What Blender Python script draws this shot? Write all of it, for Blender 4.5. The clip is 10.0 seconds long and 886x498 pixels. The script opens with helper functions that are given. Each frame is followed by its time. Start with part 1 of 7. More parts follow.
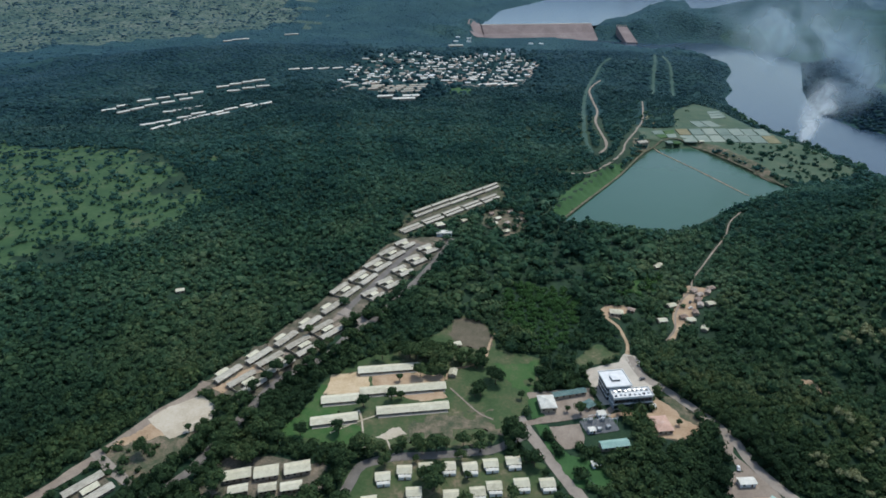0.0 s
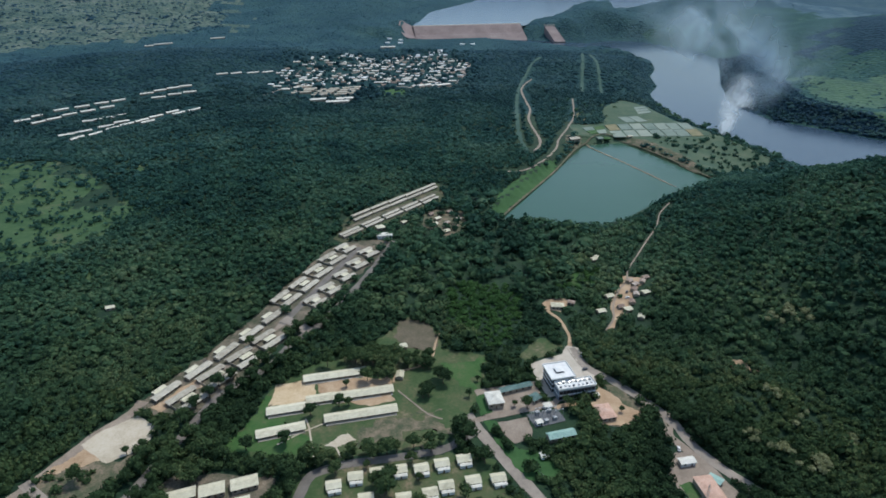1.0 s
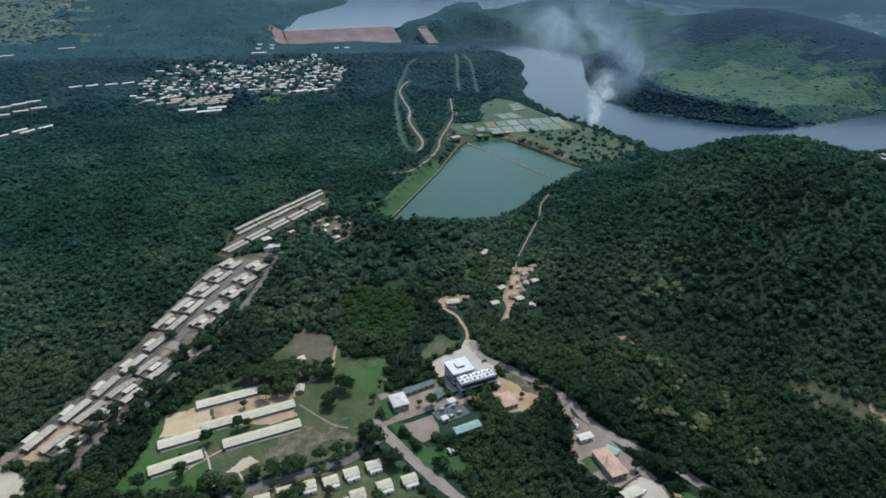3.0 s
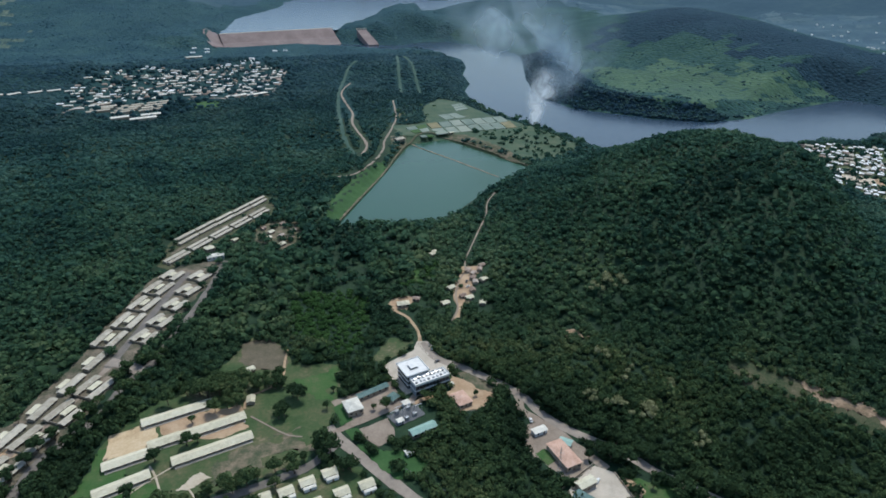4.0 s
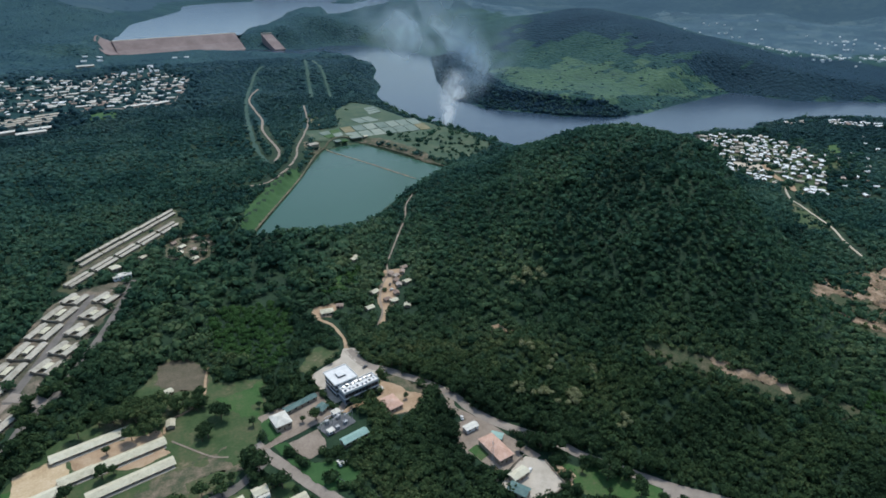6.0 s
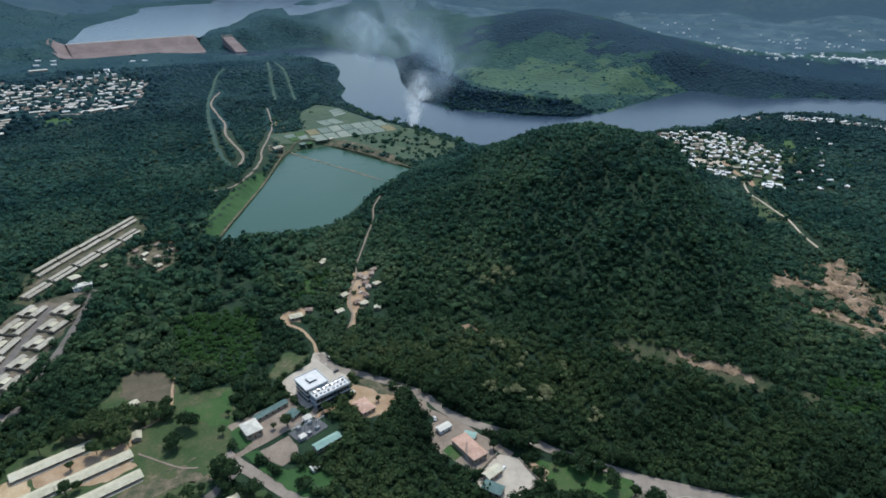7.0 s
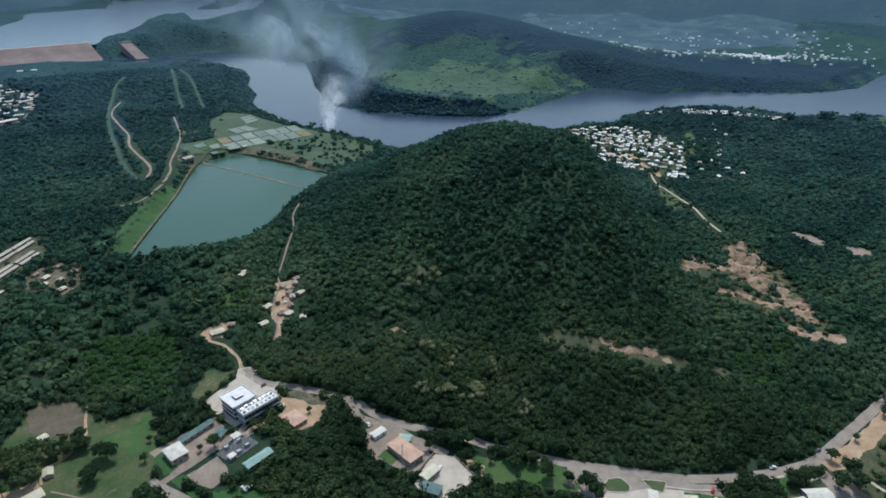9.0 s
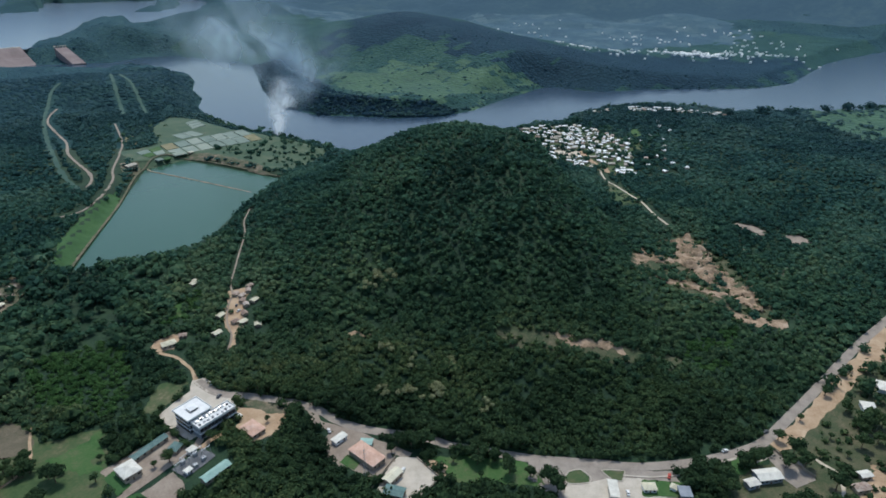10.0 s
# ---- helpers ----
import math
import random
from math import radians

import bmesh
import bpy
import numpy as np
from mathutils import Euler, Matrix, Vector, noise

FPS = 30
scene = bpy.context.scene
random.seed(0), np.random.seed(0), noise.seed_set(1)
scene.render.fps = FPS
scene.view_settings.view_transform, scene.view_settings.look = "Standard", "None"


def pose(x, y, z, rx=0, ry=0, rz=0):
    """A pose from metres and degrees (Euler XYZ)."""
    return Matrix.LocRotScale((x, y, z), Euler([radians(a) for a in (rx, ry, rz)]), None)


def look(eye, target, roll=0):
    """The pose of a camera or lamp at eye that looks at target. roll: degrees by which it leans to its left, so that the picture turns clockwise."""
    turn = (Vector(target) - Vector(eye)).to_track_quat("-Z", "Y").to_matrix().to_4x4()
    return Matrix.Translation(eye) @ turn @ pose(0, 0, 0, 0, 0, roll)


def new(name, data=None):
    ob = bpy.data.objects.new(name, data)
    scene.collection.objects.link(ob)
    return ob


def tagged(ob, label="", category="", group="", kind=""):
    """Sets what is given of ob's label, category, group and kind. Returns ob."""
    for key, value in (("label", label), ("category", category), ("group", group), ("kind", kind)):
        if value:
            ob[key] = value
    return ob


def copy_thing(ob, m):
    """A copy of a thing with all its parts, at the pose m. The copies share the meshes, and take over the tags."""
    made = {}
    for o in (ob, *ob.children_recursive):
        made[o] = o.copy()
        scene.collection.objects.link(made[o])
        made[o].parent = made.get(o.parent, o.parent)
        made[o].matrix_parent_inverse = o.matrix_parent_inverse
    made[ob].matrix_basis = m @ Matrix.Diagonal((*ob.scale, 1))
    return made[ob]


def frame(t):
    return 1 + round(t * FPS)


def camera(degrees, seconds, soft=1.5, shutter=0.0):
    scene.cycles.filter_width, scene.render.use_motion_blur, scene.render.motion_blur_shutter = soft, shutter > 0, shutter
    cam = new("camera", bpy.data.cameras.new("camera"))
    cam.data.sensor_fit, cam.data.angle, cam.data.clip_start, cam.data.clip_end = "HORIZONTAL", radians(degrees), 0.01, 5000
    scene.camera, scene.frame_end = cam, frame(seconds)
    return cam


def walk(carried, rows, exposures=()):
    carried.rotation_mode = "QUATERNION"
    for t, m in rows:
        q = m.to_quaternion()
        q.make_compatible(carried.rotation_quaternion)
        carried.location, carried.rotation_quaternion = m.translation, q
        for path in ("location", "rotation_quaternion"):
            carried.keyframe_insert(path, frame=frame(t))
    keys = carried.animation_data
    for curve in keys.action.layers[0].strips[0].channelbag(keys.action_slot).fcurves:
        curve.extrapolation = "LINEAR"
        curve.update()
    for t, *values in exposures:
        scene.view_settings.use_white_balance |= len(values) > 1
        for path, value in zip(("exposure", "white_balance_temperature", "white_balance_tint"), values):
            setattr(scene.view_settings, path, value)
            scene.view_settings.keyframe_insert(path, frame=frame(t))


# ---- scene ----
EXPO = -0.06

# ---------------------------------------------------------------- camera
cam = camera(71.4, 10.0, soft=1.75)
EYE_Z = 270.0
TURNS = [(0.0, -25.86, 0.00), (0.5, -25.82, 3.04), (1.0, -25.75, 6.05), (1.5, -25.70, 9.00), (2.0, -25.64, 11.78),
         (2.5, -25.58, 14.50), (4.0, -25.42, 22.46), (4.5, -25.38, 25.01), (5.0, -25.34, 27.10), (5.5, -25.27, 28.85),
         (7.0, -25.12, 33.73), (7.5, -25.07, 35.30), (8.0, -25.03, 37.36), (8.5, -24.96, 39.40), (9.0, -24.92, 41.49),
         (9.5, -24.87, 43.69), (10.0, -24.84, 46.04)]
walk(cam, [(t, pose(0, 0, EYE_Z, 90 + p, 0, -y)) for t, p, y in TURNS], exposures=[(0.0, EXPO, 6030, 6), (10.0, EXPO, 6030, 6)])

# ---------------------------------------------------------------- sky and sun
SUN_EL, SUN_AZ = 63.0, 42.0          # degrees; azimuth from +y towards +x
world = bpy.data.worlds.new("sky")
scene.world = world
world.use_nodes = True
wn = world.node_tree.nodes
sky = wn.new("ShaderNodeTexSky")
sky.sky_type, sky.sun_disc = "NISHITA", False
sky.sun_elevation, sky.sun_rotation = radians(SUN_EL), radians(SUN_AZ)
sky.air_density, sky.dust_density = 1.3, 1.5
world.node_tree.links.new(sky.outputs[0], wn["Background"].inputs[0])
wn["Background"].inputs[1].default_value = 0.15
sun = new("sun", bpy.data.lights.new("sun", "SUN"))
sun.data.energy, sun.data.angle, sun.data.color = 2.65, radians(0.5), (1.0, 0.95, 0.87)
sa, se = radians(SUN_AZ), radians(SUN_EL)
sun.matrix_world = look((0, 0, 900), (-math.sin(sa) * 900 / math.tan(se), -math.cos(sa) * 900 / math.tan(se), 0))

# ---------------------------------------------------------------- materials


def material(name, colours, scale=0.2, fine=3.0, rough=0.85, bump=0.3, spec=0.3, island=0.0, sheen=0.0, metal=0.0,
             wave=0.0, objrand=0.0, detail=5.0, stretch=None, through_light=0.0, glow=None, swath=0.0, relief=0.25, crowns=0.0, cells=0.0):
    """Two-scale noise surface. colours: two to four rgb values for the large variation."""
    m = bpy.data.materials.new(name)
    m.use_nodes = True
    n, k = m.node_tree.nodes, m.node_tree.links
    b = n["Principled BSDF"]
    b.inputs["Roughness"].default_value = rough
    b.inputs["Metallic"].default_value = metal
    b.inputs["Specular IOR Level"].default_value = spec
    # blue-tinted sheen imitates distance haze on surfaces seen at a low angle
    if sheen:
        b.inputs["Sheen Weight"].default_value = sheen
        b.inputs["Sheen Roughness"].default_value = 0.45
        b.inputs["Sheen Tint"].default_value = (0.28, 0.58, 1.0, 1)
    geo = n.new("ShaderNodeNewGeometry")
    tc = n.new("ShaderNodeTexCoord")
    src = geo.outputs["Position"]
    if stretch:
        mp = n.new("ShaderNodeMapping")
        mp.inputs["Scale"].default_value = stretch
        k.new(tc.outputs["Object"], mp.inputs[0])
        src = mp.outputs[0]
    big = n.new("ShaderNodeTexNoise")
    big.inputs["Scale"].default_value, big.inputs["Detail"].default_value = scale, detail
    big.inputs["Roughness"].default_value = 0.62
    small = n.new("ShaderNodeTexNoise")
    small.inputs["Scale"].default_value, small.inputs["Detail"].default_value = fine, 3.0
    k.new(src, big.inputs["Vector"])
    k.new(src, small.inputs["Vector"])
    mix = n.new("ShaderNodeMath")
    mix.operation = "MULTIPLY_ADD"
    k.new(small.outputs["Fac"], mix.inputs[0])
    mix.inputs[1].default_value = 0.45
    sub = n.new("ShaderNodeMath")
    sub.operation = "MULTIPLY_ADD"
    k.new(big.outputs["Fac"], sub.inputs[0])
    sub.inputs[1].default_value, sub.inputs[2].default_value = 1.1, -0.28
    k.new(sub.outputs[0], mix.inputs[2])
    last = mix.outputs[0]
    if swath:
        wide = n.new("ShaderNodeTexNoise")
        wide.inputs["Scale"].default_value, wide.inputs["Detail"].default_value = 0.0065, 3.0
        k.new(src, wide.inputs["Vector"])
        lean = n.new("ShaderNodeMath")
        lean.operation = "MULTIPLY_ADD"
        k.new(wide.outputs["Fac"], lean.inputs[0])
        lean.inputs[1].default_value = swath
        drop = n.new("ShaderNodeMath")
        drop.operation = "SUBTRACT"
        k.new(last, drop.inputs[0])
        drop.inputs[1].default_value = swath * 0.5
        k.new(drop.outputs[0], lean.inputs[2])
        last = lean.outputs[0]
    if island or objrand:
        src2 = geo.outputs["Random Per Island"]
        if objrand:
            info = n.new("ShaderNodeObjectInfo")
            src2 = info.outputs["Random"]
        add = n.new("ShaderNodeMath")
        add.operation = "MULTIPLY_ADD"
        k.new(src2, add.inputs[0])
        add.inputs[1].default_value = island or objrand
        add2 = n.new("ShaderNodeMath")
        add2.operation = "SUBTRACT"
        k.new(last, add2.inputs[0])
        add2.inputs[1].default_value = (island or objrand) * 0.5
        k.new(add2.outputs[0], add.inputs[2])
        last = add.outputs[0]
    for dense, weight in ((crowns, 0.34), (cells, 0.75)):
        if dense:
            tuft = n.new("ShaderNodeTexVoronoi")
            tuft.inputs["Scale"].default_value = dense
            k.new(src, tuft.inputs["Vector"])
            shade = n.new("ShaderNodeMath")
            shade.operation = "MULTIPLY_ADD"
            k.new(tuft.outputs["Color"], shade.inputs[0])
            shade.inputs[1].default_value = weight
            less = n.new("ShaderNodeMath")
            less.operation = "SUBTRACT"
            k.new(last, less.inputs[0])
            less.inputs[1].default_value = weight * 0.5
            k.new(less.outputs[0], shade.inputs[2])
            last = shade.outputs[0]
    ramp = n.new("ShaderNodeValToRGB")
    el = ramp.color_ramp.elements
    while len(el) < len(colours):
        el.new(0.5)
    for i, c in enumerate(colours):
        el[i].position = 0.22 + 0.56 * i / max(1, len(colours) - 1)
        el[i].color = (*c, 1)
    k.new(last, ramp.inputs[0])
    k.new(ramp.outputs[0], b.inputs["Base Color"])
    if bump or wave:
        bp = n.new("ShaderNodeBump")
        bp.inputs["Strength"].default_value = min(1.0, bump or wave)
        bp.inputs["Distance"].default_value = relief
        h = small.outputs["Fac"]
        if wave:
            w = n.new("ShaderNodeTexWave")
            w.inputs["Scale"].default_value, w.inputs["Distortion"].default_value = 1.6, 0.0
            k.new(tc.outputs["Object"], w.inputs["Vector"])
            h = w.outputs["Fac"]
            bp.inputs["Distance"].default_value = 0.06
        if crowns:
            dome = n.new("ShaderNodeTexVoronoi")
            dome.inputs["Scale"].default_value = crowns
            k.new(src, dome.inputs["Vector"])
            turn = n.new("ShaderNodeMath")
            turn.operation = "SUBTRACT"
            turn.inputs[0].default_value = 1.0
            k.new(dome.outputs["Distance"], turn.inputs[1])
            h = turn.outputs[0]
        k.new(h, bp.inputs["Height"])
        k.new(bp.outputs[0], b.inputs["Normal"])
    if through_light:
        tl, ms = n.new("ShaderNodeBsdfTranslucent"), n.new("ShaderNodeMixShader")
        ms.inputs[0].default_value = through_light
        k.new(ramp.outputs[0], tl.inputs["Color"])
        k.new(b.outputs[0], ms.inputs[1])
        k.new(tl.outputs[0], ms.inputs[2])
        k.new(ms.outputs[0], n["Material Output"].inputs["Surface"])
    if glow:
        b.inputs["Emission Color"].default_value = (*glow, 1)
        b.inputs["Emission Strength"].default_value = 1.0
    return m


def water_material(name, colour, rough=0.12, scale=0.35, bump=0.08, spec=0.5):
    m = material(name, [colour, [c * 1.12 for c in colour]], scale=0.006, fine=scale, rough=rough, bump=bump, spec=spec)
    return m


# leaf colours of the woods, from the near hill foot to the far slopes, four tones each; farther ones blued to paint in
# haze
HAZED_LEAF_TONES = [(300, ((0.0240, 0.0445, 0.0210), (0.0440, 0.0775, 0.0340), (0.0780, 0.1190, 0.0470), (0.1500, 0.1720, 0.0740)), 0.0),
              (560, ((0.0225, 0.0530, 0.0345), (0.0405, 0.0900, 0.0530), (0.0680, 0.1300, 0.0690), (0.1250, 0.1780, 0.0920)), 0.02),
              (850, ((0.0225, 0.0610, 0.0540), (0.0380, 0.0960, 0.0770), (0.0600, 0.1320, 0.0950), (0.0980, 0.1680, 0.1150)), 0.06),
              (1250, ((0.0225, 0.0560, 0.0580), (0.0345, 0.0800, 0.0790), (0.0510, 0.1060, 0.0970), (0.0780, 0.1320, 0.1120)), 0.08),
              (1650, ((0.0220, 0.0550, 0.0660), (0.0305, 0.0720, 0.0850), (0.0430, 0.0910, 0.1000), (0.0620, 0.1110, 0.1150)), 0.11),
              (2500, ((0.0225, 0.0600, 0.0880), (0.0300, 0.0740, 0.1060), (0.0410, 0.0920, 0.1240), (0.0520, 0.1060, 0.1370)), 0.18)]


def hazed_leaf_tones(away):
    at = [q[0] for q in HAZED_LEAF_TONES]
    mixed = [[float(np.interp(away, at, [q[1][i][c] for q in HAZED_LEAF_TONES])) for c in range(3)] for i in range(4)]
    return mixed, float(np.interp(away, at, [q[2] for q in HAZED_LEAF_TONES]))


# distances at which the painted haze steps up, one leaf material each
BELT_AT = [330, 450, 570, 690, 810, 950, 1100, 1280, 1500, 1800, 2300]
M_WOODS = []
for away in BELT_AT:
    tones, haze_sheen = hazed_leaf_tones(away)
    M_WOODS.append(material("haze_graded_leaves", tones, scale=0.014, fine=0.9, rough=0.8, bump=0.0, spec=0.05, island=0.27, sheen=haze_sheen, detail=8, through_light=0.37, swath=0.95))
M_LEAF, M_LEAF_MID, M_LEAF_FAR_HAZED, M_LEAF_HORIZON = M_WOODS[0], M_WOODS[3], M_WOODS[8], M_WOODS[10]
M_LEAF_BRIGHT = material("bright_bush_leaves", [(0.040, 0.088, 0.030), (0.060, 0.125, 0.040), (0.090, 0.165, 0.055)], scale=0.03, fine=0.9, rough=0.8, bump=0.0, spec=0.05, island=0.25,
                         through_light=0.4)
# leaves of the far shore, with haze put into the blue base and sheen
M_LEAF_DEEP_HAZED = material("dense_hazed_leaves", [(0.0175, 0.0450, 0.0640), (0.0230, 0.0560, 0.0770), (0.0310, 0.0690, 0.0900)], scale=0.006, fine=0.3, rough=0.8, bump=0.0, spec=0.05, island=0.16, sheen=0.14,
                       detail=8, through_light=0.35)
M_LEAF_PALE = material("flowering_leaves", [(0.12, 0.14, 0.06), (0.24, 0.25, 0.12), (0.36, 0.36, 0.20)], scale=0.1, fine=1.2,
                       rough=0.7, bump=0.0, island=0.3, through_light=0.3)
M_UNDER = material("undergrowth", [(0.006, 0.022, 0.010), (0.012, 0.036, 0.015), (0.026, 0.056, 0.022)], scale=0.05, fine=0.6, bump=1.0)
M_GRASS = material("grass", [(0.030, 0.062, 0.019), (0.050, 0.084, 0.028), (0.088, 0.098, 0.044), (0.215, 0.165, 0.105)], scale=0.05,
                   fine=0.5, bump=0.5, swath=0.7)
M_LAWN = material("lush_grass", [(0.024, 0.070, 0.016), (0.038, 0.098, 0.022), (0.060, 0.108, 0.032), (0.105, 0.108, 0.055)], scale=0.07, fine=0.8, bump=0.6)
M_LUSH = material("lush_bright_grass", [(0.0230, 0.0680, 0.0180), (0.0340, 0.0920, 0.0240), (0.0520, 0.1120, 0.0340)], scale=0.05, fine=0.5, bump=0.5)
# meadow grass with a little haze put in through the blue sheen
M_MEADOW = material("hazy_river_meadow", [(0.028, 0.060, 0.034), (0.044, 0.082, 0.042), (0.066, 0.098, 0.050), (0.120, 0.122, 0.074)], scale=0.035, fine=0.4, bump=0.5, sheen=0.03)
M_DRY = material("dry_field", [(0.12, 0.13, 0.06), (0.19, 0.17, 0.09), (0.25, 0.21, 0.12)], scale=0.08, fine=0.6, bump=0.4)
M_PLOUGH = material("ploughed_earth", [(0.075, 0.075, 0.042), (0.12, 0.10, 0.065), (0.17, 0.135, 0.09)], scale=0.12, fine=0.9, bump=0.8, relief=0.5)
M_WORN = material("worn_ground", [(0.035, 0.055, 0.024), (0.075, 0.085, 0.045), (0.16, 0.13, 0.085), (0.26, 0.20, 0.14)], scale=0.11, fine=0.9, bump=0.4)
M_SAVANNA = material("savanna", [(0.018, 0.050, 0.019), (0.032, 0.076, 0.026), (0.052, 0.098, 0.036), (0.105, 0.108, 0.060)], scale=0.020,
                     fine=0.2, bump=0.6)
# far ground: aerial haze is put into the blue sheen and base colours
M_FIELDS = material("bright_fields", [(0.0220, 0.0620, 0.0340), (0.0350, 0.0870, 0.0400), (0.0540, 0.1100, 0.0500)], scale=0.012, fine=0.12,
                    bump=0.8, sheen=0.06, crowns=0.10, relief=2.0)
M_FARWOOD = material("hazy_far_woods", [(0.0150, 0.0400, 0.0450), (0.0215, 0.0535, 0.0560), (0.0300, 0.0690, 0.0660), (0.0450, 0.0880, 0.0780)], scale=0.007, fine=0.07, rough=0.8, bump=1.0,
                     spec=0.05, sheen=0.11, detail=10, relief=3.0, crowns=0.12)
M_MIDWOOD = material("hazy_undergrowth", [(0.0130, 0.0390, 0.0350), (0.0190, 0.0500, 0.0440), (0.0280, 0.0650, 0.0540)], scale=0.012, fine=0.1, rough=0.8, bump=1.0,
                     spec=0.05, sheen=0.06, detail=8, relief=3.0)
M_HIGH = material("hazy_high_grassland", [(0.0180, 0.0480, 0.0400), (0.0420, 0.0800, 0.0560), (0.0820, 0.1160, 0.0820), (0.1350, 0.1550, 0.1200)], scale=0.010, fine=0.08, bump=1.0, sheen=0.05, crowns=0.09,
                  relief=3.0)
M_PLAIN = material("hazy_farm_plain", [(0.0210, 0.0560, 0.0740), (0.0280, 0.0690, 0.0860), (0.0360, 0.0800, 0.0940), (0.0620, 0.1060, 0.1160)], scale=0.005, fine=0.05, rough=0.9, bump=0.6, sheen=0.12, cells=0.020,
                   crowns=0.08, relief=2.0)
# dense woods, with cloud shade and haze put into the dark blue colour
M_SHADEWOOD = material("dense_shaded_hazy_woods", [(0.0080, 0.0235, 0.0340), (0.0125, 0.0335, 0.0450), (0.0185, 0.0440, 0.0550)], scale=0.008, fine=0.08, rough=0.8, bump=1.0, spec=0.05, sheen=0.10, detail=10,
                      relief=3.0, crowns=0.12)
M_SLOPE = material("hazy_green_slope", [(0.0125, 0.0390, 0.0330), (0.0200, 0.0540, 0.0420), (0.0290, 0.0700, 0.0500), (0.0480, 0.0930, 0.0620)], scale=0.009, fine=0.08, rough=0.8, bump=0.9, spec=0.05, sheen=0.10,
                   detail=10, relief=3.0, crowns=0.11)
# the blue emission imitates haze lying before the mountains
M_DISTANT = material("haze_glow_mountains", [(0.010, 0.022, 0.028), (0.018, 0.034, 0.036), (0.040, 0.060, 0.050)], scale=0.0025, fine=0.03, rough=0.9, bump=0.6, spec=0.02,
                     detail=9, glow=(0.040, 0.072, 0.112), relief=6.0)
M_DIRT = material("laterite_dirt", [(0.27, 0.175, 0.100), (0.39, 0.27, 0.165), (0.49, 0.37, 0.245)], scale=0.08, fine=0.8, bump=0.3)
M_TRODDEN = material("trodden_yard_earth", [(0.034, 0.050, 0.024), (0.082, 0.080, 0.050), (0.165, 0.135, 0.096), (0.280, 0.225, 0.165)], scale=0.10, fine=0.9, bump=0.4)
M_OCHRE = material("ochre_sand", [(0.40, 0.285, 0.160), (0.52, 0.390, 0.235), (0.60, 0.480, 0.320)], scale=0.10, fine=0.8, bump=0.2)
M_SCRUB = material("rough_olive_scrub", [(0.022, 0.044, 0.018), (0.046, 0.064, 0.026), (0.090, 0.088, 0.046), (0.170, 0.135, 0.085)], scale=0.06, fine=0.8, bump=0.7, relief=0.5)
# grass matched to the hazed leaf tones, haze in colour and sheen
M_CUTTING = material("hazed_grassy_cutting", [(0.024, 0.060, 0.042), (0.034, 0.076, 0.050), (0.050, 0.092, 0.060)], scale=0.03, fine=0.3, bump=0.6, sheen=0.05)
M_DUST = material("dusty_grey_earth", [(0.185, 0.145, 0.112), (0.262, 0.210, 0.162), (0.335, 0.278, 0.218)], scale=0.10, fine=0.9, bump=0.3)
M_SAND = material("pale_sand", [(0.37, 0.305, 0.215), (0.49, 0.42, 0.315), (0.56, 0.50, 0.395)], scale=0.07, fine=0.8, bump=0.2)
M_ROCK = material("bare_rocky_earth", [(0.080, 0.080, 0.042), (0.215, 0.150, 0.092), (0.345, 0.245, 0.160), (0.460, 0.350, 0.250)], scale=0.10, fine=0.6, bump=0.9, relief=0.6)
M_ASPHALT = material("worn_asphalt", [(0.2000, 0.1680, 0.1360), (0.2760, 0.2340, 0.1920), (0.3400, 0.2900, 0.2400)], scale=0.12, fine=1.5, bump=0.15)
# darker copy of worn_asphalt, with tree shade put into its colour
M_ASPHALT_SHADED = material("shaded_asphalt", [(0.1133, 0.1018, 0.0900), (0.1597, 0.1436, 0.1260), (0.2163, 0.1921, 0.1665)], scale=0.12, fine=1.5, bump=0.15)
M_CONC = material("concrete", [(0.3700, 0.3200, 0.2550), (0.4700, 0.4120, 0.3320), (0.5500, 0.4850, 0.3950)], scale=0.12, fine=1.2, bump=0.1)
# rockfill in its own colour, its blue sheen standing in for haze
M_DAM = material("rockfill", [(0.170, 0.122, 0.108), (0.230, 0.172, 0.152), (0.300, 0.240, 0.215)], scale=0.02, fine=0.3, bump=0.5, sheen=0.15)
M_POND = water_material("green_pond_water", (0.034, 0.086, 0.056), rough=0.24, spec=0.24, bump=0.05)
M_RIVER = water_material("river_water", (0.026, 0.048, 0.076), rough=0.2, bump=0.10, spec=0.24)
M_LAKE = water_material("lake_water", (0.115, 0.160, 0.215), rough=0.22, bump=0.1, spec=0.35)
M_PADDY = material("shallow_paddy_water", [(0.1337, 0.1781, 0.1456), (0.1944, 0.2375, 0.1976), (0.2673, 0.2969, 0.2392)], scale=0.03, fine=0.3,
                   rough=0.75, spec=0.12, bump=0.05, objrand=0.5)
M_ROOF_GREY = material("weathered_roof_sheet", [(0.3000, 0.2650, 0.2050), (0.4300, 0.3900, 0.3100), (0.5400, 0.4950, 0.4050)], scale=0.25, fine=1.3,
                       rough=0.7, spec=0.15, bump=0, wave=0.6, objrand=0.25)
M_ROOF_WHITE = material("white_roof_sheet", [(0.50, 0.47, 0.40), (0.62, 0.59, 0.51), (0.72, 0.69, 0.61)], scale=0.3, fine=1.5,
                        rough=0.6, spec=0.2, bump=0, wave=0.4, objrand=0.2)
M_ROOF_ZINC = material("bright_zinc_sheet", [(0.60, 0.60, 0.57), (0.72, 0.72, 0.69), (0.80, 0.80, 0.78)], scale=0.3, fine=1.5, rough=0.55, bump=0, wave=0.3, objrand=0.3)
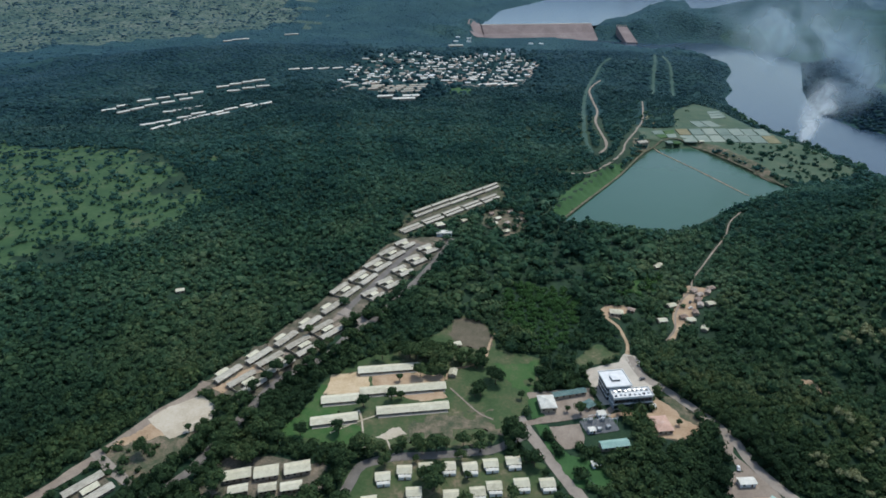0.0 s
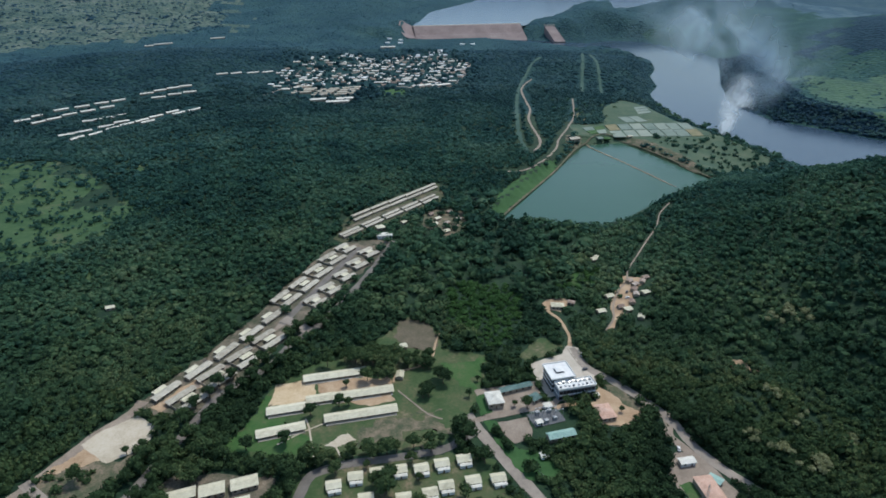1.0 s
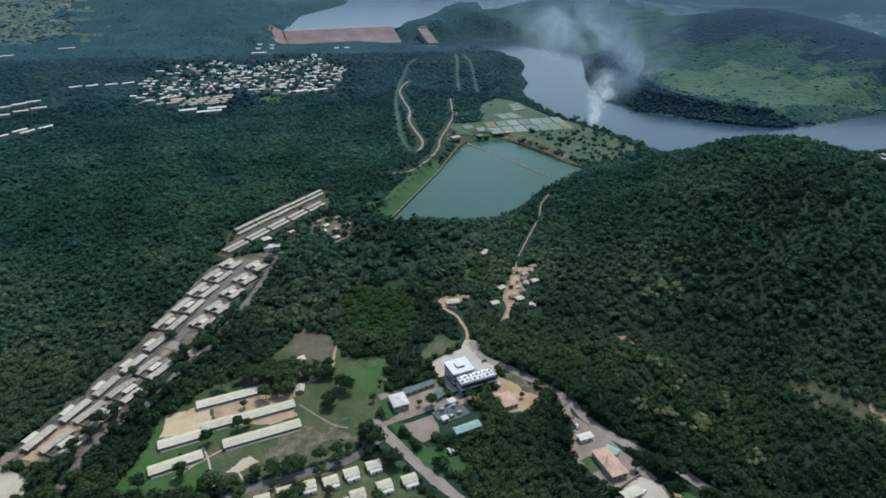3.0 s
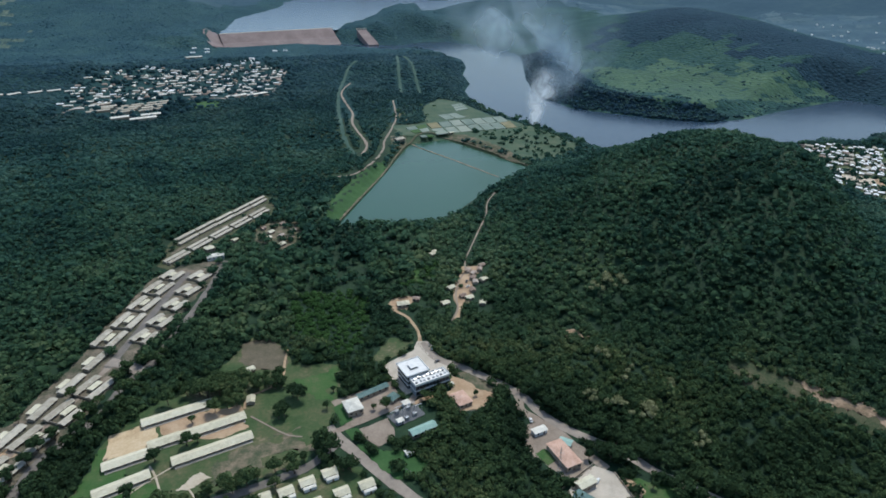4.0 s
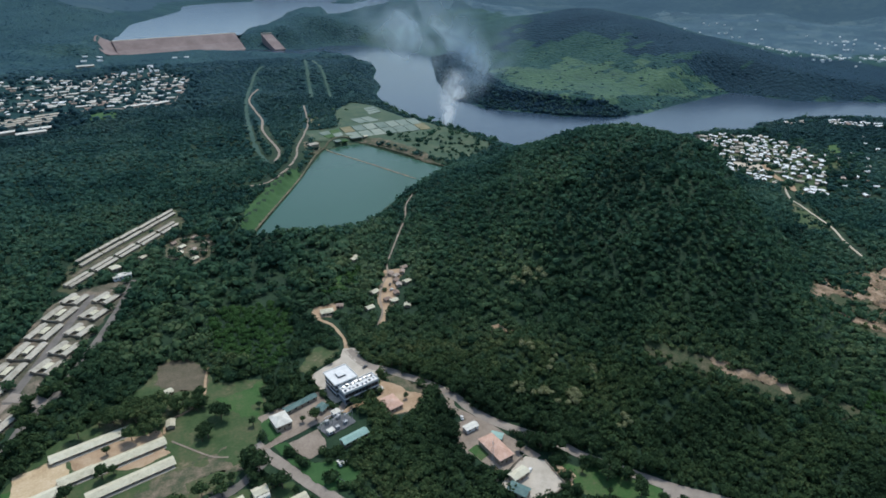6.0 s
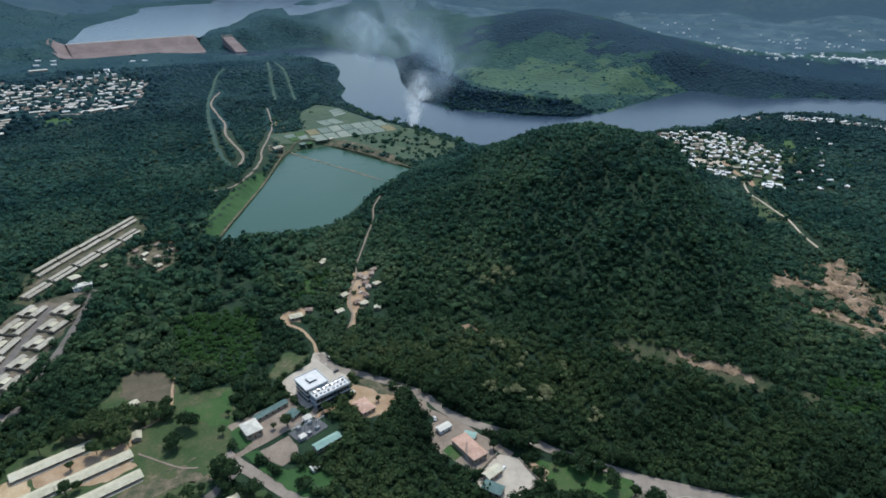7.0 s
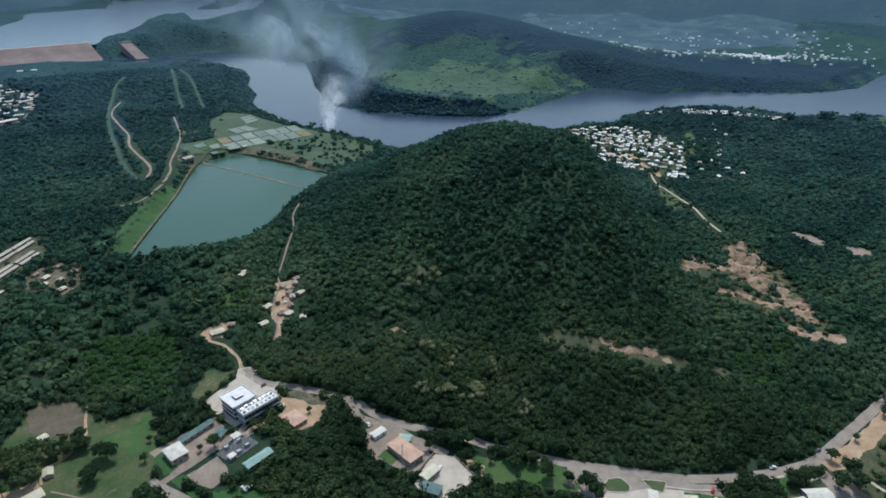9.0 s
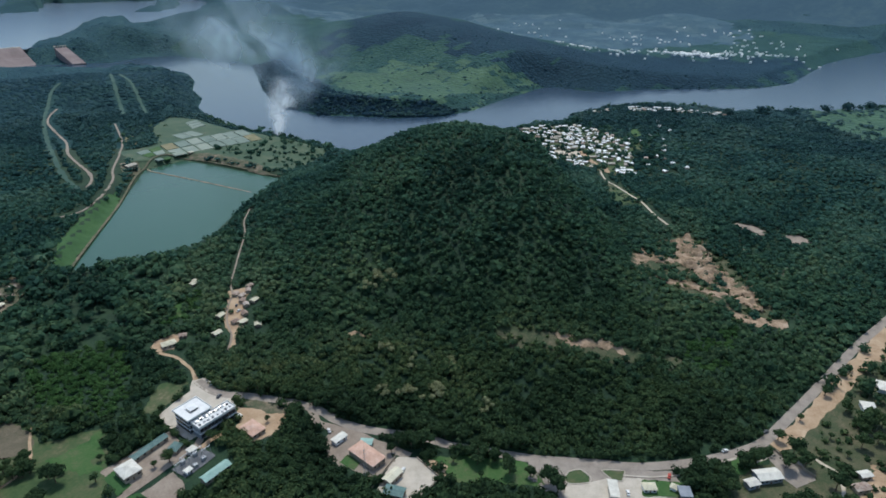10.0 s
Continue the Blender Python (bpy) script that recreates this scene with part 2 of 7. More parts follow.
M_ROOF_CREAM = material("cream_roof_sheet", [(0.45, 0.41, 0.29), (0.58, 0.535, 0.39), (0.66, 0.62, 0.48)], scale=0.3, fine=1.5,
                        rough=0.7, spec=0.15, bump=0, wave=0.5, objrand=0.25)
M_ROOF_RUST = material("rusted_roof_sheet", [(0.18, 0.12, 0.09), (0.30, 0.22, 0.17), (0.44, 0.38, 0.32)], scale=0.3, fine=1.2,
                       rough=0.7, bump=0, wave=0.5, objrand=0.4)
M_ROOF_PINK = material("salmon_tile_roof", [(0.44, 0.27, 0.19), (0.55, 0.35, 0.26), (0.62, 0.44, 0.35)], scale=0.3, fine=1.5,
                       rough=0.7, bump=0, wave=0.6)
M_ROOF_GREEN = material("dark_green_roof_sheet", [(0.06, 0.12, 0.11), (0.10, 0.17, 0.155), (0.14, 0.21, 0.19)], scale=0.3, fine=1.5,
                        rough=0.5, bump=0, wave=0.5)
M_ROOF_TEAL = material("teal_roof_sheet", [(0.22, 0.35, 0.30), (0.28, 0.42, 0.36), (0.35, 0.48, 0.42)], scale=0.3, fine=1.5,
                       rough=0.5, bump=0, wave=0.5)
M_WALL = material("cream_render", [(0.25, 0.20, 0.145), (0.34, 0.28, 0.21), (0.42, 0.36, 0.28)], scale=0.3, fine=2.0, bump=0.1, objrand=0.3)
M_WALL_WHITE = material("white_paint", [(0.62, 0.61, 0.58), (0.71, 0.70, 0.67), (0.77, 0.76, 0.73)], scale=0.3, fine=2.0, bump=0.05)
M_WALL_BLUE = material("pale_blue_cladding", [(0.19, 0.21, 0.235), (0.24, 0.26, 0.285), (0.29, 0.305, 0.33)], scale=0.3, fine=2.0, bump=0.05)
M_GLASS = material("dark_window_glass", [(0.012, 0.016, 0.02), (0.025, 0.03, 0.036)], rough=0.2, spec=0.35, bump=0)
M_DOOR = material("brown_painted_wood", [(0.10, 0.06, 0.035), (0.16, 0.10, 0.06)], scale=1, fine=6, bump=0.1)
M_BARK = material("bark", [(0.07, 0.05, 0.035), (0.13, 0.10, 0.07)], scale=1.5, fine=8, bump=0.6)
M_STEEL = material("galvanised_steel", [(0.35, 0.36, 0.37), (0.48, 0.49, 0.50)], scale=1, fine=5, rough=0.45, metal=0.6, bump=0.05)
M_DARK = material("dark_gravel", [(0.07, 0.075, 0.08), (0.12, 0.125, 0.13), (0.17, 0.17, 0.17)], scale=0.3, fine=2.5, bump=0.5)
M_REDPAINT = material("red_car_paint", [(0.45, 0.06, 0.04), (0.5, 0.08, 0.05)], rough=0.3, bump=0)

# ---------------------------------------------------------------- small geometry helpers


def thing(name, label, category, group="", kind=""):
    return tagged(new(name), label, category, group, kind)


def part(name, bm, mat, parent, label="", flat=True):
    me = bpy.data.meshes.new(name)
    bm.to_mesh(me)
    bm.free()
    me.materials.append(mat)
    if not flat:
        me.shade_smooth()
    ob = new(name, me)
    if parent:
        ob.parent = parent
    if label:
        ob["label"] = label
    return ob


def box(bm, cx, cy, cz, sx, sy, sz, turn=0.0):
    """A box by its centre and sizes."""
    m = pose(cx, cy, cz, 0, 0, turn) @ Matrix.Diagonal((sx, sy, sz, 1))
    bmesh.ops.create_cube(bm, size=1, matrix=m)
    return bm


def bevelled(sx, sy, sz, w=0.05, cz=0.0):
    bm = box(bmesh.new(), 0, 0, cz, sx, sy, sz)
    bmesh.ops.bevel(bm, geom=list(bm.edges), offset=w, segments=1, affect="EDGES")
    return bm


def rod(bm, a, b, r0, r1, n=6):
    a, b = Vector(a), Vector(b)
    q = (b - a).to_track_quat("Z", "Y").to_matrix().to_4x4()
    m = Matrix.Translation((a + b) / 2) @ q
    bmesh.ops.create_cone(bm, cap_ends=True, segments=n, radius1=r0, radius2=r1, depth=(b - a).length, matrix=m)
    return bm


def tri_mesh(name, v, f, mats, flat=True, slots=None):
    """A mesh from arrays of points and triangles."""
    me = bpy.data.meshes.new(name)
    v, f = np.asarray(v, np.float32), np.asarray(f, np.int32)
    me.vertices.add(len(v))
    me.vertices.foreach_set("co", v.ravel())
    me.loops.add(f.size)
    me.loops.foreach_set("vertex_index", f.ravel())
    me.polygons.add(len(f))
    me.polygons.foreach_set("loop_start", np.arange(0, f.size, f.shape[1], dtype=np.int32))
    for m in mats:
        me.materials.append(m)
    if slots is not None:
        me.polygons.foreach_set("material_index", np.asarray(slots, np.int32))
    me.update(calc_edges=True)
    if flat:
        me.shade_flat()
    else:
        me.shade_smooth()
    return me


rng = np.random.default_rng(7)


def inside(poly, x, y):
    """Which of the points lie in the polygon."""
    p = np.asarray(poly, float)
    r = np.zeros(np.shape(x), bool)
    for (x0, y0), (x1, y1) in zip(p, np.roll(p, -1, 0)):
        if y0 == y1:
            continue
        r ^= ((y0 > y) != (y1 > y)) & (x < (x1 - x0) * (y - y0) / (y1 - y0) + x0)
    return r


def line_distance(points, x, y, closed=False):
    p = np.asarray(points, float)
    d = np.full(np.shape(x), 1e9)
    for a, b in zip(p, np.roll(p, -1, 0) if closed else p[1:]):
        w = b - a
        s = np.clip(((x - a[0]) * w[0] + (y - a[1]) * w[1]) / max(1e-9, w @ w), 0, 1)
        d = np.minimum(d, np.hypot(x - a[0] - s * w[0], y - a[1] - s * w[1]))
    return d


def signed(poly, x, y):
    """Distance to a polygon's edge, negative inside."""
    return line_distance(poly, x, y, True) * np.where(inside(poly, x, y), -1, 1)


def wavy(x, y, size, seed=0):
    """A cheap smooth noise of about -1 to 1."""
    r = np.random.default_rng(seed)
    s = 0
    for i in range(7):
        a, k, ph = r.uniform(0, 6.28), r.uniform(0.6, 1.9) * 6.28 / size, r.uniform(0, 6.28)
        s = s + np.sin((x * np.cos(a) + y * np.sin(a)) * k + ph + 1.3 * np.sin((x * np.sin(a) - y * np.cos(a)) * k * 0.7 + ph * 2))
    return s / 4.0


# ---------------------------------------------------------------- lie of the land
RIVER_Z, LAKE_Z, POND_Z = -20.0, 21.0, -3.0
FAR_BANK = [(398, 2455), (548, 2313), (743, 2196), (848, 2256), (940, 2221), (1027, 1989), (1026, 1827), (929, 1631), (824, 1428),
            (744, 1235), (748, 1091), (807, 1014), (845, 951), (917, 891), (1019, 886), (1124, 909), (1344, 938), (1369, 912),
            (1390, 800), (1512, 727), (1668, 574), (1734, 528), (1846, 494), (2059, 512), (2303, 531), (2498, 514), (2763, 468),
            (4200, 300)]
NEAR_BANK = [(4200, -600), (2300, 20), (1670, 245), (1531, 309), (1476, 382), (1381, 466), (1376, 512), (1336, 597), (1240, 654),
             (1179, 702), (1100, 707), (1090, 680), (1037, 665), (965, 714), (850, 740), (740, 720), (632, 785), (618, 844),
             (608, 929), (600, 990), (579, 1054), (574, 1150), (596, 1289), (615, 1353), (667, 1436), (701, 1558), (763, 1671),
             (813, 1826), (693, 2060), (582, 2210), (382, 2373)]
RIVER = FAR_BANK + NEAR_BANK
LAKE = [(154, 2440), (566, 2408), (647, 2581), (743, 2690), (793, 2812), (933, 3069), (1124, 3463), (1229, 3351), (1154, 3028),
        (1297, 3002), (1434, 3180), (1821, 3787), (2153, 4258), (2400, 4900), (1400, 5200), (1180, 4600), (1095, 4326),
        (860, 4236), (640, 4100), (569, 3680), (396, 3302), (255, 2994)]
ISLAND = [(1466, 3891), (1773, 4251), (1982, 4443), (1705, 3912), (1533, 3819)]
POND = [(135, 633), (319, 909), (382, 918), (434, 737), (368, 696), (277, 623), (237, 603), (200, 607), (177, 616)]
DAM_FRONT = [(120, 2330), (100, 2050), (200, 1900), (620, 1900), (700, 2120), (600, 2340)]
DAM_ZONE = [(130, 2470), (90, 2050), (660, 2050), (610, 2330), (580, 2470)]
DAM_A, DAM_B = (140, 2353), (545, 2402)
HILL_TURN = [0, 45, 74, 109, 151, 180, 204, 224, 240, 255, 270, 300, 330, 360]
HILL_REACH = [120, 165, 250, 285, 275, 325, 350, 400, 385, 280, 185, 112, 102, 130]


def mound(x, y, cx, cy, sx, sy, h, turn=0.0):
    a = radians(turn)
    u, v = (x - cx) * math.cos(a) + (y - cy) * math.sin(a), -(x - cx) * math.sin(a) + (y - cy) * math.cos(a)
    return h * np.exp(-0.5 * ((u / sx) ** 2 + (v / sy) ** 2))


def land(x, y):
    """Height of the ground."""
    x, y = np.asarray(x, float), np.asarray(y, float)
    r, az = np.hypot(x, y), np.degrees(np.arctan2(x, y))
    wild = np.clip((r - 560) / 300, 0, 1)
    h = wild * (4 * wavy(x, y, 260, 3) + 7 * wavy(x, y, 900, 4))
    # the wooded hill behind the road
    d = line_distance([(520, 470), (548, 420)], x, y)
    reach = np.interp(np.degrees(np.arctan2(y - 445, x - 534)) % 360, HILL_TURN, HILL_REACH)
    s = np.clip(d / reach, 0, 1)
    h = h * np.clip(s, 0.3, 1) + 97 * (0.5 + 0.5 * np.cos(np.pi * s)) ** 0.9 + 5 * np.sin(np.pi * s) ** 2 * wavy(x, y, 130, 5)
    # ridges west of the river and far hills
    h = h + mound(x, y, -160, 860, 90, 260, 16, 25) + mound(x, y, 480, 1640, 130, 170, 30) + mound(x, y, 150, 1000, 120, 300, 10)
    h = h + mound(x, y, 1460, 1600, 250, np.where(y < 1600, 400, 330), 128)
    h = h + mound(x, y, 830, 2480, 150, 130, 72) + mound(x, y, 1620, 2760, 280, 240, 85) + mound(x, y, 1150, 2480, 220, 200, 12)
    h = h + mound(x, y, -560, 1650, 260, 200, 45, 20)
    h = h + np.clip(az / -6 + 0.8, 0, 1) * np.clip(r - 2100, 0, 9e9) * 0.10
    h = h + np.clip((az - 44) / 9, 0, 1) * (np.clip(r - 2750, 0, 1e9) * 0.05 + np.clip(r - 3300, 0, 1600) * 0.26)
    h = h + np.clip(r - 2600, 0, 800) * 0.03 * (1 + 0.8 * wavy(x, y, 700, 9)) + np.clip(r - 4400, 0, 3000) * 0.25
    h = np.clip(h, -8, 1e9)
    # low ground in front of the dam
    low = np.clip(signed(DAM_FRONT, x, y) / 120, 0, 1)
    h = np.minimum(h, -10 + 400 * low ** 2)
    h = h + mound(x, y, 576, 2335, 24, 40, 42) + mound(x, y, 92, 2372, 34, 60, 34) + mound(x, y, 700, 2300, 22, 60, 40)
    # lake, then river, cut their beds
    rim = np.clip(signed(DAM_ZONE, x, y) / 60, 0, 1)
    sl = signed(LAKE, x, y)
    sl = np.maximum(sl, -signed(ISLAND, x, y))
    shore = LAKE_Z + np.clip(sl * 0.12, -12, 400)
    h = np.where(sl < 0, shore, np.where(sl < 250, h + (np.maximum(h, LAKE_Z + np.minimum(sl * 0.25, 14)) - h) * rim, h))
    sr = signed(RIVER, x, y)
    h = np.minimum(h, RIVER_Z + np.where(sr > 0, sr * 0.28 + np.clip(sr - 45, 0, 1e9) * 0.45, np.clip(sr * 0.2, -8, 0)))
    # pond basin
    sp = signed(POND, x, y)
    h = np.where(sp < 18, np.minimum(h, np.maximum(-1.4 + (sp - 6) * 0.3, -6)) * np.clip((18 - sp) / 6, 0, 1) + h * np.clip((sp - 12) / 6, 0, 1), h)
    return h


def spaced(lo, a, b, hi, step, grow=1.09):
    """Grid lines, evenly fine from a to b and coarser outwards."""
    mid = list(np.arange(a, b + step, step))
    s = step
    while mid[-1] < hi:
        s = min(s * grow, 42 if mid[-1] < 2800 else 130)
        mid.append(mid[-1] + s)
    s = step
    while mid[0] > lo:
        s = min(s * grow, 130)
        mid.insert(0, mid[0] - s)
    return np.array(mid)


GX, GY = spaced(-5000, -420, 980, 6000, 9), spaced(-900, 0, 1150, 6200, 9)
XX, YY = np.meshgrid(GX, GY, indexing="ij")
ZZ = land(XX, YY)


def ground_z(x, y):
    """Height of the ground sheet as it is meshed."""
    x, y = np.asarray(x, float), np.asarray(y, float)
    i = np.clip(np.searchsorted(GX, x) - 1, 0, len(GX) - 2)
    j = np.clip(np.searchsorted(GY, y) - 1, 0, len(GY) - 2)
    u, v = (x - GX[i]) / (GX[i + 1] - GX[i]), (y - GY[j]) / (GY[j + 1] - GY[j])
    return (ZZ[i, j] * (1 - u) + ZZ[i + 1, j] * u) * (1 - v) + (ZZ[i, j + 1] * (1 - u) + ZZ[i + 1, j + 1] * u) * v


SAVANNA = [(-560, 900), (-436, 880), (-345, 785), (-281, 690), (-300, 610), (-366, 520), (-700, 400), (-1500, 800), (-900, 1000)]
HIGH_GRASS = [(-1700, 1750), (-1206, 1770), (-1130, 1960), (-976, 2052), (-724, 2165), (-500, 2370), (-600, 2700), (-700, 5600), (-4900, 5600), (-4000, 2400)]
GREEN_BANK = [(960, 1330), (1090, 1260), (1160, 1170), (1200, 1090), (1260, 1020), (1378, 990), (1353, 948), (1197, 956), (1051, 940), (990, 945), (930, 985), (890, 1040), (880, 1130), (900, 1240)]
FAR_SIDE = [(1530, 722), (1390, 800), (1369, 912), (1124, 909), (917, 891), (845, 951), (744, 1100), (744, 1235), (929, 1631), (1027, 1989), (940, 2221), (1700, 2600), (2700, 1600), (2800, 468), (1846, 494), (1668, 574)]
FAR_PLAIN = [(1700, 2700), (1800, 1700), (2000, 1100), (2600, 900), (3000, 1100), (2900, 2300), (2300, 3000)]
DARK_RIDGE = [(1150, 1700), (1207, 1571), (1330, 1690), (1520, 1660), (1600, 1300), (1640, 1060), (1876, 976), (2052, 724), (2190, 560), (1850, 500), (1735, 532), (1668, 578), (1512, 730), (1400, 800),
              (1385, 910), (1339, 992), (1279, 1098), (1287, 1228), (1241, 1385), (1138, 1414)]
SHORE_WOODS = [(740, 1240), (748, 1091), (807, 1014), (845, 951), (917, 891), (985, 884), (960, 935), (900, 985), (860, 1050), (850, 1130), (880, 1240), (960, 1420), (1060, 1700), (1010, 1850), (929, 1631), (824, 1428)]
VALLEY = [(-15, 430), (20, 545), (60, 660), (123, 700), (200, 600), (200, 500), (125, 460), (105, 400), (60, 380), (45, 425)]
BRIGHT = [[(45, 430), (62, 480), (100, 470), (118, 440), (95, 385), (74, 372)], [(421, 150), (470, 126), (458, 116), (400, 134)], [(392, 132), (425, 118), (418, 104), (388, 116)],
          [(150, 462), (190, 500), (200, 482), (170, 455)]]
RIGHT_MEADOW = [(1480, 360), (1560, 260), (1650, 220), (1500, 120), (1250, 180), (1330, 300)]
n0, n1 = len(GX), len(GY)
idx = np.arange(n0 * n1).reshape(n0, n1)
quads = np.stack([idx[:-1, :-1], idx[1:, :-1], idx[1:, 1:], idx[:-1, 1:]], -1).reshape(-1, 4)
qx, qy = ((GX[:-1] + GX[1:]) / 2)[:, None] + 0 * GY[:-1], ((GY[:-1] + GY[1:]) / 2)[None, :] + 0 * GX[:-1, None]
jx, jy = qx + 25 * wavy(qx, qy, 90, 11), qy + 25 * wavy(qx, qy, 90, 12)
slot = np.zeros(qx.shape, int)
# ground beyond these distances takes the materials with haze in their colour
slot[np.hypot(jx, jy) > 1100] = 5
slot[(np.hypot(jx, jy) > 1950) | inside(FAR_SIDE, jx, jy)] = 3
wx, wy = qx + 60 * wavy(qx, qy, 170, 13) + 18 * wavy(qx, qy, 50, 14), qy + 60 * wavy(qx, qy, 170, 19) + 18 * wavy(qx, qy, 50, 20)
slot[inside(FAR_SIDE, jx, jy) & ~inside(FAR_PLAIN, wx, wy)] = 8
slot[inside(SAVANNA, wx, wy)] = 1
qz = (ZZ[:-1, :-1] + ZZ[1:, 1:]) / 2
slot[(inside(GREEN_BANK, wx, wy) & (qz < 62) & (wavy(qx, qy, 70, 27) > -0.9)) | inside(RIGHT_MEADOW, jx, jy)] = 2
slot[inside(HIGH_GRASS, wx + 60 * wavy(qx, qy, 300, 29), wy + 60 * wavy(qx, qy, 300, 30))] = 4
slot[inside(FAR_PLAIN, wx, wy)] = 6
# dense ridge and shore woods, drawn with shade in their ground colour
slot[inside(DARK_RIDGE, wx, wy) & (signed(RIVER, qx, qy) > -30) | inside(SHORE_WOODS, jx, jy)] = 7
me = tri_mesh("ground", np.stack([XX, YY, ZZ], -1).reshape(-1, 3), quads, [M_UNDER, M_SAVANNA, M_FIELDS, M_FARWOOD, M_HIGH, M_MIDWOOD, M_PLAIN, M_SHADEWOOD, M_SLOPE], False, slot.ravel())
ground = tagged(new("ground", me), "dark green undergrowth and savanna ground rolling to far hills", "ground", kind="structure")


# distant mountains, a plain backdrop far behind everything else, glowing faintly blue to imitate haze
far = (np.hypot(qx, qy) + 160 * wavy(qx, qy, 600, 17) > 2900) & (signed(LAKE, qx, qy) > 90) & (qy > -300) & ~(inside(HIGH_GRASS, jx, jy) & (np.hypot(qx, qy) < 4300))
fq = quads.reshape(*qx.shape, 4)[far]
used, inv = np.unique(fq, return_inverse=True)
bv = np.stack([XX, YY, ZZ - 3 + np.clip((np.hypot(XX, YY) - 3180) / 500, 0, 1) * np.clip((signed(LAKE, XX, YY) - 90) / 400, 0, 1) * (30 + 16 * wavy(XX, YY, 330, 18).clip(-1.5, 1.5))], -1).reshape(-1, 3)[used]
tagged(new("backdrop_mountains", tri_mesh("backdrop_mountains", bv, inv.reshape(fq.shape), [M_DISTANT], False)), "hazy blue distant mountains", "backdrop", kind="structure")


def water(name, label, poly, z, mat):
    bm = bmesh.new()
    vs = [bm.verts.new((px, py, z)) for px, py in poly]
    es = [bm.edges.new((a, b)) for a, b in zip(vs, vs[1:] + vs[:1])]
    bmesh.ops.triangle_fill(bm, edges=es, use_beauty=True)
    bmesh.ops.recalc_face_normals(bm, faces=bm.faces)
    if sum(f.normal.z for f in bm.faces) < 0:
        bmesh.ops.reverse_faces(bm, faces=bm.faces)
    ob = part(name, bm, mat, None)
    return tagged(ob, label, "water", kind="structure")


water("river_water", "slate grey river with a faintly rippled surface", [(330, 640), (5000, -700), (5000, 700), (1500, 1300), (1250, 2350), (330, 2500)], RIVER_Z, M_RIVER)
water("lake_water", "pale grey reservoir lake behind the dam", [(p[0] + (p[0] - 950) * 0.012, p[1] + (p[1] - 3400) * 0.012) for p in LAKE], LAKE_Z, M_LAKE)
water("pond_water", "flat green water of a diked pond", [(p[0] + (p[0] - 285) * 0.03, p[1] + (p[1] - 740) * 0.03) for p in POND], POND_Z, M_POND)

# ---------------------------------------------------------------- roads, yards and clearings


def smooth_line(points, step=4.0):
    """Points along a rounded line through the given ones."""
    p = [Vector((*q, 0)) for q in points]
    out = []
    for i in range(len(p) - 1):
        a, b, c, d = p[max(i - 1, 0)], p[i], p[i + 1], p[min(i + 2, len(p) - 1)]
        n = max(2, int((c - b).length / step))
        for j in range(n):
            t = j / n
            out.append(0.5 * (2 * b + (c - a) * t + (2 * a - 5 * b + 4 * c - d) * t * t + (3 * b - a - 3 * c + d) * t ** 3))
    out.append(p[-1])
    return np.array([(v.x, v.y) for v in out])


def ribbon(name, label, points, width, mat, lift=0.25, ragged=0.12, category="road", cross=3):
    """A road draped on the ground."""
    p = smooth_line(points)
    t = np.gradient(p, axis=0)
    t /= np.linalg.norm(t, axis=1)[:, None] + 1e-9
    nrm = np.stack([-t[:, 1], t[:, 0]], 1)
    w = width / 2 * (1 + ragged * wavy(p[:, 0], p[:, 1], 25, len(points)))
    cols = [p + nrm * (w * u)[:, None] for u in np.linspace(-1, 1, cross + 1)]
    g = np.stack(cols, 1)
    z = ground_z(g[..., 0], g[..., 1])
    z = np.maximum(z, z.mean(1, keepdims=True)) + lift
    v = np.concatenate([g, z[..., None]], -1).reshape(-1, 3)
    k = np.arange(len(v)).reshape(len(p), cross + 1)
    f = np.stack([k[:-1, 1:], k[:-1, :-1], k[1:, :-1], k[1:, 1:]], -1).reshape(-1, 4)
    me = tri_mesh(name, v, f, [mat], False)
    return tagged(new(name, me), label, category, kind="structure")


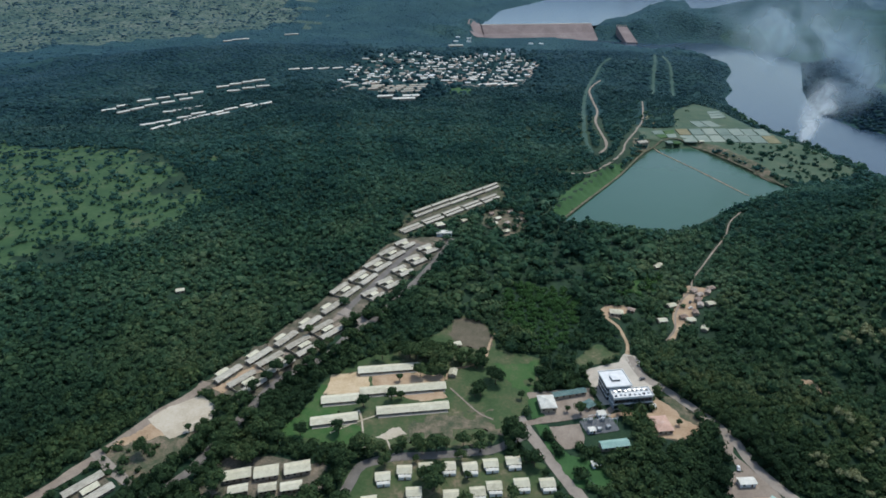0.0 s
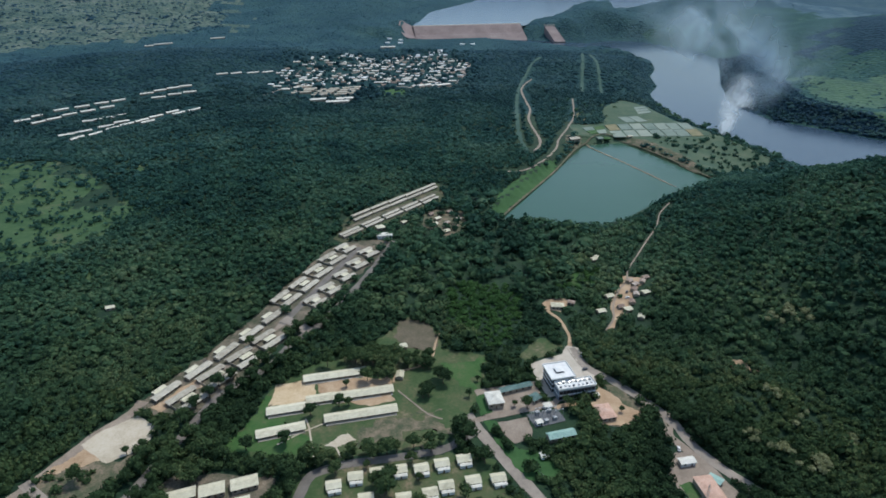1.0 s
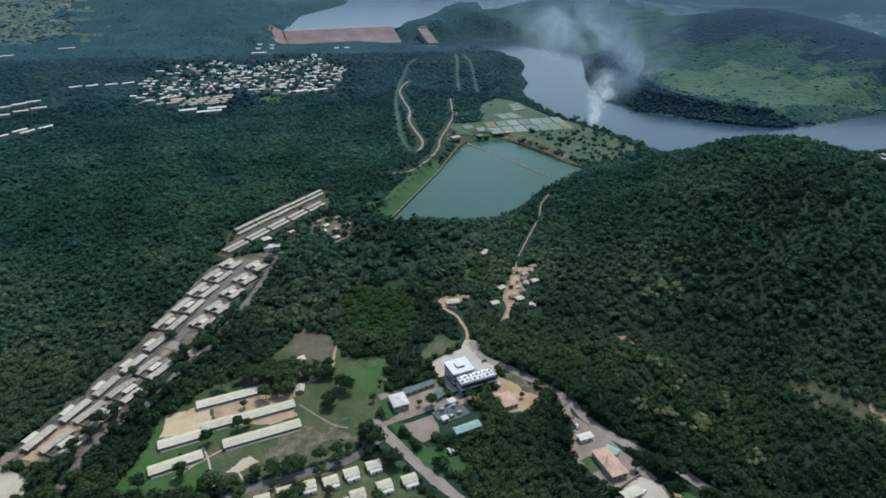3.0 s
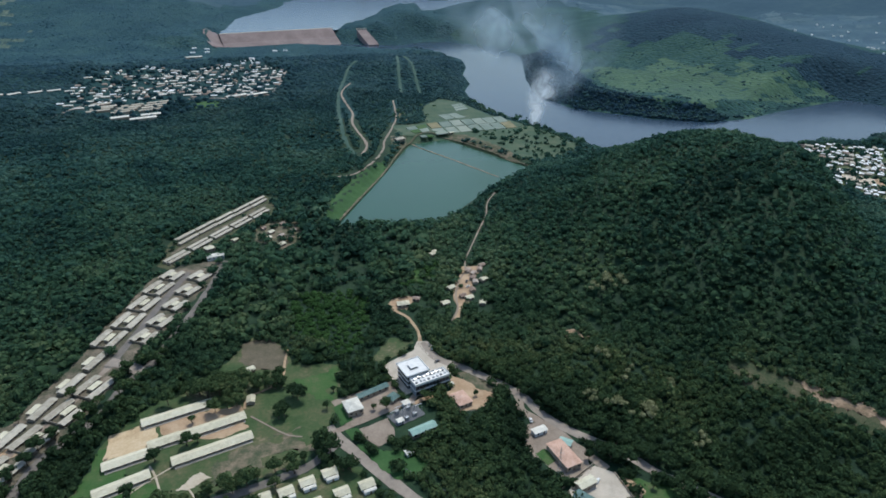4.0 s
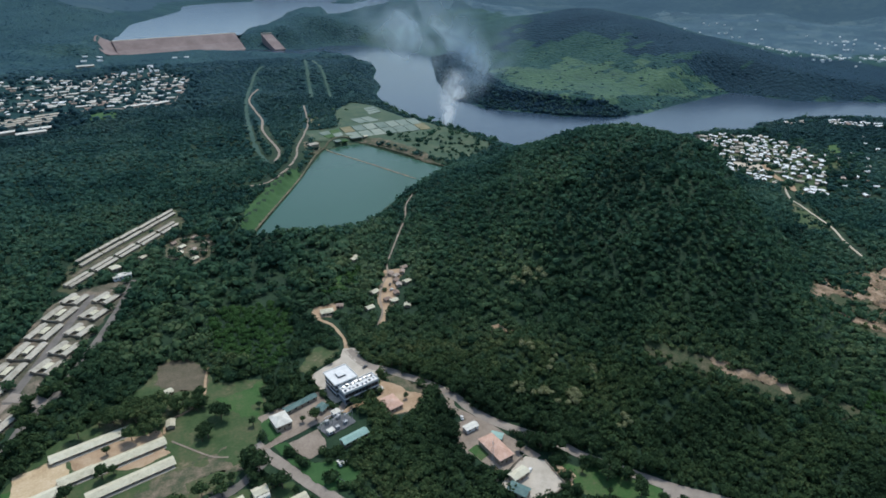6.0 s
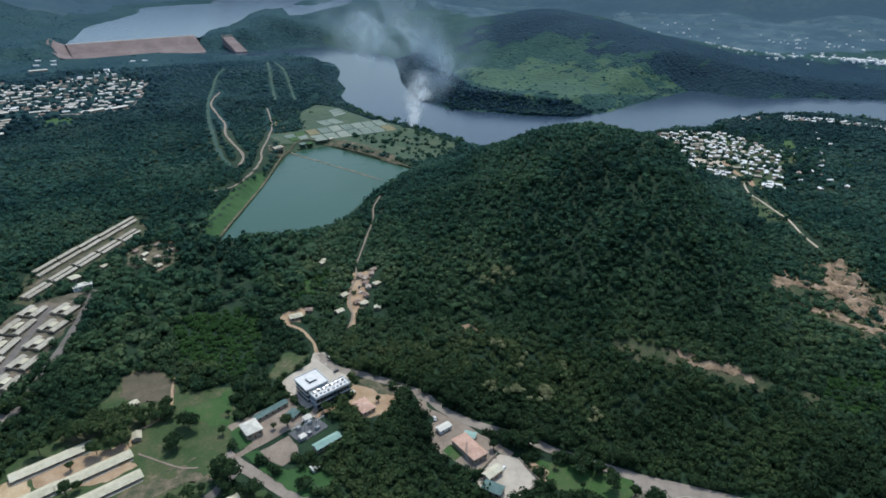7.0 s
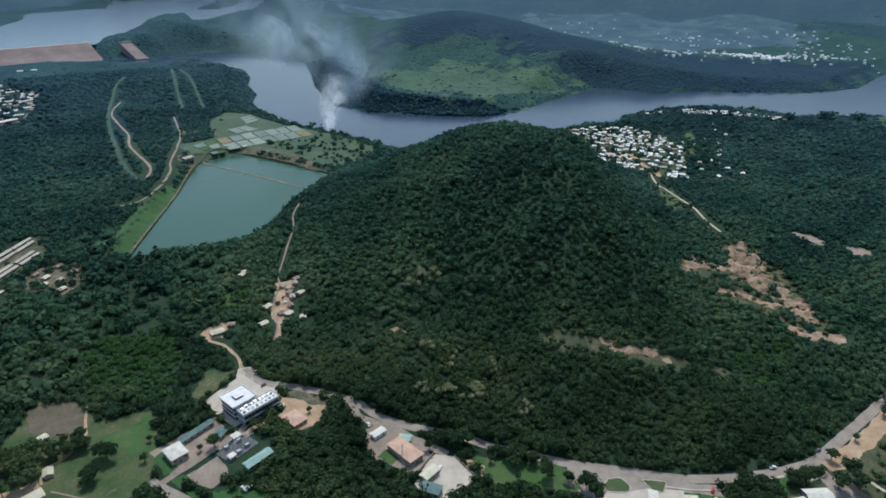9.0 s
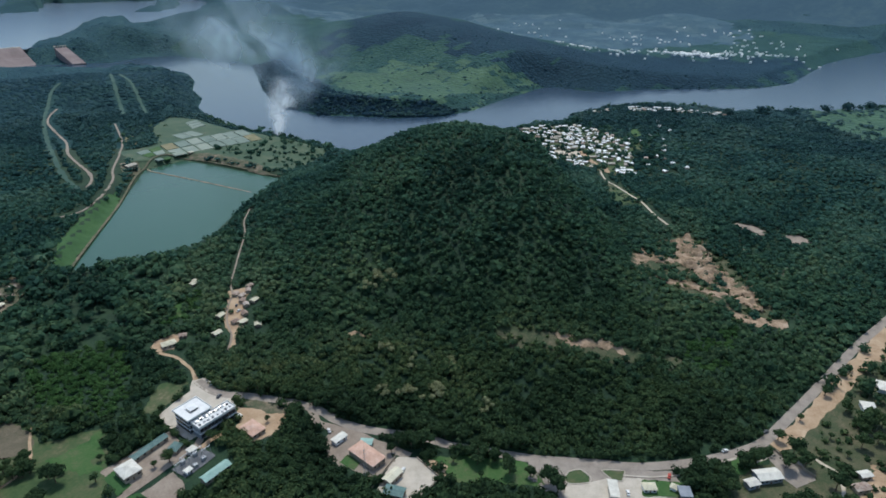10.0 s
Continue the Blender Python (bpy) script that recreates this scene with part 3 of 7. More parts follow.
def patch(name, label, poly, mat, lift=0.12, cell=3.0, ragged=2.0, category="ground", rough=0.0):
    """An area of other ground, draped on the sheet, with an uneven edge."""
    p = np.asarray(poly, float)
    x0, y0, x1, y1 = *p.min(0), *p.max(0)
    gx, gy = np.arange(x0 - cell, x1 + 2 * cell, cell), np.arange(y0 - cell, y1 + 2 * cell, cell)
    X, Y = np.meshgrid(gx, gy, indexing="ij")
    d = signed(p, X, Y) + ragged * wavy(X, Y, 14, 21) + ragged * 0.5 * wavy(X, Y, 5, 22)
    # pull the outermost points onto the edge
    gxd, gyd = np.gradient(d, cell, cell)
    g2 = np.maximum(gxd ** 2 + gyd ** 2, 0.3)
    near = (d > 0) & (d < 1.6 * cell)
    X2, Y2 = X - np.where(near, d * gxd / g2, 0), Y - np.where(near, d * gyd / g2, 0)
    ok = d < 1.6 * cell
    c = (d[:-1, :-1] < 0).astype(int) + (d[1:, :-1] < 0) + (d[1:, 1:] < 0) + (d[:-1, 1:] < 0)
    keep = (c >= 1) & ok[:-1, :-1] & ok[1:, :-1] & ok[1:, 1:] & ok[:-1, 1:]
    k = np.arange(X.size).reshape(X.shape)
    f = np.stack([k[:-1, :-1], k[1:, :-1], k[1:, 1:], k[:-1, 1:]], -1)[keep]
    used, inv = np.unique(f, return_inverse=True)
    rise = rough * np.clip(-d / 6, 0, 1) * (0.6 + wavy(X2 + 0.6 * Y2, Y2 * 0.4, 16, 25) + 0.5 * wavy(X2, Y2, 7, 26))
    v = np.stack([X2, Y2, ground_z(X2, Y2) + lift + np.maximum(rise, 0)], -1).reshape(-1, 3)[used]
    me = tri_mesh(name, v, inv.reshape(f.shape), [mat], False)
    return tagged(new(name, me), label, category, kind="structure")


AVENUE = [(-165, 235), (-147, 262), (-140, 279), (-134, 296), (-125, 319), (-117, 341), (-99, 362), (-85, 375), (-72, 402), (-56, 420),
          (-36, 457), (-22, 485), (-7, 518), (5, 551), (11, 563)]
WEST_ROAD = [(-236, 225), (-224, 245), (-214, 260), (-204, 277), (-193, 296), (-183, 314), (-170, 330), (-164, 345)]
FRONT_ROAD = [(-62, 225), (-53, 252), (-49, 265), (-42, 270), (-25, 274), (-6, 275), (14, 277), (32, 280), (50, 291)]
GATE_ROAD = [(100, 195), (78, 238), (67, 261), (59, 280), (51, 296), (56, 303), (67, 305), (86, 305), (104, 310), (111, 315), (118, 311)]
MAIN_ROAD = [(136, 372), (137, 360), (141, 346), (151, 334), (159, 322), (166, 311), (172, 300), (178, 284), (180, 268), (187, 250), (197, 234),
             (208, 218), (215, 200), (226, 182), (240, 159), (253, 142), (265, 127), (279, 109), (297, 93), (316, 80), (334, 70), (352, 63),
             (378, 60), (409, 57), (442, 54), (482, 51), (523, 47), (560, 42), (640, 30)]
LOWER_ROAD = [(176, 296), (173, 284), (170, 277), (174, 265), (180, 252), (184, 236), (188, 222), (191, 212)]
DIRT_SIDE = [(352, 57), (364, 53), (378, 51), (404, 48), (434, 45), (486, 41), (530, 38), (560, 36)]
HILL_TRACK = [(170, 392), (182, 408), (190, 430), (203, 452), (216, 468), (224, 486), (240, 508), (262, 538), (290, 576), (310, 612), (335, 642)]
VILLAGE_LANE = [(135, 372), (139, 387), (139, 396), (138, 411), (133, 421), (130, 433)]
POND_ROAD = [(160, 766), (188, 766), (213, 788), (240, 826), (262, 868), (274, 902), (306, 967), (322, 1006), (350, 1072), (388, 1205)]
PALE_TRACK = [(224, 850), (245, 901), (255, 1019), (286, 1142), (304, 1296), (355, 1417)]
FAR_TRACK = [(790, 440), (772, 426), (751, 405), (741, 386), (694, 328), (657, 291), (636, 262)]
DIKE = [(128, 624), (150, 660), (232, 780), (319, 912), (382, 921), (438, 737)]
CUT_A = [(213, 850), (222, 950), (266, 1167), (314, 1348), (382, 1536), (424, 1610)]
CUT_B = [(432, 1282), (500, 1500), (560, 1690)]
CUT_C = [(474, 1278), (530, 1480), (573, 1678)]
ribbon("road_avenue", "worn grey asphalt avenue under roadside trees", AVENUE, 6.5, M_ASPHALT_SHADED)
ribbon("road_west", "pale dirt road along the forest edge", WEST_ROAD, 7, M_DUST, ragged=0.25)
ribbon("road_front", "grey asphalt lane past the school field", FRONT_ROAD, 6, M_ASPHALT_SHADED)
ribbon("road_gate", "worn brownish asphalt lane past walled compounds", [(100, 195), (78, 238), (67, 261), (59, 280), (53, 294), (49, 308)], 7, M_ASPHALT)
ribbon("road_gate_lane", "narrow dusty lane along the compound wall", [(50, 301), (62, 303.5), (77, 306), (93, 310), (104, 310), (112, 317), (118, 312)], 4.4, M_DUST, lift=0.3)
ribbon("road_main", "grey asphalt main road along the foot of the hill", MAIN_ROAD, 6.6, M_ASPHALT, lift=0.3, ragged=0.06)
ribbon("road_lower", "dusty road with dirt shoulders", LOWER_ROAD, 5.5, M_DUST, lift=0.2, ragged=0.2)
ribbon("road_dirt_side", "orange dirt strip beside the main road", DIRT_SIDE, 11, M_DIRT, ragged=0.3)
ribbon("road_hill_track", "sandy track climbing past huts at the hill foot", HILL_TRACK, 1.6, M_DUST, ragged=0.3, lift=0.5)
ribbon("road_village_lane", "orange dirt lane to the huts", VILLAGE_LANE, 2.8, M_DIRT, ragged=0.3)
ribbon("road_pond", "pale dirt road beside the pond", POND_ROAD, 2.9, M_DUST, lift=0.5)
ribbon("road_pale_track", "winding pale track through the woods", PALE_TRACK, 3.8, M_DUST, lift=0.6, ragged=0.3)
ribbon("road_far_track", "straight pale track towards the village", FAR_TRACK, 2.5, M_SAND, lift=0.6)
ribbon("pond_dike", "bare earth dike round the pond", DIKE, 2.6, M_WORN, lift=1.2)
ribbon("pond_inner_dike", "low earth dike crossing the pond", [(321, 905), (350, 812), (377, 712)], 1.8, M_ROCK, lift=3.4, ragged=0.3)
for nm, ln in (("cut_a", CUT_A), ("cut_b", CUT_B), ("cut_c", CUT_C)):
    ribbon("clearing_" + nm, "grassy power line cutting through woods", ln, 6.5, M_CUTTING, lift=1.0, ragged=0.45, category="ground")
ribbon("road_rows_lane", "worn lane between terraced rows", [(-146, 342), (-128, 362), (-112, 384), (-98, 404), (-84, 428)], 4.5, M_DUST, lift=0.3)
ribbon("road_rows_lane_far", "pale concrete lane between terraced rows", [(-84, 428), (-66, 466), (-52, 496), (-36, 528), (-24, 552)], 6, M_ASPHALT_SHADED, lift=0.3)
ribbon("road_rows_link", "grey lane joining the rows to the avenue", [(-60, 412), (-70, 425), (-84, 436)], 9, M_ASPHALT, lift=0.35)
ribbon("road_rows_mid", "pale dirt lane between long rows", [(-38, 596), (0, 634), (36, 668), (66, 700)], 4, M_TRODDEN, lift=0.3, ragged=0.3)

SCHOOL = [(-112, 290), (-92, 313), (-83, 345), (-60, 368), (-30, 384), (0, 405), (16, 425), (37, 410), (40, 380), (72, 368), (60, 325), (50, 304),
          (29, 283), (1, 281), (-26, 279), (-45, 277), (-70, 284)]
ROWS = [(-166, 345), (-150, 326), (-130, 326), (-112, 345), (-84, 395), (-58, 435), (-30, 485), (0, 540), (6, 566), (-30, 568), (-56, 550), (-90, 485),
        (-108, 440), (-140, 388)]
LONG_ROWS = [(-50, 572), (-38, 564), (20, 612), (78, 674), (76, 722), (62, 728), (10, 676), (-40, 624)]
PLOTS = [(46, 640), (88, 648), (92, 620), (84, 590), (64, 568), (42, 600)]
PLAZA = [(100, 355), (112, 360), (127, 365), (133, 375), (142, 371), (141, 357), (144, 346), (146, 333), (136, 326), (104, 318), (101, 339)]
COMPOUND = [(56, 331), (100, 336), (101, 308), (60, 302)]
YARD = [(60, 300), (75, 302), (112, 308), (118, 292), (110, 284), (96, 278), (78, 282)]
PINK_YARD = [(138, 330), (148, 318), (162, 302), (160, 294), (146, 287), (129, 289), (130, 308), (139, 316)]
BROWN_YARD = [(158, 262), (180, 262), (184, 240), (184, 214), (165, 212), (156, 236)]
LOT = [(185, 217), (193, 208), (191, 188), (173, 184), (164, 190), (160, 206), (170, 212)]
GREEN_FIELD = [(196, 206), (216, 188), (236, 160), (228, 140), (196, 176)]
SANDY = [(-189, 307), (-180, 319), (-163, 330), (-155, 325), (-147, 317), (-149, 303), (-159, 294), (-168, 289), (-176, 296)]
SANDY_VERGE = [(-206, 278), (-190, 305), (-176, 297), (-164, 290), (-152, 296), (-150, 284), (-166, 262), (-181, 254), (-194, 262)]
HOUSES = [(-60, 268), (-20, 272), (30, 276), (56, 268), (64, 240), (40, 200), (-40, 200), (-60, 240)]
BLOCKS = [(-130, 275), (-95, 274), (-68, 268), (-66, 250), (-90, 240), (-135, 245)]
HUTS_A = [(128, 432), (135, 443), (152, 441), (154, 435), (147, 429), (142, 422), (136, 424)]
HUTS_B = [(172, 394), (181, 404), (187, 430), (199, 452), (209, 464), (216, 476), (229, 471), (226, 458), (214, 448), (201, 420), (193, 410), (184, 407), (177, 394)]
STATION = [(238, 158), (250, 142), (266, 124), (280, 104), (290, 92), (276, 74), (262, 70), (236, 100), (224, 118), (226, 150)]
RIGHT_SCRUB = [(296, 74), (345, 52), (480, 36), (540, 30), (540, -80), (360, -80), (280, 30)]
GREEN_STRIP = [(117, 628), (144, 698), (223, 799), (250, 826), (240, 790), (132, 636)]
FIELDS = [(322, 1010), (361, 1014), (388, 1021), (419, 1120), (493, 1216), (510, 1190), (535, 1150), (545, 1083), (540, 1040), (552, 970), (540, 929), (448, 913), (412, 880), (368, 916), (321, 913),
          (305, 914), (312, 960)]
POND_EAST = [(398, 915), (525, 928), (580, 950), (596, 880), (580, 815), (505, 770), (446, 745), (424, 829)]
patch("school_field", "patchy green school grounds", SCHOOL, M_GRASS, cell=2.5)
ribbon("path_school", "trodden sandy path over the grass", [(5, 336), (10, 329), (17, 319), (24, 310), (32, 305)], 1.1, M_DUST, lift=0.45, cross=1, category="path")
ribbon("path_field", "trodden sandy path over the grass", [(-55, 315), (-52, 307), (-49, 291), (-46, 275)], 1.1, M_SAND, lift=0.45, cross=1, category="path")
ribbon("path_cross", "trodden sandy path over the grass", [(-70, 294), (-54, 304), (-37, 312)], 1.0, M_SAND, lift=0.45, cross=1, category="path")
ribbon("path_lane", "trodden sandy path over the grass", [(-35, 290), (-32, 282), (-29, 276)], 1.1, M_SAND, lift=0.45, cross=1, category="path")
ribbon("path_plot", "trodden sandy path by the plot", [(2, 345), (6, 356), (20, 360), (31, 370), (35, 386), (40, 400)], 1.8, M_DIRT, lift=0.45, cross=1, category="path")
ribbon("path_office", "orange dirt lane below the office", [(106, 307), (114, 310), (130, 309), (139, 312), (140, 324)], 3.5, M_DIRT, lift=0.4, cross=2, category="road")
patch("office_grass", "green grass beside the forecourt", [(109, 383), (119, 386), (131, 374), (119, 365), (100, 359), (94, 366)], M_GRASS, lift=0.3)
patch("office_verge", "brown verge along the main road", [(145, 331), (155, 325), (164, 303), (159, 298), (150, 312)], M_WORN, lift=0.3)
patch("dam_face_ground", "low green ground below the dam", [(120, 2260), (560, 2290), (620, 2150), (120, 2120)], M_FARWOOD, lift=0.6, cell=20, ragged=14)
patch("football_pitch", "lush grass by the school", [(-108, 292), (-92, 313), (-84, 342), (-72, 340), (-66, 312), (-50, 296), (-46, 282)], M_LAWN, lift=0.2)
patch("pitch_east", "grassy slope east of the school", [(44, 340), (38, 362), (68, 366), (62, 345), (56, 330)], M_LAWN, lift=0.18, ragged=6)
patch("playground", "bare worn playing ground", [(-24, 288), (20, 296), (36, 290), (26, 312), (-20, 306)], M_WORN, lift=0.22, ragged=7)
patch("school_sand", "pale sandy school yard", [(-80, 330), (-78, 352), (-52, 356), (-50, 332)], M_OCHRE, lift=0.28, ragged=1)
patch("school_yard", "bare laterite school yard", [(-48, 342), (-50, 356), (0, 350), (2, 326), (-12, 323), (-40, 330)], M_DIRT, lift=0.26, ragged=1.5)
patch("worn_spot", "worn sandy spot in the grass", [(-40, 290), (-28, 300), (-22, 292), (-34, 288)], M_SAND, lift=0.34, ragged=1.5, cell=1.5)
patch("ploughed_field", "brown ploughed plot", [(9, 421), (31, 421), (38, 394), (34, 376), (13, 385), (5, 398)], M_PLOUGH, lift=0.24)
patch("meadow_plot", "dry grass plot under trees", [(-52, 368), (-25, 388), (4, 406), (2, 392), (-20, 376), (-44, 364)], M_GRASS, lift=0.24)
patch("sandy_lot", "pale bare sandy lot", SANDY, M_SAND, lift=0.3, ragged=0.6, cell=1.5)
patch("west_dirt", "orange dirt strip beside the sandy lot", [(-201, 276), (-200, 286), (-180, 308), (-174, 300), (-169, 293), (-190, 286)], M_DIRT, lift=0.27, ragged=1.2, cell=1.5)
patch("sandy_verge", "worn verge with rubble by the lot", SANDY_VERGE, M_WORN, lift=0.18)
ribbon("road_spur", "short grey spur to a terrace", [(-208, 279), (-193, 266), (-180, 257), (-172, 250)], 6, M_ASPHALT, lift=0.3)
patch("rows_ground", "worn dirt and grass between the rows", ROWS, M_TRODDEN, lift=0.14)
patch("rows_dirt", "reddish yard between two rows", [(-158, 338), (-146, 352), (-128, 372), (-122, 366), (-140, 344), (-150, 332)], M_DIRT, lift=0.3, ragged=1.2)
patch("long_rows_ground", "grassy ground between long terraces", LONG_ROWS, M_SCRUB, lift=0.16)
patch("plots_ground", "bare dirt between plots", PLOTS, M_WORN, lift=0.16)
patch("plaza", "pale paved forecourt", PLAZA, M_CONC, lift=0.3, ragged=0.3, category="pavement", cell=2)
patch("compound_yard", "reddish paved yard in a walled compound", COMPOUND, M_DUST, lift=0.22, ragged=0.4, cell=2)
patch("compound_lawn", "small lawn in the compound", [(56, 325), (63, 326), (65, 308), (57, 305)], M_LUSH, lift=0.4, ragged=0.5, cell=1.5)
patch("verge_lawn", "green verge strip by the lane", [(57, 301), (65, 300), (68, 292), (60, 290)], M_LUSH, lift=0.4, ragged=0.5, cell=1.5)
patch("verge_lawn_south", "green verge strip by the lane", [(61, 286), (69, 286), (74, 276), (88, 268), (96, 256), (86, 246), (75, 251), (68, 264)], M_LUSH, lift=0.4, ragged=0.8, cell=1.5)
patch("service_yard", "grey concrete service yard", [(66, 298), (86, 301), (87, 290), (84, 282), (73, 279), (68, 288)], M_DUST, lift=0.2, ragged=0.5, cell=2)
patch("pink_yard", "sandy yard behind a fence", PINK_YARD, M_DIRT, lift=0.24, ragged=1, cell=2)
patch("brown_yard", "grey trodden yard", BROWN_YARD, M_DUST, lift=0.14, ragged=1.5, cell=2)
patch("yard_lawn", "small square lawn", [(158, 238), (166, 240), (168, 230), (160, 226)], M_LAWN, lift=0.3, ragged=0.6, cell=1.5)
patch("paved_lot", "pale grey concrete lot", LOT, M_CONC, lift=0.26, ragged=0.3, cell=2)
patch("green_field", "green field beside the road", GREEN_FIELD, M_LAWN, lift=0.2, ragged=2)
patch("earth_heap_ground", "orange earth beside the lot", [(191, 204), (200, 200), (200, 190), (194, 184)], M_DIRT, lift=0.34, ragged=1.5, cell=1.5)
patch("huts_ground", "orange bare earth round huts", HUTS_A, M_DIRT, lift=0.25, ragged=1, cell=2)
patch("huts_ground_upper", "orange bare earth round huts", HUTS_B, M_DIRT, lift=0.25, ragged=1.5, cell=2)
patch("huts_lawn", "bright grass clearing by the huts", [(160, 470), (176, 492), (184, 486), (170, 462)], M_LAWN, lift=0.25, ragged=2)
patch("houses_ground", "grass among small houses", HOUSES, M_GRASS, lift=0.12)
patch("blocks_ground", "pale dusty ground round blocks", BLOCKS, M_TRODDEN, lift=0.16)
patch("station_forecourt", "grey asphalt forecourt", STATION, M_ASPHALT, lift=0.2, ragged=0.5, cell=2, category="pavement")
patch("station_concrete", "pale concrete apron", [(228, 127), (238, 132), (250, 122), (259, 117), (272, 103), (268, 84), (250, 84)], M_CONC, lift=0.42, ragged=0.3, cell=2, category="pavement")
patch("right_scrub", "rough grass with shrubs", RIGHT_SCRUB, M_SCRUB, lift=0.1, cell=4)
patch("right_dirt", "reddish bare ground by the road", [(486, 38), (545, 36), (540, 16), (510, 26)], M_DIRT, lift=0.2, ragged=4)
patch("right_dirt_near", "reddish bare ground by sheds", [(340, 10), (380, 8), (376, -14), (340, -10)], M_DIRT, lift=0.2, ragged=3)
patch("park_garden", "clipped lawn garden with paths", [(312, 78), (331, 69), (348, 61), (343, 54), (324, 60), (316, 62), (306, 70)], M_LAWN, lift=0.3, ragged=0.5, cell=2)
patch("white_house_drive", "grey drive beside the white hall", [(353, 63), (348, 56), (350, 43), (341, 30), (326, 36), (329, 46), (336, 51), (340, 57)], M_ASPHALT, lift=0.34, ragged=0.3, cell=2, category="pavement")
patch("green_strip", "lush green strip beside the dike", GREEN_STRIP, M_LUSH, lift=0.4)
patch("pond_fields", "green and muddy fields north of the pond", FIELDS, M_MEADOW, lift=0.3, cell=6, ragged=5)
patch("pond_east_fields", "bushy grass east of the pond", POND_EAST, M_MEADOW, lift=0.3, cell=6, ragged=6)
patch("pond_bank", "bare brown bank of the pond", [(390, 924), (417, 900), (430, 843), (440, 790), (434, 752), (426, 767), (417, 825), (406, 873), (388, 910)], M_WORN, lift=0.9, cell=4, ragged=2)
patch("field_earth", "bare brown plot by the fields", [(364, 1095), (390, 1090), (372, 1033), (346, 1033)], M_DRY, lift=0.8, cell=4, ragged=3)
patch("pump_yard", "bare earth yard of the pump house", [(278, 870), (312, 904), (318, 928), (292, 926)], M_WORN, lift=0.8, cell=4, ragged=2)
patch("quarry", "bare rocky scar on the hillside", [(602, 243), (622, 230), (606, 211), (590, 196), (575, 180), (557, 162), (543, 138), (522, 119), (512, 128), (526, 148), (541, 166), (533, 179), (547, 200),
      (558, 216)], M_ROCK, lift=0.5, ragged=8, cell=1.6, rough=3.0)
patch("quarry_arm", "pale bare arm of the hillside scar", [(552, 257), (561, 254), (552, 241), (564, 221), (553, 214), (538, 236), (518, 233), (511, 238), (530, 246)], M_ROCK, lift=0.6, ragged=5, cell=1.8, rough=2.0)
patch("quarry_bank", "pale dug bank below the scar", [(511, 214), (521, 202), (527, 187), (524, 166), (528, 154), (515, 154), (513, 176), (510, 198)], M_ROCK, lift=0.8, ragged=3, cell=1.6, rough=1.2)
patch("quarry_foot", "pale earth at the foot of the scar", [(500, 138), (500, 122), (509, 107), (516, 96), (505, 94), (490, 115), (486, 132)], M_ROCK, lift=0.8, ragged=2.5, cell=2)
patch("quarry_grass", "dry grass round the scar", [(632, 240), (618, 205), (590, 165), (548, 126), (515, 100), (490, 110), (484, 140), (500, 160), (500, 205), (484, 232), (540, 262), (600, 252)], M_SCRUB,
      lift=0.3, ragged=6)
patch("bench_cut", "grassy brown cut across the slope", [(318, 252), (329, 233), (346, 208), (369, 174), (387, 152), (401, 138), (388, 130), (370, 146), (353, 160), (328, 198), (300, 232)], M_SCRUB, lift=0.5, ragged=4)
patch("bench_earth", "bare reddish earth in the cut", [(340, 212), (356, 190), (368, 172), (363, 166), (348, 186), (335, 206)], M_ROCK, lift=0.8, ragged=3, cell=2)
patch("slope_scar", "small bare earth scar in woods", [(242, 344), (254, 336), (253, 325), (240, 331)], M_DIRT, lift=0.6, ragged=2.5, cell=2)
patch("scar_far", "bare pale scar in far woods", [(694, 212), (705, 195), (699, 178), (682, 177), (682, 202)], M_DUST, lift=0.6, ragged=5)
patch("scar_far_b", "bare pale scar in far woods", [(702, 163), (717, 145), (699, 132), (686, 149)], M_DUST, lift=0.6, ragged=4)
patch("scar_far_c", "thin bare strip in far woods", [(648, 188), (650, 184), (626, 168), (622, 172)], M_DUST, lift=0.6, ragged=1.5, cell=2)
patch("scar_far_d", "thin bare strip in far woods", [(593, 128), (622, 127), (624, 133), (596, 133)], M_DUST, lift=0.6, ragged=1.5, cell=2)
patch("track_meadow", "dry grass beside the village track", [(745, 408), (738, 373), (692, 322), (660, 318), (668, 350)], M_GRASS, lift=0.35, ragged=12, cell=3)
VILLAGE = [(887, 662), (925, 645), (978, 588), (968, 539), (958, 504), (972, 464), (925, 446), (882, 435), (812, 394), (784, 412), (790, 449), (780, 480), (778, 520), (800, 570), (840, 630)]
patch("village_ground", "dusty green ground of the village", VILLAGE, M_GRASS, lift=0.4, cell=5, ragged=9)
patch("village_square", "pale sandy village square", [(817, 550), (842, 535), (850, 513), (826, 495), (808, 505)], M_SAND, lift=0.8, ragged=4, cell=4)
ribbon("road_village", "dusty pale village street", [(850, 513), (817, 475), (803, 443), (790, 428), (786, 412)], 9, M_DIRT, lift=0.9, ragged=0.4)
patch("village_field", "small grass field beyond the village", [(1018, 518), (1034, 508), (996, 483), (975, 490)], M_LAWN, lift=0.8, ragged=4, cell=4)
patch("town_ground", "green and dusty ground between town houses", [(-237, 1388), (-213, 1598), (-155, 1733), (-91, 1834), (-19, 1784), (106, 1781), (182, 1855), (230, 1725), (251, 1657), (194, 1460), (160, 1356),
      (79, 1313), (5, 1359), (-23, 1372), (-116, 1281), (-171, 1276)], M_MIDWOOD, lift=0.5, cell=12, ragged=22)
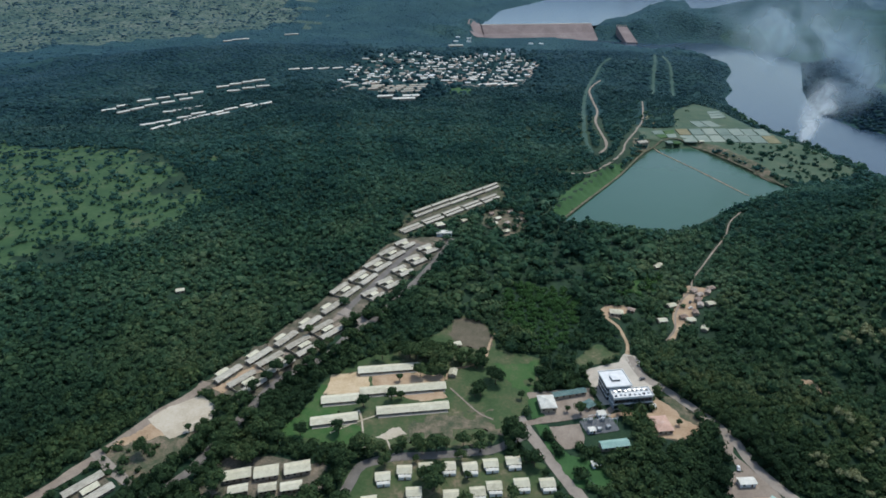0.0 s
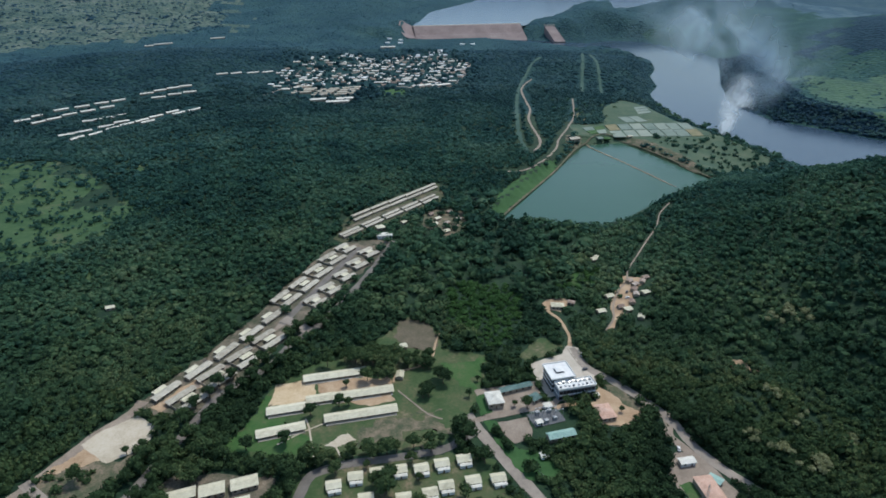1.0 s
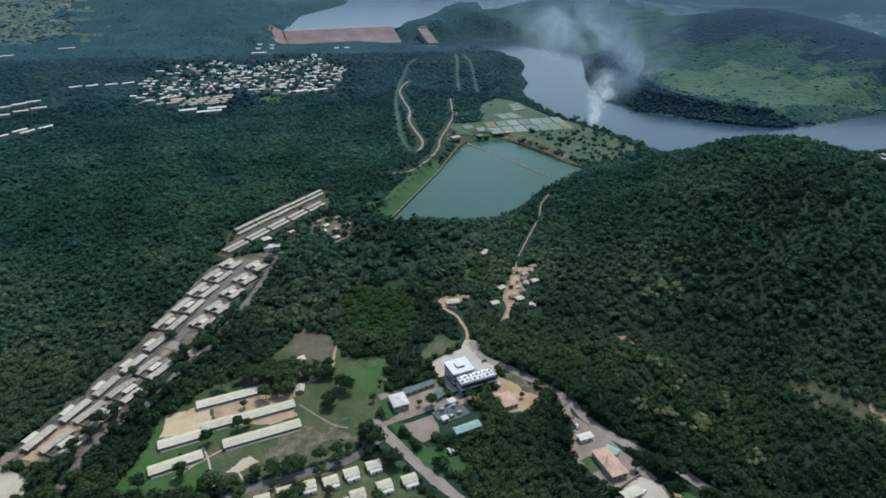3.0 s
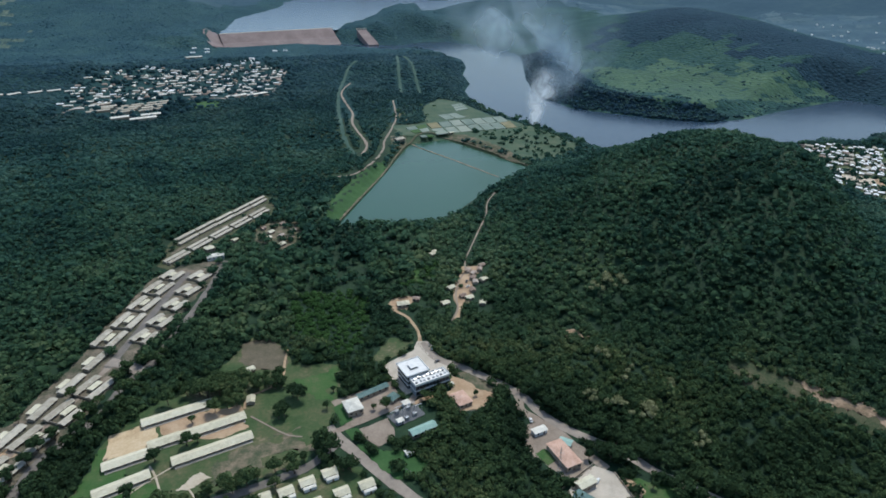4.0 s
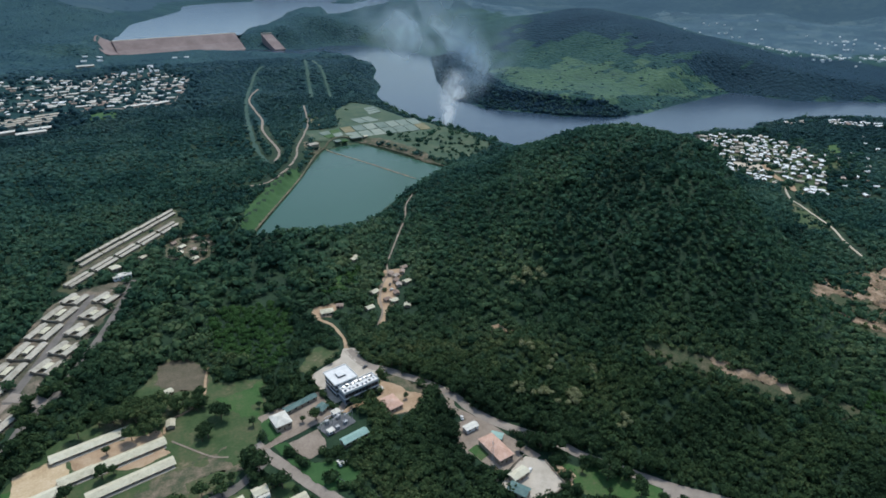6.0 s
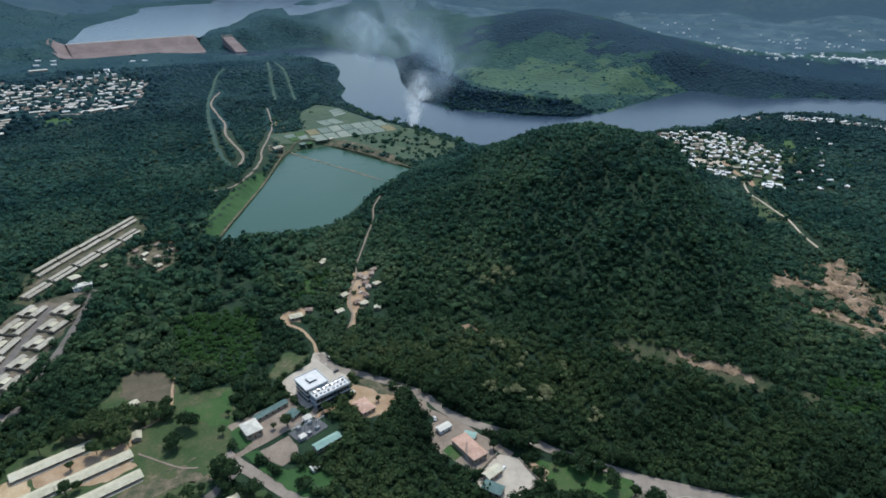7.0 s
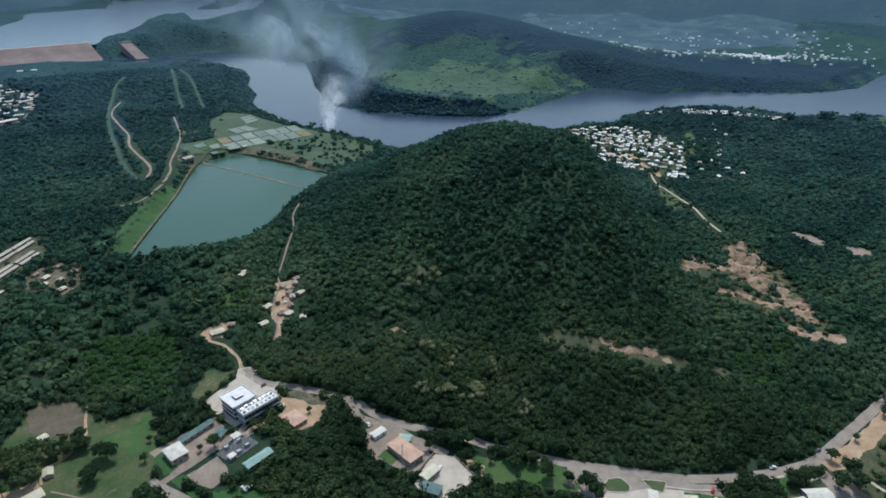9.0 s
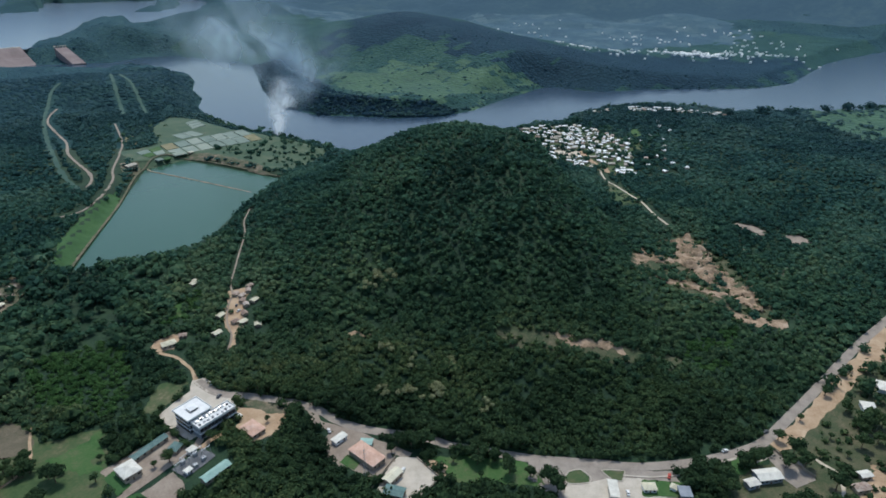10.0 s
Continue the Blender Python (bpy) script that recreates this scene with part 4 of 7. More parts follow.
for ln in ([(-226, 1287), (-188, 1364), (-154, 1418), (-73, 1546), (20, 1590), (120, 1600)], [(1, 1361), (61, 1338), (80, 1324), (161, 1368), (202, 1482), (247, 1662)], [(-150, 1330), (-80, 1352), (1, 1361)],
           [(-100, 1700), (0, 1690), (100, 1700), (200, 1690)], [(20, 1590), (60, 1700), (90, 1790)]):
    ribbon("road_town", "pale dusty street of the town", ln, 7, M_ASPHALT, lift=1.2, ragged=0.3)
patch("town_pitch", "bright green sports ground", [(14, 1318), (60, 1310), (54, 1245), (15, 1255)], M_LUSH, lift=0.9, cell=8)

DAM_WORKS = [(150, 2385), (165, 2310), (135, 2262), (98, 2285), (92, 2360)]
patch("dam_works", "bare reddish ground beside the dam", DAM_WORKS, M_DAM, lift=1.5, cell=16, ragged=14)

# fish ponds north of the large pond
fish = thing("fish_ponds", "grid of shallow grey-green fish ponds with grassy banks", "fish pond")


def pond_grid(quad, nu, nv, mats, gap=0.06):
    qa, qb, qc, qd = (Vector(p) for p in quad)
    for i in range(nu):
        for j in range(nv):
            cs = []
            for u, v in ((i + gap, j + gap), (i + 1 - gap, j + gap), (i + 1 - gap, j + 1 - gap), (i + gap, j + 1 - gap)):
                u, v = u / nu, v / nv
                c = (qa * (1 - u) + qb * u) * (1 - v) + (qd * (1 - u) + qc * u) * v
                cs.append(c + Vector(rng.uniform(-0.7, 0.7, 2)))
            z = float(max(ground_z(c.x, c.y) for c in cs)) + 0.7
            bm = bmesh.new()
            top = [bm.verts.new((c.x, c.y, z)) for c in cs]
            low = [bm.verts.new((c.x, c.y, z - 1.5)) for c in cs]
            bm.faces.new(top)
            for a in range(4):
                bm.faces.new((top[a], low[a], low[(a + 1) % 4], top[(a + 1) % 4]))
            part("pond_cell", bm, mats[(i * nv + j) % len(mats)], fish)


W, D, G = M_PADDY, M_DRY, M_LAWN
pond_grid(((370, 921), (524, 924), (538, 1019), (381, 1002)), 7, 2, (W, D, W, W, W, W, W, W, W, W, W, W, D, W))
pond_grid(((430, 1023), (474, 1029), (468, 1074), (428, 1067)), 2, 1, (W, W))
pond_grid(((474, 1084), (508, 1096), (516, 1148), (488, 1140)), 1, 3, (W, W, W))
pond_grid(((336, 936), (366, 941), (378, 995), (335, 979)), 2, 2, (G, W, W, G))
pond_grid(((342, 917), (366, 919), (366, 932), (342, 930)), 2, 1, (W, G))

# the rockfill dam and its spillway
dam = thing("dam", "long reddish rockfill dam holding back the lake", "dam")
a, b = Vector((*DAM_A, 0)), Vector((*DAM_B, 0))
ax = (b - a).normalized()
back = Vector((-ax.y, ax.x, 0))
prof = [(-95, -22), (-50, 0), (-46, 1), (0, 27), (14, 27), (60, 4)]
bm = bmesh.new()
rows = []
for k in range(15):
    p = a.lerp(b, k / 14)
    rows.append([bm.verts.new(p + back * o + Vector((0, 0, z))) for o, z in prof])
for r0, r1 in zip(rows, rows[1:]):
    for k in range(5):
        bm.faces.new((r0[k], r1[k], r1[k + 1], r0[k + 1]))
part("embankment", bm, M_DAM, dam)
bm = bmesh.new()
m = (a + b) / 2 + back * 7
box(bm, m.x, m.y, 27.5, (b - a).length, 10, 1.0, math.degrees(math.atan2(ax.y, ax.x)))
part("crest_road", bm, M_CONC, dam)
spill = thing("spillway", "sloping reddish concrete spillway beside the dam", "spillway")
bm = bmesh.new()
vs = [bm.verts.new(c) for c in ((620, 2330, 25), (656, 2330, 25), (672, 2225, -17), (634, 2230, -17))]
lo = [bm.verts.new(v.co - Vector((0, 0, 30))) for v in vs]
bm.faces.new(vs)
for k in range(4):
    bm.faces.new((vs[k], lo[k], lo[(k + 1) % 4], vs[(k + 1) % 4]))
part("chute", bm, M_DAM, spill)
bm = bmesh.new()
for k in range(5):
    box(bm, 621 + k * 8.6, 2333, 26.5, 1.4, 6, 4)
box(bm, 638, 2333, 29, 38, 6, 1.0)
part("gate_bridge", bm, M_CONC, spill)

# ---------------------------------------------------------------- woods
OPEN = [[(-216, 240), (-202, 266), (-180, 256), (-176, 240), (-192, 228)], [(90, 272), (114, 278), (116, 290), (92, 286)], SCHOOL, ROWS, PLOTS, PLAZA, COMPOUND, YARD, PINK_YARD, BROWN_YARD, LOT, GREEN_FIELD, SANDY, SANDY_VERGE, HOUSES, BLOCKS, HUTS_A, HUTS_B,
        STATION, RIGHT_SCRUB, GREEN_STRIP, FIELDS, POND_EAST, DAM_WORKS,
        [(612, 244), (626, 229), (608, 209), (589, 179), (570, 158), (536, 131), (515, 112), (498, 126), (516, 147), (512, 160), (531, 181), (539, 195), (546, 213)],
        [(538, 256), (553, 243), (563, 219), (545, 213), (518, 230), (490, 226), (500, 238)], [(510, 207), (526, 189), (526, 155), (506, 150), (502, 176), (499, 198)],
        [(502, 140), (502, 122), (511, 107), (518, 94), (500, 90), (484, 113), (480, 132)], [(735, 398), (728, 373), (686, 324), (652, 322), (658, 346)],
        [(316, 250), (326, 232), (343, 206), (366, 172), (384, 151), (398, 138), (390, 133), (374, 150), (357, 164), (332, 202), (305, 236)],
        [(240, 346), (250, 342), (252, 328), (244, 330)], [(694, 214), (707, 195), (700, 176), (676, 172), (676, 202)], [(702, 165), (719, 145), (699, 128), (680, 147)],
        VILLAGE, [(1018, 518), (1034, 508), (996, 483), (975, 490)],
        [(-237, 1388), (-213, 1598), (-155, 1733), (-91, 1834), (-19, 1784), (106, 1781), (182, 1855), (230, 1725), (251, 1657), (194, 1460), (160, 1356), (79, 1313), (60, 1300), (54, 1245), (10, 1250),
         (5, 1359), (-23, 1372), (-60, 1225), (-130, 1225), (-171, 1276)],
        [(109, 383), (119, 386), (131, 374), (119, 365), (100, 359), (94, 366)], [(145, 331), (155, 325), (164, 303), (159, 298), (150, 312)],
        [(66, 285), (74, 286), (84, 268), (96, 256), (88, 250), (76, 264)], [(160, 470), (176, 492), (184, 486), (170, 462)]]
LANES = [([(-33, 617), (68, 719)], 12), ([(-44, 574), (66, 683)], 12), ([(-36, 594), (66, 700)], 7), (AVENUE, 4.5), (WEST_ROAD, 6), (FRONT_ROAD, 5), (GATE_ROAD, 7), (MAIN_ROAD[2:11], 3.2), (MAIN_ROAD[10:15], 4), (MAIN_ROAD[14:], 4.2), (LOWER_ROAD, 4.5), (DIRT_SIDE, 8),
         (HILL_TRACK, 3.6), (VILLAGE_LANE, 5), (POND_ROAD, 9), (PALE_TRACK, 10), (FAR_TRACK, 9), (DIKE, 7), (CUT_A, 7), (CUT_B, 8), (CUT_C, 7), ([(-641, 1154), (-570, 1224), (-494, 1284)], 12), ([(-603, 1140), (-550, 1196), (-498, 1246)], 12), ([(-522, 1052), (-478, 1088), (-432, 1121)], 12),
         ([(-484, 1000), (-452, 1060), (-420, 1104)], 12), ([(-420, 1101), (-380, 1150), (-344, 1201)], 14), ([(-406, 1090), (-366, 1142), (-330, 1186)], 12), ([(-473, 1309), (-391, 1364)], 12), ([(-446, 1281), (-340, 1326)], 12)]

HUT_SPOTS = [(190, 441), (154.5, 433.5), (200, 510), (203, 512), (215, 449), (214, 441), (222, 441), (198, 419), (205, 407), (219, 457), (175, 418), (227, 460), (217, 464), (206, 430), (194, 424), (232, 466),
             (22, 606), (1, 572), (-3, 592), (-230, 470), (431, 23), (465, 21), (882, 415), (899, 407), (868, 344), (842, 364), (880, 372)]


def wooded(x, y, z):
    """Where forest stands."""
    ok = (z > RIVER_Z + 1.5) & (signed(POND, x, y) > 8)
    for p in OPEN:
        ok &= ~inside(p, x, y)
    for hx, hy in HUT_SPOTS:
        ok &= (x - hx + 1) ** 2 + (y - hy + 5) ** 2 > 72
    for l, w in LANES:
        ok &= line_distance(l, x, y) > w
    ok &= ~inside([(90, 2360), (90, 2240), (500, 2270), (548, 2330), (545, 2400)], x, y)
    ok &= ~inside([(608, 2340), (666, 2340), (685, 2190), (622, 2190)], x, y)
    ok &= (signed(LAKE, x, y) > 10) | inside(ISLAND, x, y)
    return ok


def lump(sub, seed, squash=0.8, rough=0.34, cut=-0.35):
    """An uneven leafy mass of about unit radius, open below."""
    bm = bmesh.new()
    bmesh.ops.create_icosphere(bm, subdivisions=sub, radius=1)
    r = random.Random(seed)
    off = Vector((seed * 3.1, seed * 1.7, seed * 2.3))
    for v in bm.verts:
        n = v.co.normalized()
        k = 1 + rough * 1.5 * noise.noise(n * 1.7 + off) + rough * 1.1 * noise.noise(n * 4.1 + off) + r.uniform(-0.12, 0.12)
        v.co = n * k
        v.co.z *= squash
    bmesh.ops.delete(bm, geom=[v for v in bm.verts if v.co.z < cut * squash - 0.15], context="VERTS")
    bm.verts.index_update()
    v = np.array([q.co[:] for q in bm.verts])
    f = np.array([[q.index for q in p.verts] for p in bm.faces])
    bm.free()
    return v, f


def clump(seed, sub=2, extra=4, sub2=1):
    """A crown: one main mass with smaller ones on it."""
    r = random.Random(seed)
    vs, fs = [], []
    n = 0
    for k in range(extra + 1):
        v, f = lump(sub if k == 0 else sub2, seed * 10 + k)
        if k:
            a, e, s = r.uniform(0, 6.28), r.uniform(0.1, 1.2), r.uniform(0.36, 0.55)
            v = v * s + np.array([math.cos(a) * math.cos(e), math.sin(a) * math.cos(e), 0.75 * math.sin(e)]) * 0.72
        vs.append(v)
        fs.append(f + n)
        n += len(v)
    return np.concatenate(vs), np.concatenate(fs)


def leafy(seed, sprays, size, sub=2, squash=0.8):
    """A crown: a dark inner mass with many small leaf sprays standing out of it."""
    v, f = lump(sub, seed, squash, 0.3)
    r = np.random.default_rng(seed)
    v = v * 0.86
    off = Vector((seed * 3.1, seed * 1.7, seed * 2.3))
    pts, tri, n = [v], [f], len(v)
    for k in range(sprays):
        z = r.uniform(-0.15, 1.0)
        a = r.uniform(0, 6.28)
        d = np.array([math.cos(a) * math.sqrt(1 - z * z), math.sin(a) * math.sqrt(1 - z * z), z])
        rad = 1 + 0.5 * noise.noise(Vector(d) * 1.7 + off) + 0.4 * noise.noise(Vector(d) * 4.1 + off) + r.uniform(-0.12, 0.1)
        nrm = d + r.normal(0, 0.45, 3)
        nrm /= np.linalg.norm(nrm)
        t = np.cross(nrm, r.normal(0, 1, 3))
        t /= np.linalg.norm(t)
        b = np.cross(nrm, t)
        s = size * r.uniform(0.6, 1.4)
        c = d * rad * np.array([1, 1, squash])
        pts.append(np.array([c - t * s, c + b * s * 0.7 + nrm * s * 0.15, c + t * s, c - b * s * 0.7 - nrm * s * 0.1]))
        tri.append(np.array([(0, 1, 2), (0, 2, 3)]) + n)
        n += 4
    return np.concatenate(pts), np.concatenate(tri)


def plant(name, label, x, y, z, size, kinds, mat, category="forest", tall=1.0, flat=False):
    """Joins one crown at each of the places into a single mass of trees; mat may be the row of woods materials."""
    vs, fs, sl, n = [], [], [], 0
    mats = mat if isinstance(mat, list) else [mat]
    # the woods material, and so its painted haze, follows distance from the origin
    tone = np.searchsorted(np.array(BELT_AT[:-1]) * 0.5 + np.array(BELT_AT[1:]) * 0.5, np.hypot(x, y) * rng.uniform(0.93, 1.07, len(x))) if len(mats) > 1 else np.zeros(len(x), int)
    pick = rng.integers(0, len(kinds), len(x))
    turn, st = rng.uniform(0, 6.28, len(x)), rng.uniform(0.8, 1.25, len(x)) * tall
    for k, (v, f) in enumerate(kinds):
        i = np.where(pick == k)[0]
        if not len(i):
            continue
        c, s = np.cos(turn[i])[:, None], np.sin(turn[i])[:, None]
        q = np.stack([(v[:, 0] * c - v[:, 1] * s) * size[i][:, None] + x[i][:, None], (v[:, 0] * s + v[:, 1] * c) * size[i][:, None] + y[i][:, None],
                      v[:, 2] * (size[i] * st[i])[:, None] + z[i][:, None]], -1)
        vs.append(q.reshape(-1, 3))
        fs.append((f[None] + (np.arange(len(i)) * len(v))[:, None, None] + n).reshape(-1, 3))
        sl.append(np.repeat(tone[i], len(f)))
        n += q.shape[0] * q.shape[1]
    me = tri_mesh(name, np.concatenate(vs), np.concatenate(fs), mats, flat, np.concatenate(sl))
    return tagged(new(name, me), label, category, kind="stuff")


def scatter(x0, x1, y0, y1, gap, seed):
    r = np.random.default_rng(seed)
    gx, gy = np.meshgrid(np.arange(x0, x1, gap), np.arange(y0, y1, gap), indexing="ij")
    x, y = gx.ravel() + r.uniform(-0.55, 0.55, gx.size) * gap, gy.ravel() + r.uniform(-0.55, 0.55, gx.size) * gap
    return x, y, np.hypot(x, y), np.degrees(np.arctan2(x, y)), r


KINDS_NEAR = [leafy(s, 74, 0.25, 1) for s in range(1, 12)]
KINDS_MID = [leafy(s, 15, 0.40, 1) for s in range(11, 21)]
KINDS_FAR = [leafy(s, 7, 0.5, 1) for s in range(21, 27)]
KINDS_DISTANT = [clump(s, 1, 0) for s in range(31, 37)]


def sparse(x, y, r):
    """Thins the woods out over the grassland."""
    d = 0.10 + 0.75 * np.clip(wavy(x, y, 70, 31) - 0.1, 0, 1)
    d = np.where(inside(SAVANNA, x, y), 0.34 + 0.5 * np.clip(wavy(x, y, 60, 34), -0.5, 1), d)
    d = np.where(inside(GREEN_BANK, x, y), 0.08 + 0.3 * (wavy(x, y, 90, 33) > 0.7) + 0.6 * (signed(GREEN_BANK, x, y) > -14), d)
    side = inside(FAR_SIDE, x, y) & ~inside(GREEN_BANK, x, y)
    d = np.where(side, 0.05 + 0.22 * np.clip(wavy(x, y, 160, 35), 0, 1) + 0.9 * (signed(RIVER, x, y) < 22), d)
    d = np.where(inside(SHORE_WOODS, x, y), 1.0, np.where(inside(DARK_RIDGE, x, y) & (signed(RIVER, x, y) > 30), 0.12, d))
    d = np.where(inside(HIGH_GRASS, x, y), 0.34 + 0.3 * wavy(x, y, 150, 36), d)
    thin = side | inside(SAVANNA, x, y) | inside(HIGH_GRASS, x, y) | (inside(GREEN_BANK, x, y) & (ground_z(x, y) < 62)) | inside(FAR_PLAIN, x, y) | inside(RIGHT_MEADOW, x, y)
    return ~thin | (r.random(len(x)) < d)


# belts of trees, coarser with distance, their borders mixed
def belt(name, label, area, gap, seed, near, far, base, spread, kinds, mat, lift, tall, grain, flat=False, zone=None, keep=1.0, bright=False):
    x, y, d, az, r = scatter(*area, gap, seed)
    mixed = 0.05 * d * wavy(x, y, 120, 51) + r.uniform(-0.06, 0.06, len(x)) * d
    ok = (d + mixed * (near > 215) >= near) & (d + mixed < far) & (d > 215) & (az > -46) & (az < 98)
    x, y = x[ok], y[ok]
    z = ground_z(x, y)
    lush = np.zeros(len(x), bool)
    for p in BRIGHT:
        lush |= inside(p, x + 6 * wavy(x, y, 25, 71), y + 6 * wavy(x, y, 25, 72))
    old = inside(VALLEY, x, y)
    ok = wooded(x, y, z) & sparse(x, y, r) & (z < 320) & (r.random(len(x)) < np.where(old & ~lush, 0.42, keep)) & (lush == bright)
    if zone:
        ok &= inside(zone, x, y)
    x, y, z, old = x[ok], y[ok], z[ok], old[ok] & (not bright)
    # groves of broad old crowns among smaller ones
    broad = np.where(r.random(len(x)) < np.where(wavy(x, y, 75, 53) > 0.75, 0.30, 0.04), 1.5, 1) * np.where(old, 1.62, 1)
    size = base * (1 + spread * wavy(x, y, grain, seed + 40).clip(-1, 1)) * r.uniform(0.62, 1.28, len(x)) * broad * np.where(inside(FAR_SIDE, x, y) & ~inside(SHORE_WOODS, x, y), 0.62, np.where(inside(SAVANNA, x, y), r.uniform(0.45, 1.0, len(x)), 1))
    plant(name, label, x, y, z + size * lift, size, kinds, mat, tall=tall, flat=flat)
    print(name, len(x))


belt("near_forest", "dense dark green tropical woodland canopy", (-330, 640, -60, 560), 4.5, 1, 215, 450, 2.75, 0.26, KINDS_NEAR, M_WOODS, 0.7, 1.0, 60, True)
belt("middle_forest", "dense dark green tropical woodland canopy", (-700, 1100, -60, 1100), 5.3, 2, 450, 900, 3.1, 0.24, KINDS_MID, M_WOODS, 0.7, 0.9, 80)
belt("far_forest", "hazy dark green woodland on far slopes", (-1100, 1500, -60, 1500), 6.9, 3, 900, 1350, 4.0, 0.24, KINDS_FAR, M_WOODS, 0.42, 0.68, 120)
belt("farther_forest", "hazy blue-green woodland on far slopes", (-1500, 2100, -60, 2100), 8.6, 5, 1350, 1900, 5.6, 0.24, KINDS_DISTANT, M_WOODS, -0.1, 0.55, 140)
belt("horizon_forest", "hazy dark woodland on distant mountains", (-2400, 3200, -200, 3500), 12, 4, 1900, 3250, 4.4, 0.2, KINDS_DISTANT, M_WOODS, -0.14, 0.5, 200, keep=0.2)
belt("shore_forest", "dense dark trees on the far river shore", (730, 1080, 870, 1860), 7.5, 9, 700, 3000, 4.6, 0.25, KINDS_FAR, M_LEAF_DEEP_HAZED, 0.1, 0.65, 160, zone=SHORE_WOODS)
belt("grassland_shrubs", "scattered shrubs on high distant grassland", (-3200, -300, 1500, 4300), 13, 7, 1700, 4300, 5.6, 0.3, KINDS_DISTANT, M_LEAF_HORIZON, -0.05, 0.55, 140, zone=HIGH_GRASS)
belt("bright_bushes", "bright green bushes and young trees in clearings", (-20, 560, 90, 520), 4.2, 12, 215, 700, 2.2, 0.3, KINDS_NEAR, M_LEAF_BRIGHT, 0.6, 0.8, 40, True, bright=True)
# pale flowering crowns on the hill foot
spots = [(214, 268), (215, 262), (228, 254), (228, 256), (230, 250), (239, 236), (241, 237), (243, 238), (245, 239), (249, 296), (252, 205), (252, 271), (253, 205), (266, 247), (267, 247), (285, 366), (288, 354), (295, 364), (301, 367), (304, 359), (304, 365), (307, 357)]
spots = [(x + rng.normal(0, 3), y + rng.normal(0, 3)) for x, y in spots for k in range(3)]
px = np.array([p[0] for p in spots], float)
py = np.array([p[1] for p in spots], float)
ps = rng.uniform(1.4, 2.6, len(px))
plant("flowering_trees", "pale yellowish flowering tree crowns among the woods", px, py, ground_z(px, py) + 6.5, ps, KINDS_NEAR, M_LEAF_PALE, "tree")

# ---------------------------------------------------------------- single trees


def tree(seed, height, spread, label, mat=None):
    """A tree of its own: tapered trunk, limbs, and a crown of many leafy clumps."""
    r = random.Random(seed)
    t = thing("tree", label, "tree", "single trees")
    bm = bmesh.new()
    fork = height * 0.38
    rod(bm, (0, 0, -0.6), (r.uniform(-.2, .2), r.uniform(-.2, .2), fork), 0.34, 0.22, 7)
    part("trunk", bm, M_BARK, t)
    vs, fs, n = [], [], 0
    for k in range(3):
        a = k * 2.09 + r.uniform(-.4, .4)
        tip = (math.cos(a) * spread * 0.55, math.sin(a) * spread * 0.55, height * r.uniform(0.6, 0.78))
        part("limb", rod(bmesh.new(), (0, 0, fork - 0.3), tip, 0.16, 0.06, 5), M_BARK, t)
    for k in range(11):
        a, e = r.uniform(0, 6.28), r.uniform(-0.15, 1.35)
        v, f = leafy(seed * 40 + k, 44, 0.26, 1)
        s = spread * r.uniform(0.34, 0.50)
        c = np.array([math.cos(a) * math.cos(e) * spread * 0.66, math.sin(a) * math.cos(e) * spread * 0.66, height * 0.66 + math.sin(e) * height * 0.22])
        if k == 0:
            c, s = np.array([0, 0, height * 0.7]), spread * 0.6
        vs.append(v * s + c)
        fs.append(f + n)
        n += len(v)
    me = tri_mesh("crown", np.concatenate(vs), np.concatenate(fs), [mat or M_LEAF])
    crown = new("crown", me)
    crown.parent = t
    return t


TREES = [tree(s, h, w, lab) for s, h, w, lab in ((1, 9, 4.6, "broad dark green shade tree beside a lane"), (2, 7.5, 3.8, "rounded dark green tree on grass"),
         (3, 11, 5.6, "large spreading dark green tree among houses"), (4, 5, 2.6, "small bushy green tree on open ground"))]
first_use = [True] * 4
BUILT = []          # footprints, to keep trees off buildings


TREE_AT = []


def put_tree(x, y, k=None, grow=1.0):
    for bx, by, br in BUILT:
        if (x - bx) ** 2 + (y - by) ** 2 < br * br:
            return
    TREE_AT.append((float(x), float(y), int(rng.integers(0, 4)) if k is None else k, grow * float(rng.uniform(0.8, 1.2)), float(rng.uniform(0, 360))))


def raise_trees():
    """The 300 nearest trees stand singly; those farther off are joined."""
    TREE_AT.sort(key=lambda q: math.hypot(q[0], q[1]))
    for x, y, k, g, turn in TREE_AT[:300]:
        m = pose(x, y, float(ground_z(x, y)), 0, 0, turn)
        if first_use[k]:
            first_use[k] = False
            TREES[k].matrix_basis = m
        else:
            copy_thing(TREES[k], m).scale = (g, g, g)
    rest = np.array([(x, y, (4.4, 3.7, 5.4, 2.5)[k] * g) for x, y, k, g, turn in TREE_AT[300:]])
    if len(rest):
        plant("roadside_trees", "dark green trees among plots and along the river", rest[:, 0], rest[:, 1], ground_z(rest[:, 0], rest[:, 1]) + rest[:, 2] * 0.75, rest[:, 2], KINDS_NEAR, M_WOODS, "tree", flat=True)


